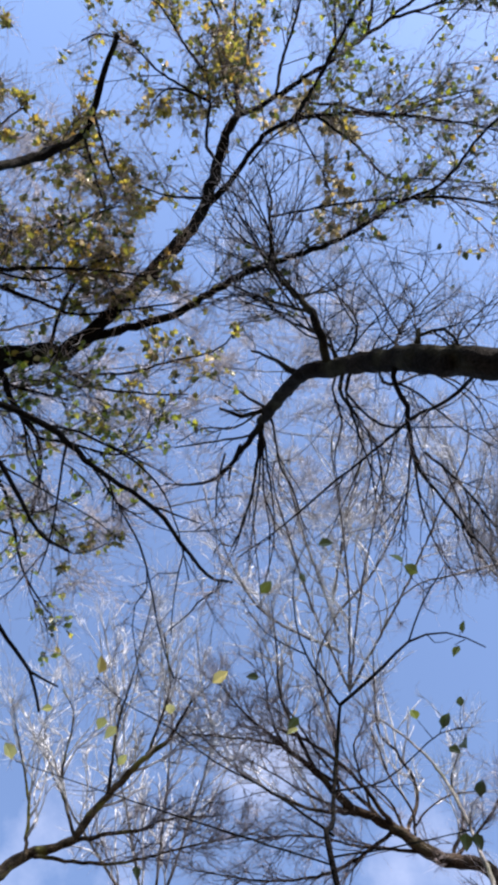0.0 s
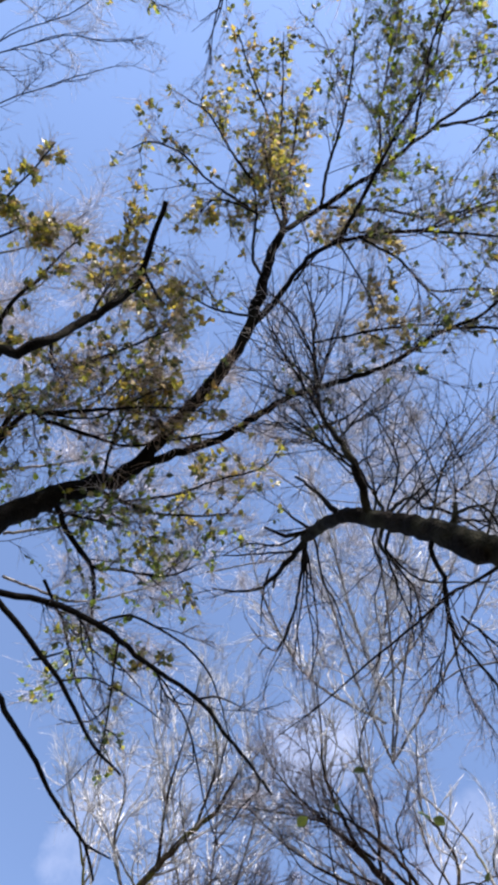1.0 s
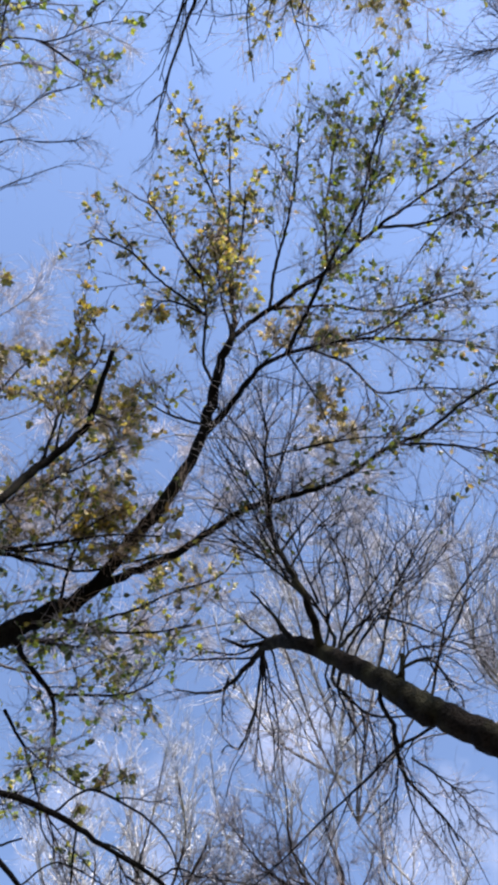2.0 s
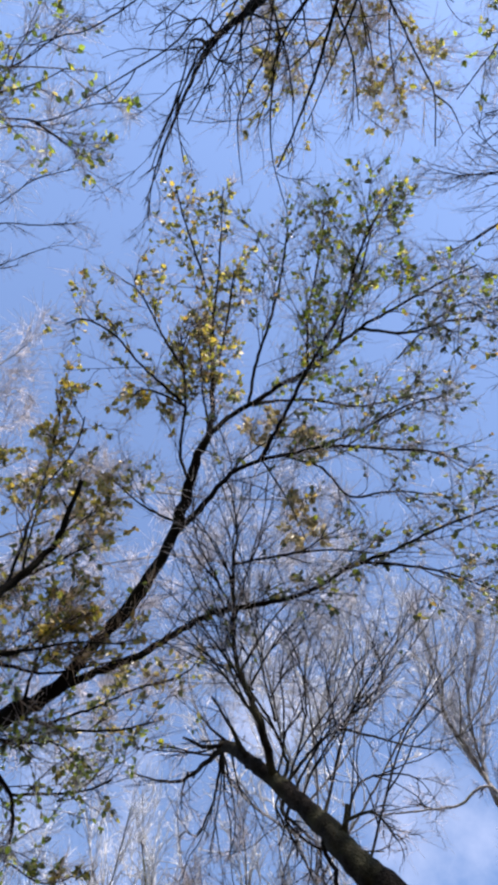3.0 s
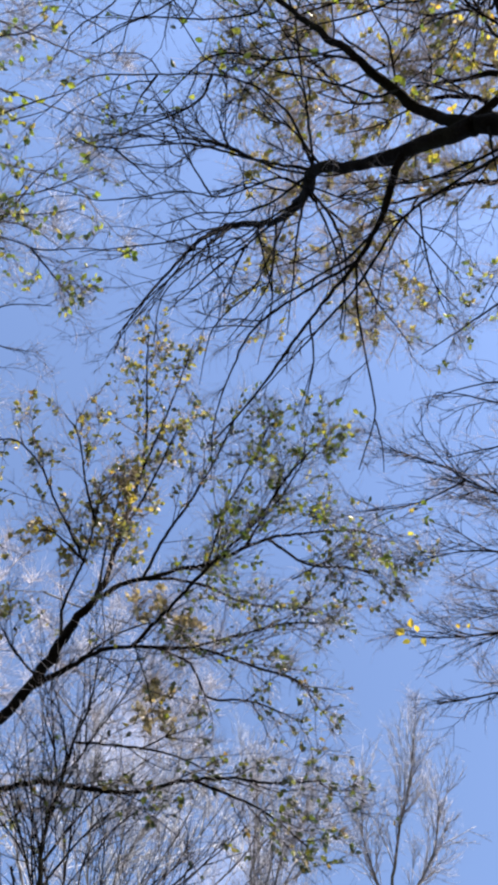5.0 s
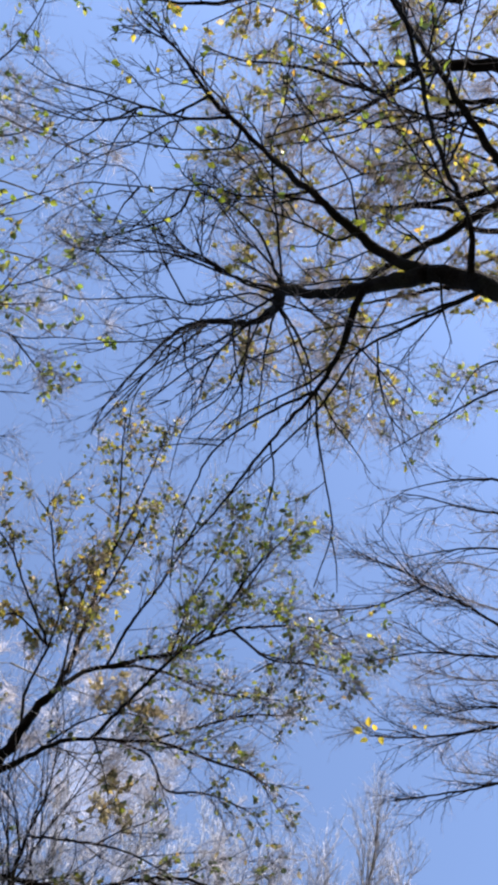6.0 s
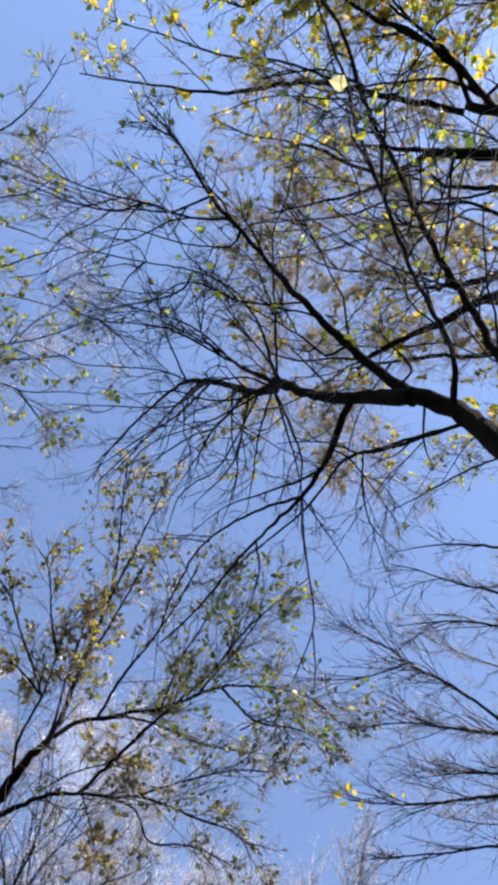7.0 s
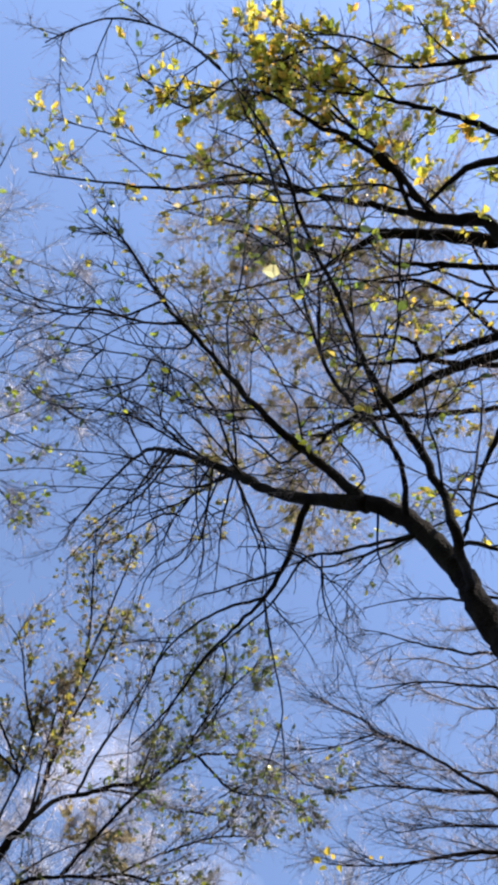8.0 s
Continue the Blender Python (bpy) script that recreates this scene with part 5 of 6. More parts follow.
grow("A", "limb", LEAFA, 11, [(0.17, 2.94, 10.08, 0.017), (0.09, 3.21, 10.50, 0.015), (0.05, 3.58, 10.90, 0.012), (0.01, 4.05, 11.20, 0.008)])
grow("A", "limb", LEAFA, 10, [(1.55, 1.57, 7.06, 0.015), (1.58, 1.75, 7.60, 0.013), (1.69, 1.91, 8.60, 0.011), (1.55, 2.15, 9.30, 0.009), (1.54, 2.42, 9.80, 0.008)])
grow("A", "limb", LEAFA, 11, [(1.67, 0.11, 7.72, 0.018), (1.57, 0.51, 7.80, 0.013), (1.46, 0.75, 8.00, 0.010), (1.30, 0.83, 8.20, 0.007)])
grow("H", "limb", LEAFH, 12, [(-2.60, 8.30, 5.60, 0.031), (-2.08, 8.38, 6.80, 0.024), (-2.04, 8.03, 7.00, 0.018), (-2.14, 7.65, 7.20, 0.009), (-2.29, 7.37, 7.40, 0.006)])
grow("E", "limb", BARE, 1, [(-1.77, 7.28, 6.13, 0.017), (-1.67, 7.49, 5.70, 0.015), (-1.76, 7.53, 5.60, 0.012), (-1.92, 7.57, 5.50, 0.009)])
grow("Q", "trunk", NONE, 0, [(-9.50, 2.60, -0.10, 0.110), (-9.20, 2.80, 5.00, 0.085), (-8.00, 3.40, 9.50, 0.035)])
grow("Q", "limb", FANW, 40, [(-8.00, 3.40, 9.50, 0.030), (-6.36, 4.76, 11.60, 0.025), (-5.18, 4.46, 12.00, 0.015), (-4.55, 4.36, 12.20, 0.010), (-4.02, 4.36, 12.30, 0.007)])
grow("Q", "limb", FANW, 40, [(-8.00, 3.40, 9.50, 0.030), (-6.75, 4.02, 11.60, 0.025), (-5.65, 3.55, 12.00, 0.015), (-5.09, 3.27, 12.20, 0.011), (-4.53, 3.14, 12.30, 0.007)])
grow("Q", "limb", FANW, 36, [(-8.00, 3.40, 9.50, 0.030), (-7.23, 3.12, 11.60, 0.024), (-6.29, 2.29, 12.00, 0.014), (-5.74, 1.98, 12.20, 0.010), (-5.44, 1.87, 12.30, 0.007)])
grow("Q", "limb", FANW, 32, [(-8.00, 3.40, 9.50, 0.030), (-5.68, 6.04, 11.60, 0.023), (-4.65, 5.51, 12.00, 0.011), (-4.27, 5.26, 12.20, 0.006)])
grow("E", "limb", LEAFE, 12, [(-1.52, 7.37, 6.57, 0.028), (-1.37, 7.62, 6.40, 0.021), (-1.24, 7.78, 6.45, 0.018), (-0.94, 7.92, 6.15, 0.014), (-0.63, 8.01, 5.55, 0.013), (-0.41, 8.13, 5.25, 0.011), (-0.27, 8.33, 5.50, 0.011), (-0.14, 8.52, 5.75, 0.010), (0.01, 8.82, 6.15, 0.009), (0.25, 9.18, 6.60, 0.008), (0.48, 9.48, 6.90, 0.005)])
grow("E", "limb", LEAFE, 8, [(-1.27, 7.74, 6.44, 0.015), (-1.17, 7.92, 6.80, 0.012), (-1.04, 8.12, 7.00, 0.010), (-0.93, 8.24, 7.10, 0.009), (-0.71, 8.45, 7.30, 0.008), (-0.54, 8.64, 7.50, 0.008), (-0.31, 8.88, 7.70, 0.007), (-0.13, 9.05, 7.90, 0.006), (0.05, 9.35, 8.10, 0.005)])
grow("E", "limb", BAREE, 5, [(-0.43, 6.98, 8.10, 0.017), (0.04, 6.96, 8.50, 0.012), (0.40, 6.98, 8.80, 0.011), (0.70, 6.97, 9.00, 0.009), (1.04, 6.88, 9.20, 0.008), (1.44, 6.74, 9.40, 0.007), (1.71, 6.71, 9.55, 0.006), (1.99, 6.77, 9.70, 0.005)])
grow("E", "limb", BAREE, 3, [(0.10, 6.96, 8.55, 0.010), (0.37, 7.05, 8.80, 0.009), (0.57, 7.31, 9.00, 0.006), (0.82, 7.53, 9.20, 0.004)])
grow("E", "limb", BAREE, 2, [(1.44, 6.74, 9.40, 0.012), (1.25, 6.68, 9.50, 0.009), (1.03, 6.59, 9.50, 0.006), (0.89, 6.56, 9.50, 0.004)])
grow("E", "limb", BAREE, 4, [(-0.43, 6.98, 8.10, 0.017), (-0.13, 7.32, 8.30, 0.012), (0.06, 7.46, 8.50, 0.011), (0.29, 7.57, 8.70, 0.010), (0.71, 7.58, 8.90, 0.009), (1.32, 7.44, 9.20, 0.008), (1.82, 7.34, 9.50, 0.007), (2.06, 7.17, 9.64, 0.006), (2.29, 6.91, 9.80, 0.006), (2.66, 6.71, 10.00, 0.005)])
grow("E", "limb", BAREE, 3, [(0.71, 7.58, 8.90, 0.014), (0.75, 7.38, 9.00, 0.012), (0.92, 7.21, 9.10, 0.010), (1.27, 6.98, 9.30, 0.007), (1.60, 6.78, 9.50, 0.005)])
grow("E", "limb", BAREE, 2, [(1.22, 7.46, 9.15, 0.012), (1.33, 7.28, 9.30, 0.008), (1.38, 7.04, 9.40, 0.004)])
grow("E", "limb", BAREE, 6, [(-0.44, 6.90, 8.59, 0.016), (-0.16, 6.88, 8.50, 0.010), (0.26, 6.62, 8.90, 0.009), (0.66, 6.55, 9.10, 0.008), (1.11, 6.37, 9.40, 0.007), (1.46, 6.23, 9.53, 0.006), (1.65, 6.22, 9.60, 0.006), (2.10, 6.18, 9.90, 0.005)])
grow("E", "limb", BAREE, 3, [(0.36, 6.60, 8.95, 0.011), (0.56, 6.75, 9.10, 0.009), (0.81, 6.96, 9.30, 0.007), (1.05, 7.26, 9.50, 0.005)])
grow("E", "limb", BAREE, 4, [(0.25, 6.53, 10.65, 0.020), (0.34, 6.31, 9.30, 0.010), (0.62, 6.12, 9.50, 0.009), (1.05, 5.92, 9.70, 0.007), (1.56, 5.69, 9.90, 0.005)])
grow("E", "limb", BAREE, 4, [(0.31, 6.48, 10.77, 0.021), (0.41, 6.15, 9.40, 0.010), (0.49, 5.88, 9.50, 0.009), (0.61, 5.63, 9.70, 0.008), (0.72, 5.38, 9.78, 0.006), (0.87, 5.01, 9.90, 0.005)])
grow("E", "limb", BAREE, 3, [(-0.41, 6.84, 8.93, 0.014), (-0.11, 6.44, 8.80, 0.009), (0.09, 6.20, 9.00, 0.008), (0.40, 5.86, 9.30, 0.007), (0.55, 5.54, 9.50, 0.006), (0.50, 5.09, 9.70, 0.005)])
grow("E", "limb", BAREE, 1, [(-0.36, 6.80, 9.21, 0.014), (-0.30, 5.98, 8.90, 0.009), (-0.13, 5.65, 9.10, 0.008), (-0.05, 5.37, 9.20, 0.006), (-0.11, 4.86, 9.40, 0.004)])
grow("E", "limb", BAREY, 6, [(0.37, 7.97, 7.67, 0.014), (0.39, 7.84, 7.80, 0.009), (0.79, 7.71, 8.00, 0.007), (1.27, 7.66, 8.30, 0.006), (1.52, 7.55, 8.45, 0.005), (1.72, 7.38, 8.60, 0.004)])
grow("E", "limb", BAREY, 5, [(0.71, 8.13, 7.80, 0.012), (0.96, 7.90, 7.90, 0.009), (1.24, 7.81, 8.00, 0.007), (1.52, 7.70, 8.16, 0.006), (1.81, 7.72, 8.30, 0.004)])
grow("E", "limb", BAREL, 5, [(-0.44, 6.90, 8.59, 0.013), (-0.71, 6.60, 8.20, 0.009), (-0.96, 6.31, 8.30, 0.007), (-1.09, 6.11, 8.40, 0.006), (-1.20, 5.79, 8.50, 0.004)])
grow("E", "limb", BAREE, 4, [(-0.08, 6.64, 10.12, 0.016), (-0.30, 6.23, 9.10, 0.008), (-0.48, 5.97, 9.20, 0.006), (-0.58, 5.60, 9.30, 0.004)])
grow("E", "limb", BAREE, 6, [(-0.43, 6.97, 8.15, 0.015), (-0.18, 6.67, 8.50, 0.010), (0.10, 6.51, 8.80, 0.008), (0.42, 6.43, 9.10, 0.007), (0.82, 6.18, 9.40, 0.004)])
grow("E", "limb", BAREE, 6, [(-0.50, 6.99, 7.97, 0.015), (-0.14, 7.19, 8.00, 0.008), (0.06, 7.26, 8.30, 0.007), (0.19, 7.38, 8.50, 0.006), (0.46, 7.58, 8.80, 0.004)])
grow("E", "limb", BAREL, 3, [(-1.63, 7.35, 6.40, 0.015), (-1.13, 6.89, 6.40, 0.007), (-1.00, 6.83, 6.60, 0.007), (-0.87, 6.79, 6.80, 0.006), (-0.73, 6.70, 7.00, 0.005), (-0.59, 6.59, 7.20, 0.004)])
grow("E", "limb", BAREL, 4, [(-0.97, 6.56, 7.13, 0.013), (-0.86, 6.31, 7.50, 0.011), (-0.62, 6.03, 7.70, 0.008), (-0.47, 5.82, 7.90, 0.006), (-0.30, 5.48, 8.00, 0.004)])
grow("E", "limb", BAREY, 6, [(-0.76, 7.49, 7.18, 0.013), (-0.62, 7.35, 7.00, 0.010), (-0.43, 7.40, 7.20, 0.009), (-0.19, 7.43, 7.40, 0.007), (0.15, 7.47, 7.70, 0.005), (0.46, 7.61, 8.00, 0.004)])
grow("E", "limb", BAREE, 2, [(-1.35, 7.37, 6.71, 0.010), (-1.40, 7.10, 6.40, 0.007), (-1.52, 7.00, 6.50, 0.004), (-1.59, 6.95, 6.60, 0.003)])
grow("E", "limb", LEAFE, 4, [(-1.79, 7.27, 6.10, 0.015), (-1.66, 7.58, 5.80, 0.013), (-1.70, 7.79, 6.10, 0.011), (-1.75, 8.07, 6.50, 0.008), (-1.74, 8.30, 6.70, 0.006), (-1.72, 8.53, 7.00, 0.004)])
grow("E", "limb", LEAFE, 5, [(-1.18, 7.37, 6.88, 0.010), (-1.20, 7.49, 6.80, 0.009), (-1.16, 7.57, 7.00, 0.008), (-1.01, 7.65, 7.30, 0.007), (-0.94, 7.78, 7.60, 0.006), (-1.00, 7.99, 7.90, 0.005)])
grow("H", "limb", LEAFH, 9, [(-1.01, 9.48, 7.27, 0.024), (-0.84, 9.57, 7.30, 0.022), (-0.57, 9.76, 7.50, 0.019), (-0.28, 9.86, 7.70, 0.015), (-0.09, 9.90, 7.80, 0.012), (0.16, 10.06, 8.00, 0.009), (0.47, 10.35, 8.20, 0.007)])
grow("H", "limb", LEAFH2, 8, [(-0.06, 9.35, 7.63, 0.015), (0.26, 9.40, 7.80, 0.009), (0.52, 9.33, 8.00, 0.008), (0.78, 9.23, 8.20, 0.006)])
grow("H", "limb", LEAFH2, 9, [(-0.62, 9.22, 9.29, 0.022), (-0.17, 9.20, 9.38, 0.021), (0.13, 9.23, 9.48, 0.018), (0.54, 9.17, 9.60, 0.012), (0.89, 9.11, 9.71, 0.010), (1.28, 9.13, 9.81, 0.007)])
grow("H", "limb", LEAFH2, 8, [(-2.78, 8.85, 8.45, 0.031), (-1.66, 9.31, 9.10, 0.016), (-1.15, 9.17, 9.21, 0.015), (-0.74, 9.04, 9.32, 0.011), (-0.49, 8.80, 9.38, 0.010), (-0.17, 8.61, 9.48, 0.009), (0.20, 8.43, 9.60, 0.008), (0.50, 8.27, 9.65, 0.007)])
grow("H", "limb", LEAFH2, 6, [(-2.78, 8.85, 8.45, 0.031), (-1.67, 9.30, 9.10, 0.012), (-1.32, 9.06, 9.21, 0.010), (-1.06, 8.90, 9.32, 0.009), (-0.85, 8.72, 9.43, 0.007)])
grow("H", "limb", LEAFH2, 5, [(-1.09, 9.65, 9.14, 0.015), (-1.32, 9.05, 9.10, 0.012), (-1.43, 8.77, 9.15, 0.009), (-1.52, 8.47, 9.21, 0.004)])
grow("H", "limb", LEAFH2, 7, [(-1.42, 7.85, 9.09, 0.021), (-1.19, 7.53, 9.15, 0.016), (-0.91, 7.40, 9.27, 0.011), (-0.61, 7.23, 9.38, 0.009), (-0.27, 7.16, 9.48, 0.007)])
grow("H", "limb", LEAFH, 6, [(-0.24, 10.23, 7.64, 0.015), (0.01, 10.16, 7.70, 0.011), (0.32, 10.12, 7.90, 0.009), (0.66, 10.01, 8.10, 0.006)])
grow("H", "limb", LEAFH, 7, [(-0.86, 9.46, 7.37, 0.020), (-0.55, 9.77, 7.50, 0.019), (-0.28, 9.93, 7.70, 0.015), (-0.00, 10.03, 7.80, 0.011), (0.24, 10.18, 8.00, 0.009), (0.51, 10.28, 8.20, 0.006)])
grow("H", "limb", LEAFH2, 8, [(-0.91, 9.55, 7.31, 0.018), (-0.58, 9.60, 7.50, 0.012), (-0.27, 9.50, 7.70, 0.010), (-0.11, 9.44, 7.80, 0.009), (0.13, 9.33, 8.00, 0.008), (0.43, 9.34, 8.20, 0.006)])
grow("H", "limb", LEAFH, 5, [(-0.79, 10.74, 7.68, 0.011), (-0.65, 10.82, 7.80, 0.008), (-0.48, 10.92, 7.90, 0.007), (-0.35, 11.05, 8.00, 0.006)])
grow("H", "limb", LEAFH2, 6, [(-1.68, 9.57, 9.24, 0.018), (-1.43, 9.38, 9.27, 0.016), (-1.18, 9.25, 9.32, 0.015), (-0.75, 8.99, 9.48, 0.010), (-0.35, 8.93, 9.60, 0.007)])
grow("M", "limb", LEAFM, 26, [(-5.20, 10.00, 9.00, 0.040), (-2.54, 8.82, 10.60, 0.034), (-1.91, 8.87, 10.80, 0.027), (-1.23, 8.64, 11.00, 0.019), (-0.64, 8.44, 11.20, 0.013), (-0.09, 8.42, 11.30, 0.007)])
grow("M", "limb", LEAFM, 24, [(-5.20, 9.90, 8.90, 0.040), (-2.76, 8.27, 10.60, 0.033), (-2.24, 8.01, 10.80, 0.026), (-1.73, 7.68, 11.00, 0.019), (-1.31, 7.38, 11.20, 0.013), (-1.04, 6.96, 11.30, 0.007)])
grow("M", "limb", LEAFM, 24, [(-1.73, 7.68, 11.00, 0.018), (-1.67, 7.14, 11.10, 0.014), (-1.69, 6.74, 11.20, 0.011), (-1.84, 6.23, 11.40, 0.007)])
grow("M", "limb", LEAFM, 20, [(-0.64, 8.44, 11.20, 0.018), (0.02, 8.75, 11.40, 0.013), (0.41, 8.66, 11.50, 0.010), (0.68, 8.40, 11.60, 0.008)])
grow("M", "limb", LEAFM, 15, [(-1.13, 7.10, 11.27, 0.018), (-0.48, 7.34, 11.40, 0.012), (0.14, 7.46, 11.60, 0.008)])
grow("M", "limb", LEAFM, 12, [(-1.04, 6.96, 11.30, 0.014), (-0.74, 6.58, 11.40, 0.011), (-0.39, 6.34, 11.60, 0.007)])
grow("Q", "limb", FANW, 26, [(-8.00, 3.40, 9.50, 0.020), (-5.94, 5.55, 11.60, 0.017), (-4.91, 4.99, 12.00, 0.012), (-4.32, 4.82, 12.20, 0.009), (-3.76, 4.52, 12.30, 0.006)])
grow("Q", "limb", FANW, 26, [(-8.00, 3.40, 9.50, 0.020), (-6.95, 3.65, 11.60, 0.017), (-5.92, 3.00, 12.00, 0.012), (-5.37, 2.71, 12.20, 0.009), (-4.73, 2.55, 12.30, 0.007)])
grow("A", "limb", LEAFA, 6, [(0.42, 1.56, 8.85, 0.016), (0.83, 1.64, 9.20, 0.012), (1.15, 1.78, 9.50, 0.007)])
grow("A", "limb", LEAFO, 9, [(1.18, 1.94, 7.27, 0.013), (1.24, 1.71, 8.40, 0.011), (1.21, 1.64, 9.20, 0.009), (1.23, 1.72, 9.60, 0.007)])
grow("A", "limb", LEAFO, 8, [(0.42, 2.62, 9.58, 0.017), (0.66, 2.73, 9.60, 0.013), (0.88, 2.77, 9.70, 0.010), (1.05, 2.65, 9.80, 0.007)])
grow("A", "limb", LEAFO, 9, [(0.14, 2.43, 9.25, 0.016), (0.25, 2.72, 9.80, 0.013), (0.31, 3.05, 10.10, 0.011), (0.38, 3.40, 10.40, 0.008)])
grow("A", "limb", LEAFS, 24, [(2.70, 0.30, 6.60, 0.025), (3.21, 1.74, 7.60, 0.021), (2.87, 2.19, 8.00, 0.016), (2.58, 2.59, 8.20, 0.012), (2.35, 2.85, 8.30, 0.010), (2.19, 3.08, 8.40, 0.008)])
grow("A", "limb", LEAFS, 18, [(2.87, 2.19, 8.00, 0.017), (2.61, 2.25, 8.10, 0.014), (2.38, 2.35, 8.20, 0.010), (2.18, 2.26, 8.20, 0.007)])
grow("E", "limb", LEAFE, 6, [(-0.98, 8.02, 5.80, 0.010), (-1.14, 8.13, 7.00, 0.010), (-1.11, 8.67, 7.50, 0.009), (-1.06, 9.39, 8.00, 0.008), (-1.03, 9.95, 8.30, 0.007)])
grow("H", "limb", NONE, 0, [(-3.30, 8.50, 4.80, 0.080), (-3.08, 8.62, 6.80, 0.075), (-2.78, 8.85, 8.45, 0.062)])
grow("B", "limb", DROOP, 6, [(-0.12, -0.49, 8.25, 0.019), (-0.11, -0.80, 8.32, 0.016), (-0.06, -1.18, 8.38, 0.013), (0.03, -1.49, 8.45, 0.012), (0.12, -1.73, 8.52, 0.010), (0.24, -1.73, 8.58, 0.008), (0.31, -1.85, 8.65, 0.007)])
grow("B", "limb", DROOP, 5, [(-0.14, -0.45, 8.17, 0.013), (-0.15, -0.84, 8.28, 0.010), (-0.17, -1.18, 8.38, 0.008), (-0.23, -1.53, 8.47, 0.007), (-0.24, -2.02, 8.57, 0.005)])
grow("B", "limb", DROOP, 5, [(-0.12, -0.49, 8.25, 0.013), (-0.15, -0.60, 8.25, 0.012), (-0.20, -0.93, 8.35, 0.010), (-0.26, -1.27, 8.45, 0.008), (-0.28, -1.70, 8.55, 0.007), (-0.21, -2.13, 8.65, 0.005)])
grow("B", "limb", DROOP, 5, [(-0.12, -0.49, 8.25, 0.013), (-0.13, -0.60, 8.25, 0.012), (-0.12, -1.04, 8.35, 0.009), (-0.08, -1.52, 8.45, 0.008), (-0.13, -1.94, 8.55, 0.005), (-0.18, -2.45, 8.65, 0.004)])
grow("B", "limb", DROOP, 5, [(-0.18, -0.38, 8.06, 0.013), (-0.23, -0.48, 8.06, 0.012), (-0.30, -0.85, 8.16, 0.009), (-0.44, -1.13, 8.26, 0.008), (-0.55, -1.48, 8.36, 0.005), (-0.62, -1.69, 8.46, 0.004)])
grow("B", "limb", DROOP, 3, [(-0.06, -1.12, 8.20, 0.008), (0.07, -1.63, 8.33, 0.007), (0.19, -1.95, 8.47, 0.005), (0.27, -2.34, 8.60, 0.004)])
grow("B", "limb", DROOP, 3, [(-0.12, -0.49, 8.25, 0.015), (-0.07, -0.60, 8.25, 0.013), (0.20, -0.67, 8.38, 0.010), (0.54, -0.75, 8.52, 0.008), (0.69, -0.80, 8.65, 0.005)])
grow("B", "limb", DROOP, 3, [(0.20, -0.77, 8.20, 0.012), (0.27, -1.12, 8.40, 0.008), (0.29, -1.49, 8.60, 0.005)])
grow("B", "limb", DROOP, 0, [(0.06, -0.69, 8.20, 0.014), (0.13, -0.89, 8.40, 0.012), (0.17, -1.10, 8.60, 0.010)])
grow("B", "limb", DROOP, 8, [(-0.69, 0.12, 6.75, 0.016), (-0.65, -0.04, 6.75, 0.014), (-0.77, -0.23, 6.83, 0.012), (-0.93, -0.43, 6.90, 0.009), (-1.01, -0.68, 6.97, 0.008), (-1.06, -1.02, 7.05, 0.005)])
grow("B", "limb", DROOP, 6, [(-0.74, 0.14, 6.65, 0.012), (-0.68, -0.05, 6.65, 0.010), (-0.80, -0.38, 6.73, 0.008), (-0.91, -0.65, 6.82, 0.007), (-0.97, -0.91, 6.90, 0.004)])
grow("B", "limb", DROOP, 5, [(-0.66, 0.12, 6.80, 0.010), (-0.60, -0.04, 6.80, 0.009), (-0.69, -0.31, 6.90, 0.008), (-0.66, -0.59, 7.00, 0.005), (-0.73, -0.94, 7.10, 0.004)])
grow("B", "limb", DROOP, 10, [(-0.96, 0.19, 6.22, 0.022), (-0.92, 0.08, 6.22, 0.019), (-1.02, -0.11, 6.22, 0.017), (-1.06, -0.35, 6.22, 0.016), (-1.13, -0.53, 6.22, 0.013), (-1.25, -0.67, 6.22, 0.010), (-1.42, -0.87, 6.22, 0.009), (-1.51, -1.02, 6.22, 0.007)])
grow("B", "limb", DROOP, 3, [(-0.74, 0.14, 6.65, 0.012), (-0.68, -0.05, 6.65, 0.010), (-0.93, -0.28, 6.65, 0.009), (-1.19, -0.30, 6.65, 0.007), (-1.45, -0.29, 6.65, 0.005)])
grow("B", "limb", DROOP, 6, [(-1.08, -0.42, 6.30, 0.010), (-1.09, -0.71, 6.40, 0.007), (-1.07, -1.13, 6.50, 0.004)])
grow("B", "limb", DROOP, 6, [(-1.10, -0.42, 6.30, 0.009), (-1.17, -0.74, 6.37, 0.008), (-1.31, -1.09, 6.43, 0.005), (-1.54, -1.43, 6.50, 0.004)])
grow("B", "limb", DROOP, 8, [(-1.17, -0.42, 6.30, 0.010), (-1.36, -0.57, 6.33, 0.009), (-1.53, -0.74, 6.37, 0.007), (-1.71, -0.95, 6.40, 0.005)])
grow("B", "limb", DROOP, 0, [(-1.05, 0.20, 6.07, 0.031), (-1.06, 0.30, 6.18, 0.022), (-1.08, 0.39, 6.28, 0.017)])
grow("B", "limb", DROOP, 5, [(-1.01, 0.20, 6.15, 0.015), (-1.07, 0.35, 6.15, 0.013), (-1.24, 0.39, 6.20, 0.010), (-1.35, 0.27, 6.25, 0.009), (-1.46, 0.09, 6.30, 0.007)])
grow("B", "limb", BAREUP, 7, [(-0.64, 0.11, 6.85, 0.016), (-0.70, 0.13, 7.10, 0.016), (-0.53, 0.34, 7.43, 0.013), (-0.34, 0.42, 7.75, 0.011), (-0.10, 0.60, 8.07, 0.009), (0.13, 0.70, 8.40, 0.006)])
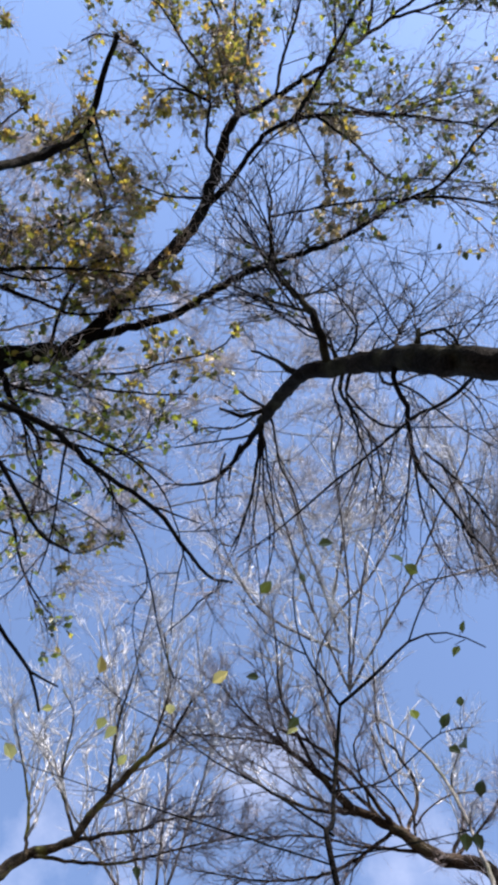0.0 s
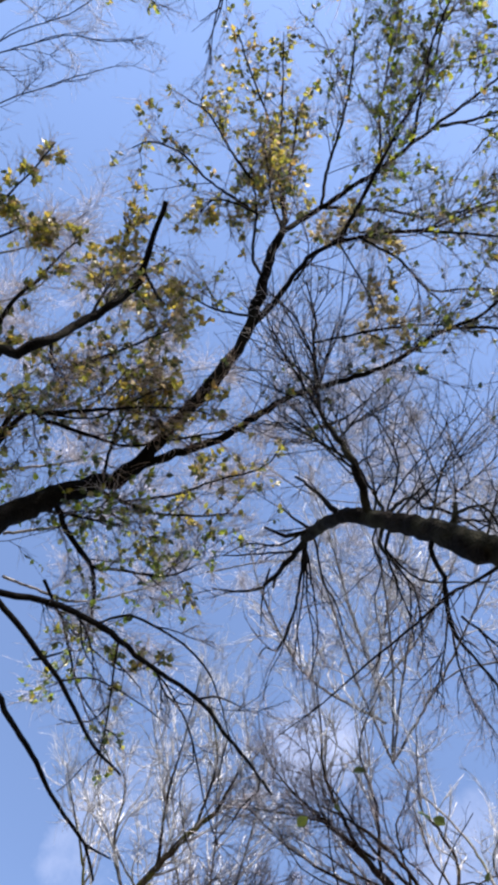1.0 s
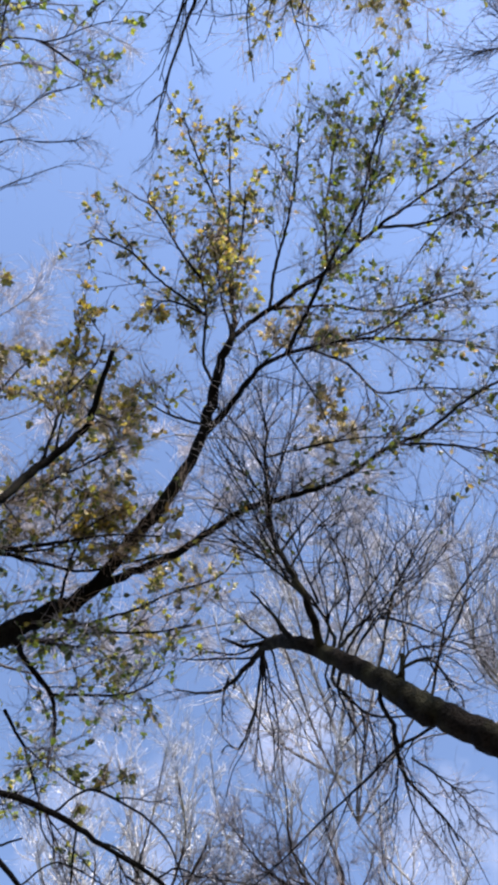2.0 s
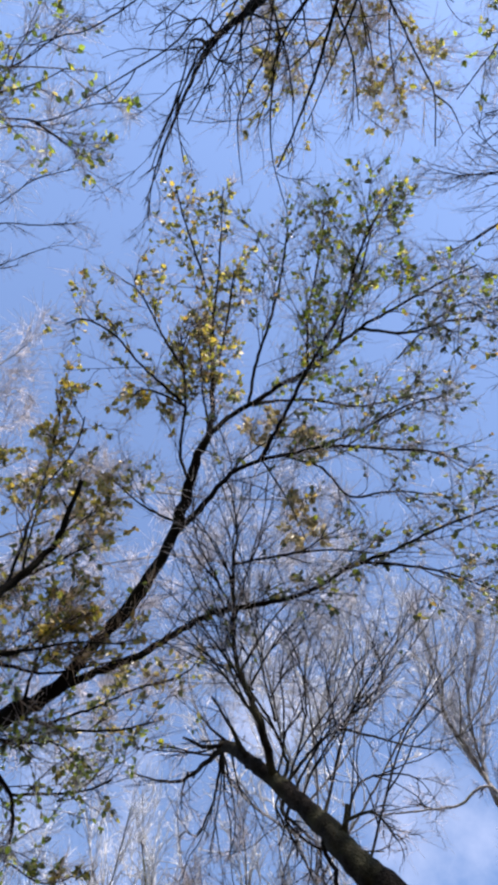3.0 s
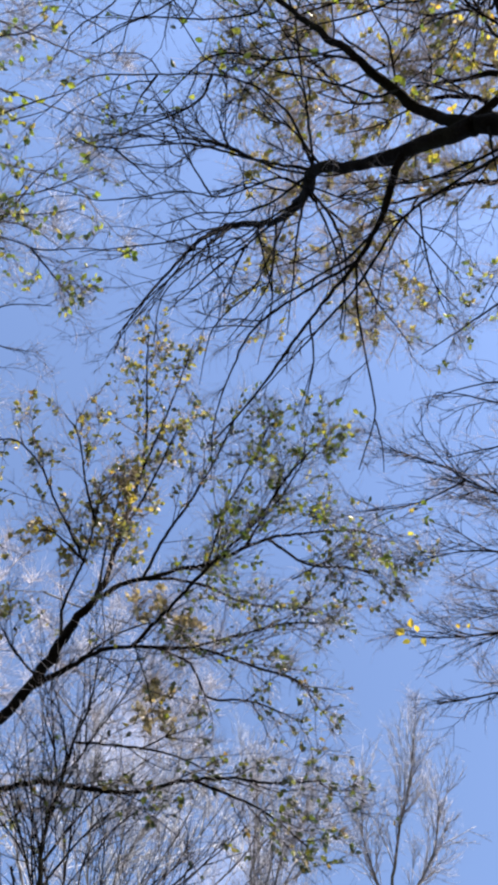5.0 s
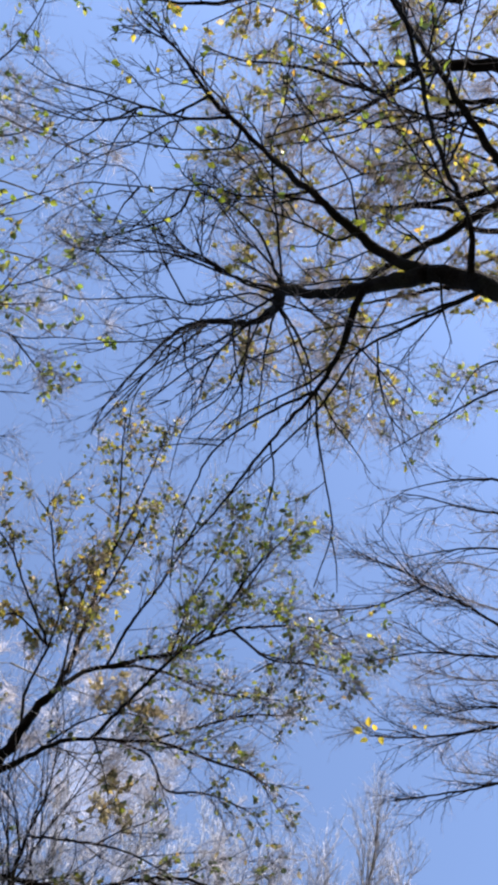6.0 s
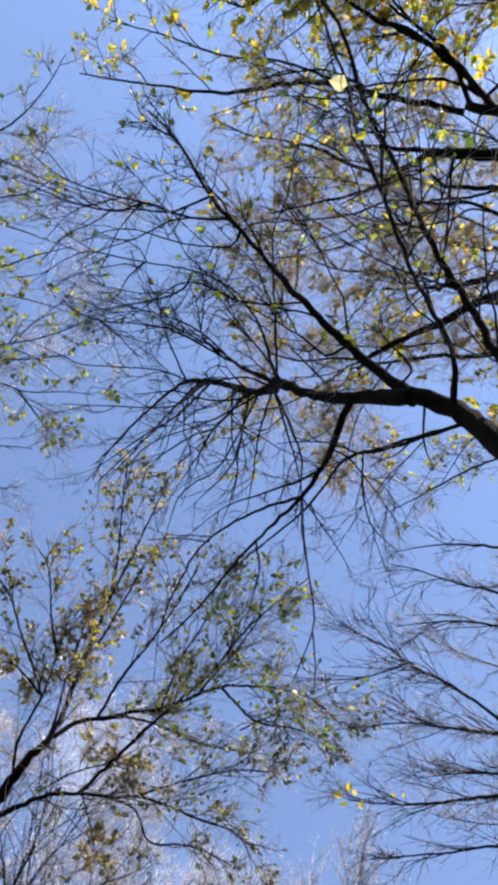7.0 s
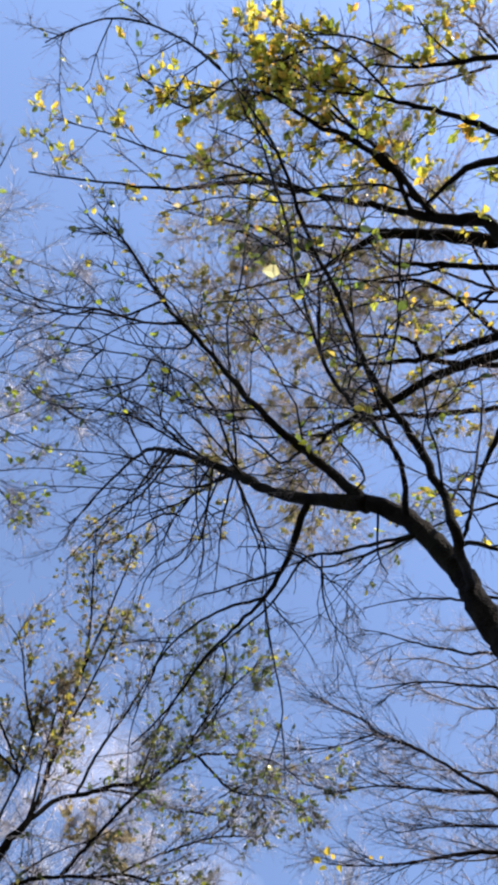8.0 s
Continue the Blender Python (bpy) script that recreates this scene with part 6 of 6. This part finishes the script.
grow("B", "limb", BAREUP, 6, [(-0.74, 0.14, 6.65, 0.011), (-0.80, 0.15, 6.90, 0.011), (-1.00, 0.21, 7.33, 0.009), (-1.29, 0.32, 7.75, 0.007), (-1.63, 0.56, 8.18, 0.006), (-1.99, 0.73, 8.60, 0.004)])
grow("B", "limb", BAREUP, 5, [(-0.79, 0.15, 6.55, 0.009), (-0.85, 0.14, 6.85, 0.009), (-1.04, 0.19, 7.29, 0.008), (-1.33, 0.32, 7.72, 0.006), (-1.68, 0.54, 8.16, 0.005), (-1.94, 0.70, 8.60, 0.004)])
grow("B", "limb", BAREUP, 6, [(-0.60, 0.26, 7.50, 0.013), (-0.50, 0.42, 7.93, 0.010), (-0.40, 0.64, 8.37, 0.008), (-0.29, 0.83, 8.80, 0.005)])
grow("B", "limb", BAREUP, 6, [(-0.61, 0.10, 6.90, 0.010), (-0.67, 0.13, 7.30, 0.010), (-0.68, 0.26, 7.73, 0.008), (-0.67, 0.41, 8.17, 0.006), (-0.93, 0.57, 8.60, 0.004)])
grow("D", "limb", BARED, 10, [(-1.79, -5.34, 9.40, 0.030), (-1.40, -4.85, 9.53, 0.025), (-1.07, -4.60, 9.65, 0.021), (-0.75, -4.46, 9.78, 0.017), (-0.42, -4.38, 9.90, 0.012)])
grow("D", "limb", BARED, 10, [(-1.72, -5.31, 9.40, 0.026), (-1.51, -5.16, 9.54, 0.022), (-1.15, -4.89, 9.68, 0.018), (-0.89, -4.62, 9.82, 0.015), (-0.62, -4.27, 9.96, 0.011), (-0.42, -4.05, 10.10, 0.007)])
grow("D", "limb", BARED, 9, [(-1.47, -5.26, 9.50, 0.020), (-1.15, -5.20, 9.60, 0.017), (-0.90, -5.16, 9.70, 0.013), (-0.50, -4.98, 9.80, 0.009), (-0.02, -4.75, 9.90, 0.006)])
grow("D", "limb", BARED, 7, [(-1.54, -5.20, 9.50, 0.018), (-1.42, -4.90, 9.70, 0.015), (-1.35, -4.59, 9.90, 0.012), (-1.47, -4.48, 10.10, 0.009), (-1.56, -4.21, 10.30, 0.006)])
grow("D", "limb", BARED, 9, [(-1.09, -4.94, 9.70, 0.018), (-0.52, -4.58, 9.88, 0.015), (-0.34, -4.24, 10.05, 0.012), (-0.28, -3.89, 10.22, 0.009), (-0.21, -3.53, 10.40, 0.006)])
grow("D", "limb", BARED, 8, [(-1.92, -5.41, 9.40, 0.016), (-1.75, -5.12, 9.60, 0.013), (-1.44, -4.93, 9.80, 0.011), (-1.25, -4.72, 10.00, 0.009), (-1.20, -4.39, 10.20, 0.006)])
grow("D", "limb", WHITE, 4, [(-2.04, -5.48, 9.40, 0.016), (-2.00, -5.19, 9.60, 0.014), (-1.79, -4.96, 9.80, 0.012), (-1.68, -4.71, 10.00, 0.010), (-1.59, -4.53, 10.20, 0.008)])
grow("D", "limb", WHITE, 4, [(-2.01, -5.31, 9.40, 0.014), (-2.21, -5.18, 9.57, 0.011), (-2.51, -5.11, 9.73, 0.009), (-2.90, -5.16, 9.90, 0.006)])
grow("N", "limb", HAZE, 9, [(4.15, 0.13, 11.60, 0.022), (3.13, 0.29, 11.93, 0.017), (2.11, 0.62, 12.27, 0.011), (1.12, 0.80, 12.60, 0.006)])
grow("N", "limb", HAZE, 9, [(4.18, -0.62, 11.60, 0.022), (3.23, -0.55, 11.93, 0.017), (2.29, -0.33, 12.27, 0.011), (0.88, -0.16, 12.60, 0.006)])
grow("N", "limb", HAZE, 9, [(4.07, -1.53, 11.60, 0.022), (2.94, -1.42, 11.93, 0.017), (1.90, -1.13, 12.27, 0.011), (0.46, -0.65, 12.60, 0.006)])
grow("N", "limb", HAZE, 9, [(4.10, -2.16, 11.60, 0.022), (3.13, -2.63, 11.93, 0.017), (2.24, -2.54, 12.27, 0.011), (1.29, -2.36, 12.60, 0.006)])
# limbs of an added far tree, there for its pale haze
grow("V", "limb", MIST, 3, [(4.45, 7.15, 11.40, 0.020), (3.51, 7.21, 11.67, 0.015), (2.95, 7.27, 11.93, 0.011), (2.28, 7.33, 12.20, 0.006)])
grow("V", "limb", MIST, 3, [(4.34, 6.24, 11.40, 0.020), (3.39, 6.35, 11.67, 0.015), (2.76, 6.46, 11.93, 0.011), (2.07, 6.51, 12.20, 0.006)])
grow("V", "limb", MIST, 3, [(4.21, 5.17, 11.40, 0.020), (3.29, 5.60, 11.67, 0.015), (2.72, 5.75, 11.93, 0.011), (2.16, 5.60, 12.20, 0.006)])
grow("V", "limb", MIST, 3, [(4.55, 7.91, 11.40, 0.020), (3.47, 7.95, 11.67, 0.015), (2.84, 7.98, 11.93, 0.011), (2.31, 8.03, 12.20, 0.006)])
grow("N", "limb", NONE, 0, [(7.60, 0.90, 6.00, 0.060), (6.00, 0.60, 9.00, 0.045), (4.60, 0.30, 11.20, 0.030)])
grow("V", "trunk", NONE, 0, [(7.60, 6.40, -0.10, 0.110), (7.20, 6.30, 5.00, 0.085), (5.60, 5.90, 9.80, 0.045), (4.60, 5.70, 11.40, 0.025)])
hang("S", LEAF_S, [(0.02, -0.80, 4.47, -0.05, -0.77, 4.50, 0.062), (-0.27, -0.59, 4.70, -0.32, -0.60, 4.70, 0.060), (-0.21, -0.70, 4.61, -0.23, -0.71, 4.60, 0.040), (-0.75, -0.70, 4.32, -0.63, -0.56, 4.30, 0.060), (-0.78, -0.67, 4.35, -0.71, -0.62, 4.35, 0.060), (-0.89, -0.88, 4.30, -0.90, -0.86, 4.30, 0.045), (-0.91, -0.89, 4.30, -0.89, -0.92, 4.30, 0.045), (-0.77, -1.28, 4.19, -0.70, -1.20, 4.20, 0.050), (-0.80, -1.26, 4.20, -0.81, -1.24, 4.20, 0.065)])
hang("S", LEAF_S, [(-0.89, -1.24, 4.20, -0.90, -1.29, 4.20, 0.060), (-0.84, -1.26, 4.20, -0.84, -1.32, 4.20, 0.050), (-0.89, -1.24, 4.20, -0.88, -1.14, 4.20, 0.040), (-0.85, -1.49, 3.90, -0.95, -1.48, 4.10, 0.060), (-0.85, -1.49, 3.90, -0.84, -1.50, 3.90, 0.060), (-0.85, -1.49, 3.90, -0.87, -1.50, 3.90, 0.055), (-0.34, -1.09, 4.26, -0.22, -1.25, 4.30, 0.060), (0.40, -1.52, 4.07, 0.44, -1.73, 4.00, 0.050), (-0.14, -0.95, 4.40, -0.05, -1.12, 4.40, 0.050)])
hang("S", LEAF_P, [(0.66, -1.13, 4.40, 0.65, -1.11, 4.40, 0.070), (0.30, -1.26, 4.19, 0.15, -1.10, 4.30, 0.070), (0.52, -1.20, 4.31, 0.56, -1.30, 4.30, 0.060), (0.35, -1.25, 4.21, 0.32, -1.19, 4.20, 0.050), (0.96, -1.41, 4.20, 0.98, -1.40, 4.20, 0.070), (0.54, -1.19, 4.33, 0.61, -1.26, 4.30, 0.050), (0.66, -1.13, 4.40, 0.83, -1.22, 4.30, 0.040), (0.59, -1.50, 4.14, 0.54, -1.42, 4.20, 0.050), (-0.35, -1.10, 4.25, -0.22, -1.30, 4.30, 0.050)])
hang("F", LEAF_F, [(-3.07, 3.20, 9.10, -2.97, 3.22, 9.05, 0.103), (-3.07, 3.20, 9.10, -3.03, 3.29, 9.10, 0.095), (-3.16, 3.23, 9.09, -3.17, 3.23, 9.10, 0.086), (-3.07, 3.20, 9.10, -3.07, 3.16, 9.10, 0.078), (-3.12, 3.22, 9.10, -3.10, 3.27, 9.10, 0.078), (-3.52, 3.38, 9.07, -3.45, 3.49, 9.00, 0.052), (-3.62, 3.44, 9.06, -3.54, 3.52, 9.00, 0.052)])
hang("E", LEAF_H, [(-1.53, 5.26, 7.30, -1.30, 5.32, 7.20, 0.050), (-1.12, 8.40, 7.25, -1.12, 8.39, 7.20, 0.050)])
grow("H", "limb", LEAFH2, 6, [(-1.09, 9.66, 9.15, 0.034), (-0.72, 9.55, 9.27, 0.026), (-0.30, 9.43, 9.38, 0.018), (0.13, 9.28, 9.50, 0.010)])
grow("H", "limb", LEAFM, 10, [(-1.27, 11.23, 8.40, 0.016), (-1.08, 11.43, 8.67, 0.013), (-0.91, 11.62, 8.93, 0.009), (-0.74, 11.80, 9.20, 0.006)])
grow("H", "limb", LEAFM, 6, [(-1.12, 11.24, 8.40, 0.012), (-0.97, 11.51, 8.80, 0.009), (-0.99, 11.93, 9.20, 0.006)])
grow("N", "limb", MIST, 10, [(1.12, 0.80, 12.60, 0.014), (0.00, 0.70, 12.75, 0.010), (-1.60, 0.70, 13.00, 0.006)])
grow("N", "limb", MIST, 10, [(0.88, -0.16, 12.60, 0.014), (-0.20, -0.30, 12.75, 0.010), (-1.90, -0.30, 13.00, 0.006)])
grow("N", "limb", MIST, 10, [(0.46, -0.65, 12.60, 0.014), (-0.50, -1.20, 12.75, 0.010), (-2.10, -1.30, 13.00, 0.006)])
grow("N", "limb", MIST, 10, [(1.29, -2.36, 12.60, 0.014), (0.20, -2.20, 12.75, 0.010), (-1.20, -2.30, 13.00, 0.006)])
grow("A", "limb", LEAFY, 9, [(2.10, -0.65, 7.40, 0.016), (1.97, -1.03, 7.45, 0.013), (1.91, -1.43, 7.50, 0.011), (1.86, -1.73, 7.55, 0.009), (1.69, -2.08, 7.60, 0.006)])
grow("A", "limb", LEAFS, 8, [(1.99, -1.04, 7.50, 0.010), (1.77, -1.29, 7.53, 0.008), (1.45, -1.54, 7.57, 0.007), (1.12, -1.44, 7.60, 0.005)])
grow("A", "limb", LEAFB, 9, [(1.27, 1.80, 7.35, 0.014), (1.40, 1.65, 8.60, 0.012), (1.45, 1.40, 9.50, 0.009), (1.55, 1.00, 10.10, 0.006)])
grow("A", "limb", LEAFB, 6, [(1.40, 1.65, 8.60, 0.011), (1.75, 1.75, 9.30, 0.009), (1.95, 1.55, 9.80, 0.006)])
grow("A", "limb", LEAFO, 9, [(2.02, 0.78, 7.40, 0.012), (1.70, 0.72, 7.60, 0.010), (1.45, 0.82, 7.80, 0.008), (1.15, 0.95, 8.00, 0.006)])
grow("A", "limb", LEAFB, 9, [(0.02, 1.91, 9.00, 0.012), (-0.24, 2.21, 9.10, 0.010), (-0.53, 2.39, 9.20, 0.008), (-0.80, 2.39, 9.30, 0.006)])
grow("A", "limb", LEAFB, 7, [(-0.41, 2.25, 8.80, 0.010), (-0.67, 1.84, 8.90, 0.007), (-0.89, 1.38, 9.00, 0.005)])
grow("A", "limb", LEAFG, 7, [(-1.76, 3.21, 9.55, 0.010), (-2.14, 3.62, 9.60, 0.008), (-2.46, 3.81, 9.65, 0.007), (-2.74, 3.69, 9.70, 0.005)])
grow("B", "limb", NONE, 0, [(-0.17, -0.34, 8.05, 0.024), (0.05, -0.41, 8.10, 0.018), (0.25, -0.35, 8.15, 0.012)])
grow("B", "limb", DROOP, 3, [(-0.22, -0.36, 8.05, 0.016), (-0.01, -0.26, 8.18, 0.011), (0.13, -0.18, 8.30, 0.006)])
grow("B", "limb", DROOP, 3, [(-0.14, -0.34, 8.05, 0.012), (0.11, -0.53, 8.17, 0.010), (0.39, -0.55, 8.28, 0.007), (0.66, -0.72, 8.40, 0.005)])
grow("W", "limb", WHITE, 10, [(-1.44, -4.44, 11.00, 0.020), (-1.40, -3.15, 11.12, 0.016), (-1.26, -2.02, 11.23, 0.013), (-1.13, -1.22, 11.30, 0.011), (-1.24, -0.77, 11.60, 0.007)])
grow("W", "limb", WHITE, 10, [(-1.44, -4.44, 11.00, 0.020), (-1.55, -3.17, 11.12, 0.016), (-1.74, -2.06, 11.23, 0.013), (-1.91, -1.27, 11.30, 0.011), (-2.02, -0.65, 11.60, 0.007)])
grow("W", "limb", WHITE, 10, [(-1.44, -4.44, 11.00, 0.020), (-2.11, -3.12, 11.12, 0.016), (-2.59, -1.96, 11.23, 0.013), (-2.91, -1.14, 11.30, 0.011), (-2.88, -0.53, 11.60, 0.007)])
grow("W", "limb", WHITE, 10, [(-1.44, -4.44, 11.00, 0.020), (-0.93, -3.34, 11.12, 0.016), (-0.59, -2.37, 11.23, 0.013), (-0.37, -1.68, 11.30, 0.011), (-0.43, -1.32, 11.60, 0.007)])
grow("M", "limb", TANM, 12, [(-2.88, 9.74, 10.60, 0.022), (-2.27, 9.56, 10.72, 0.019), (-1.56, 9.55, 10.84, 0.016), (-0.72, 9.48, 10.96, 0.012), (0.09, 9.29, 11.08, 0.009), (0.51, 9.06, 11.20, 0.006)])
grow("M", "limb", TANM, 11, [(-3.23, 9.04, 10.60, 0.020), (-2.83, 8.71, 10.72, 0.017), (-2.33, 8.26, 10.84, 0.014), (-1.63, 7.84, 10.96, 0.012), (-0.86, 7.53, 11.08, 0.009), (-0.31, 7.36, 11.20, 0.006)])
grow("H", "limb", TANM, 9, [(-1.26, 11.45, 9.20, 0.018), (-1.02, 11.30, 9.35, 0.015), (-0.62, 11.07, 9.50, 0.012), (0.04, 10.95, 9.65, 0.009), (0.51, 10.62, 9.80, 0.006)])
grow("H", "limb", TANM, 6, [(-1.98, 10.15, 9.40, 0.016), (-1.62, 10.08, 9.53, 0.013), (-1.27, 10.08, 9.67, 0.009), (-0.83, 9.98, 9.80, 0.006)])
grow("M", "limb", TANM, 7, [(-1.57, 9.56, 10.90, 0.012), (-1.36, 9.12, 11.05, 0.009), (-1.11, 8.72, 11.20, 0.006)])
grow("W2", "limb", NONE, 0, [(-4.20, -3.00, 10.00, 0.033), (-4.18, -3.58, 12.20, 0.034), (-3.94, -3.26, 12.40, 0.030), (-3.75, -3.03, 12.60, 0.026)])
grow("W2", "limb", UPRIGHT, 6, [(-3.75, -3.03, 12.60, 0.022), (-3.49, -2.70, 12.78, 0.019), (-3.47, -2.27, 12.96, 0.016), (-3.29, -1.85, 13.14, 0.013), (-3.13, -1.44, 13.32, 0.010), (-3.06, -1.28, 13.50, 0.007)])
grow("W2", "limb", UPRIGHT, 3, [(-3.51, -2.72, 12.75, 0.013), (-3.20, -2.60, 12.88, 0.009), (-3.03, -2.63, 13.00, 0.006)])
grow("W2", "limb", UPRIGHT, 5, [(-3.47, -2.30, 12.95, 0.013), (-3.70, -1.99, 13.17, 0.011), (-3.83, -1.54, 13.38, 0.008), (-3.98, -1.39, 13.60, 0.006)])
grow("W2", "limb", WHITE, 3, [(-3.75, -3.03, 12.60, 0.020), (-3.77, -2.63, 12.80, 0.016), (-3.74, -2.35, 13.00, 0.012), (-3.63, -2.16, 13.20, 0.008)])
grow("W2", "limb", UPRIGHT, 6, [(-3.76, -2.99, 12.60, 0.017), (-4.05, -2.71, 12.83, 0.014), (-4.36, -2.46, 13.07, 0.010), (-4.53, -2.12, 13.30, 0.007)])
grow("W2", "limb", UPRIGHT, 4, [(-4.06, -2.64, 12.80, 0.011), (-4.24, -1.83, 13.10, 0.009), (-4.38, -1.68, 13.40, 0.006)])
grow("W2", "limb", UPRIGHT, 4, [(-4.06, -3.44, 12.40, 0.013), (-4.16, -3.11, 12.57, 0.011), (-4.16, -2.92, 12.73, 0.008), (-4.43, -2.76, 12.90, 0.006)])
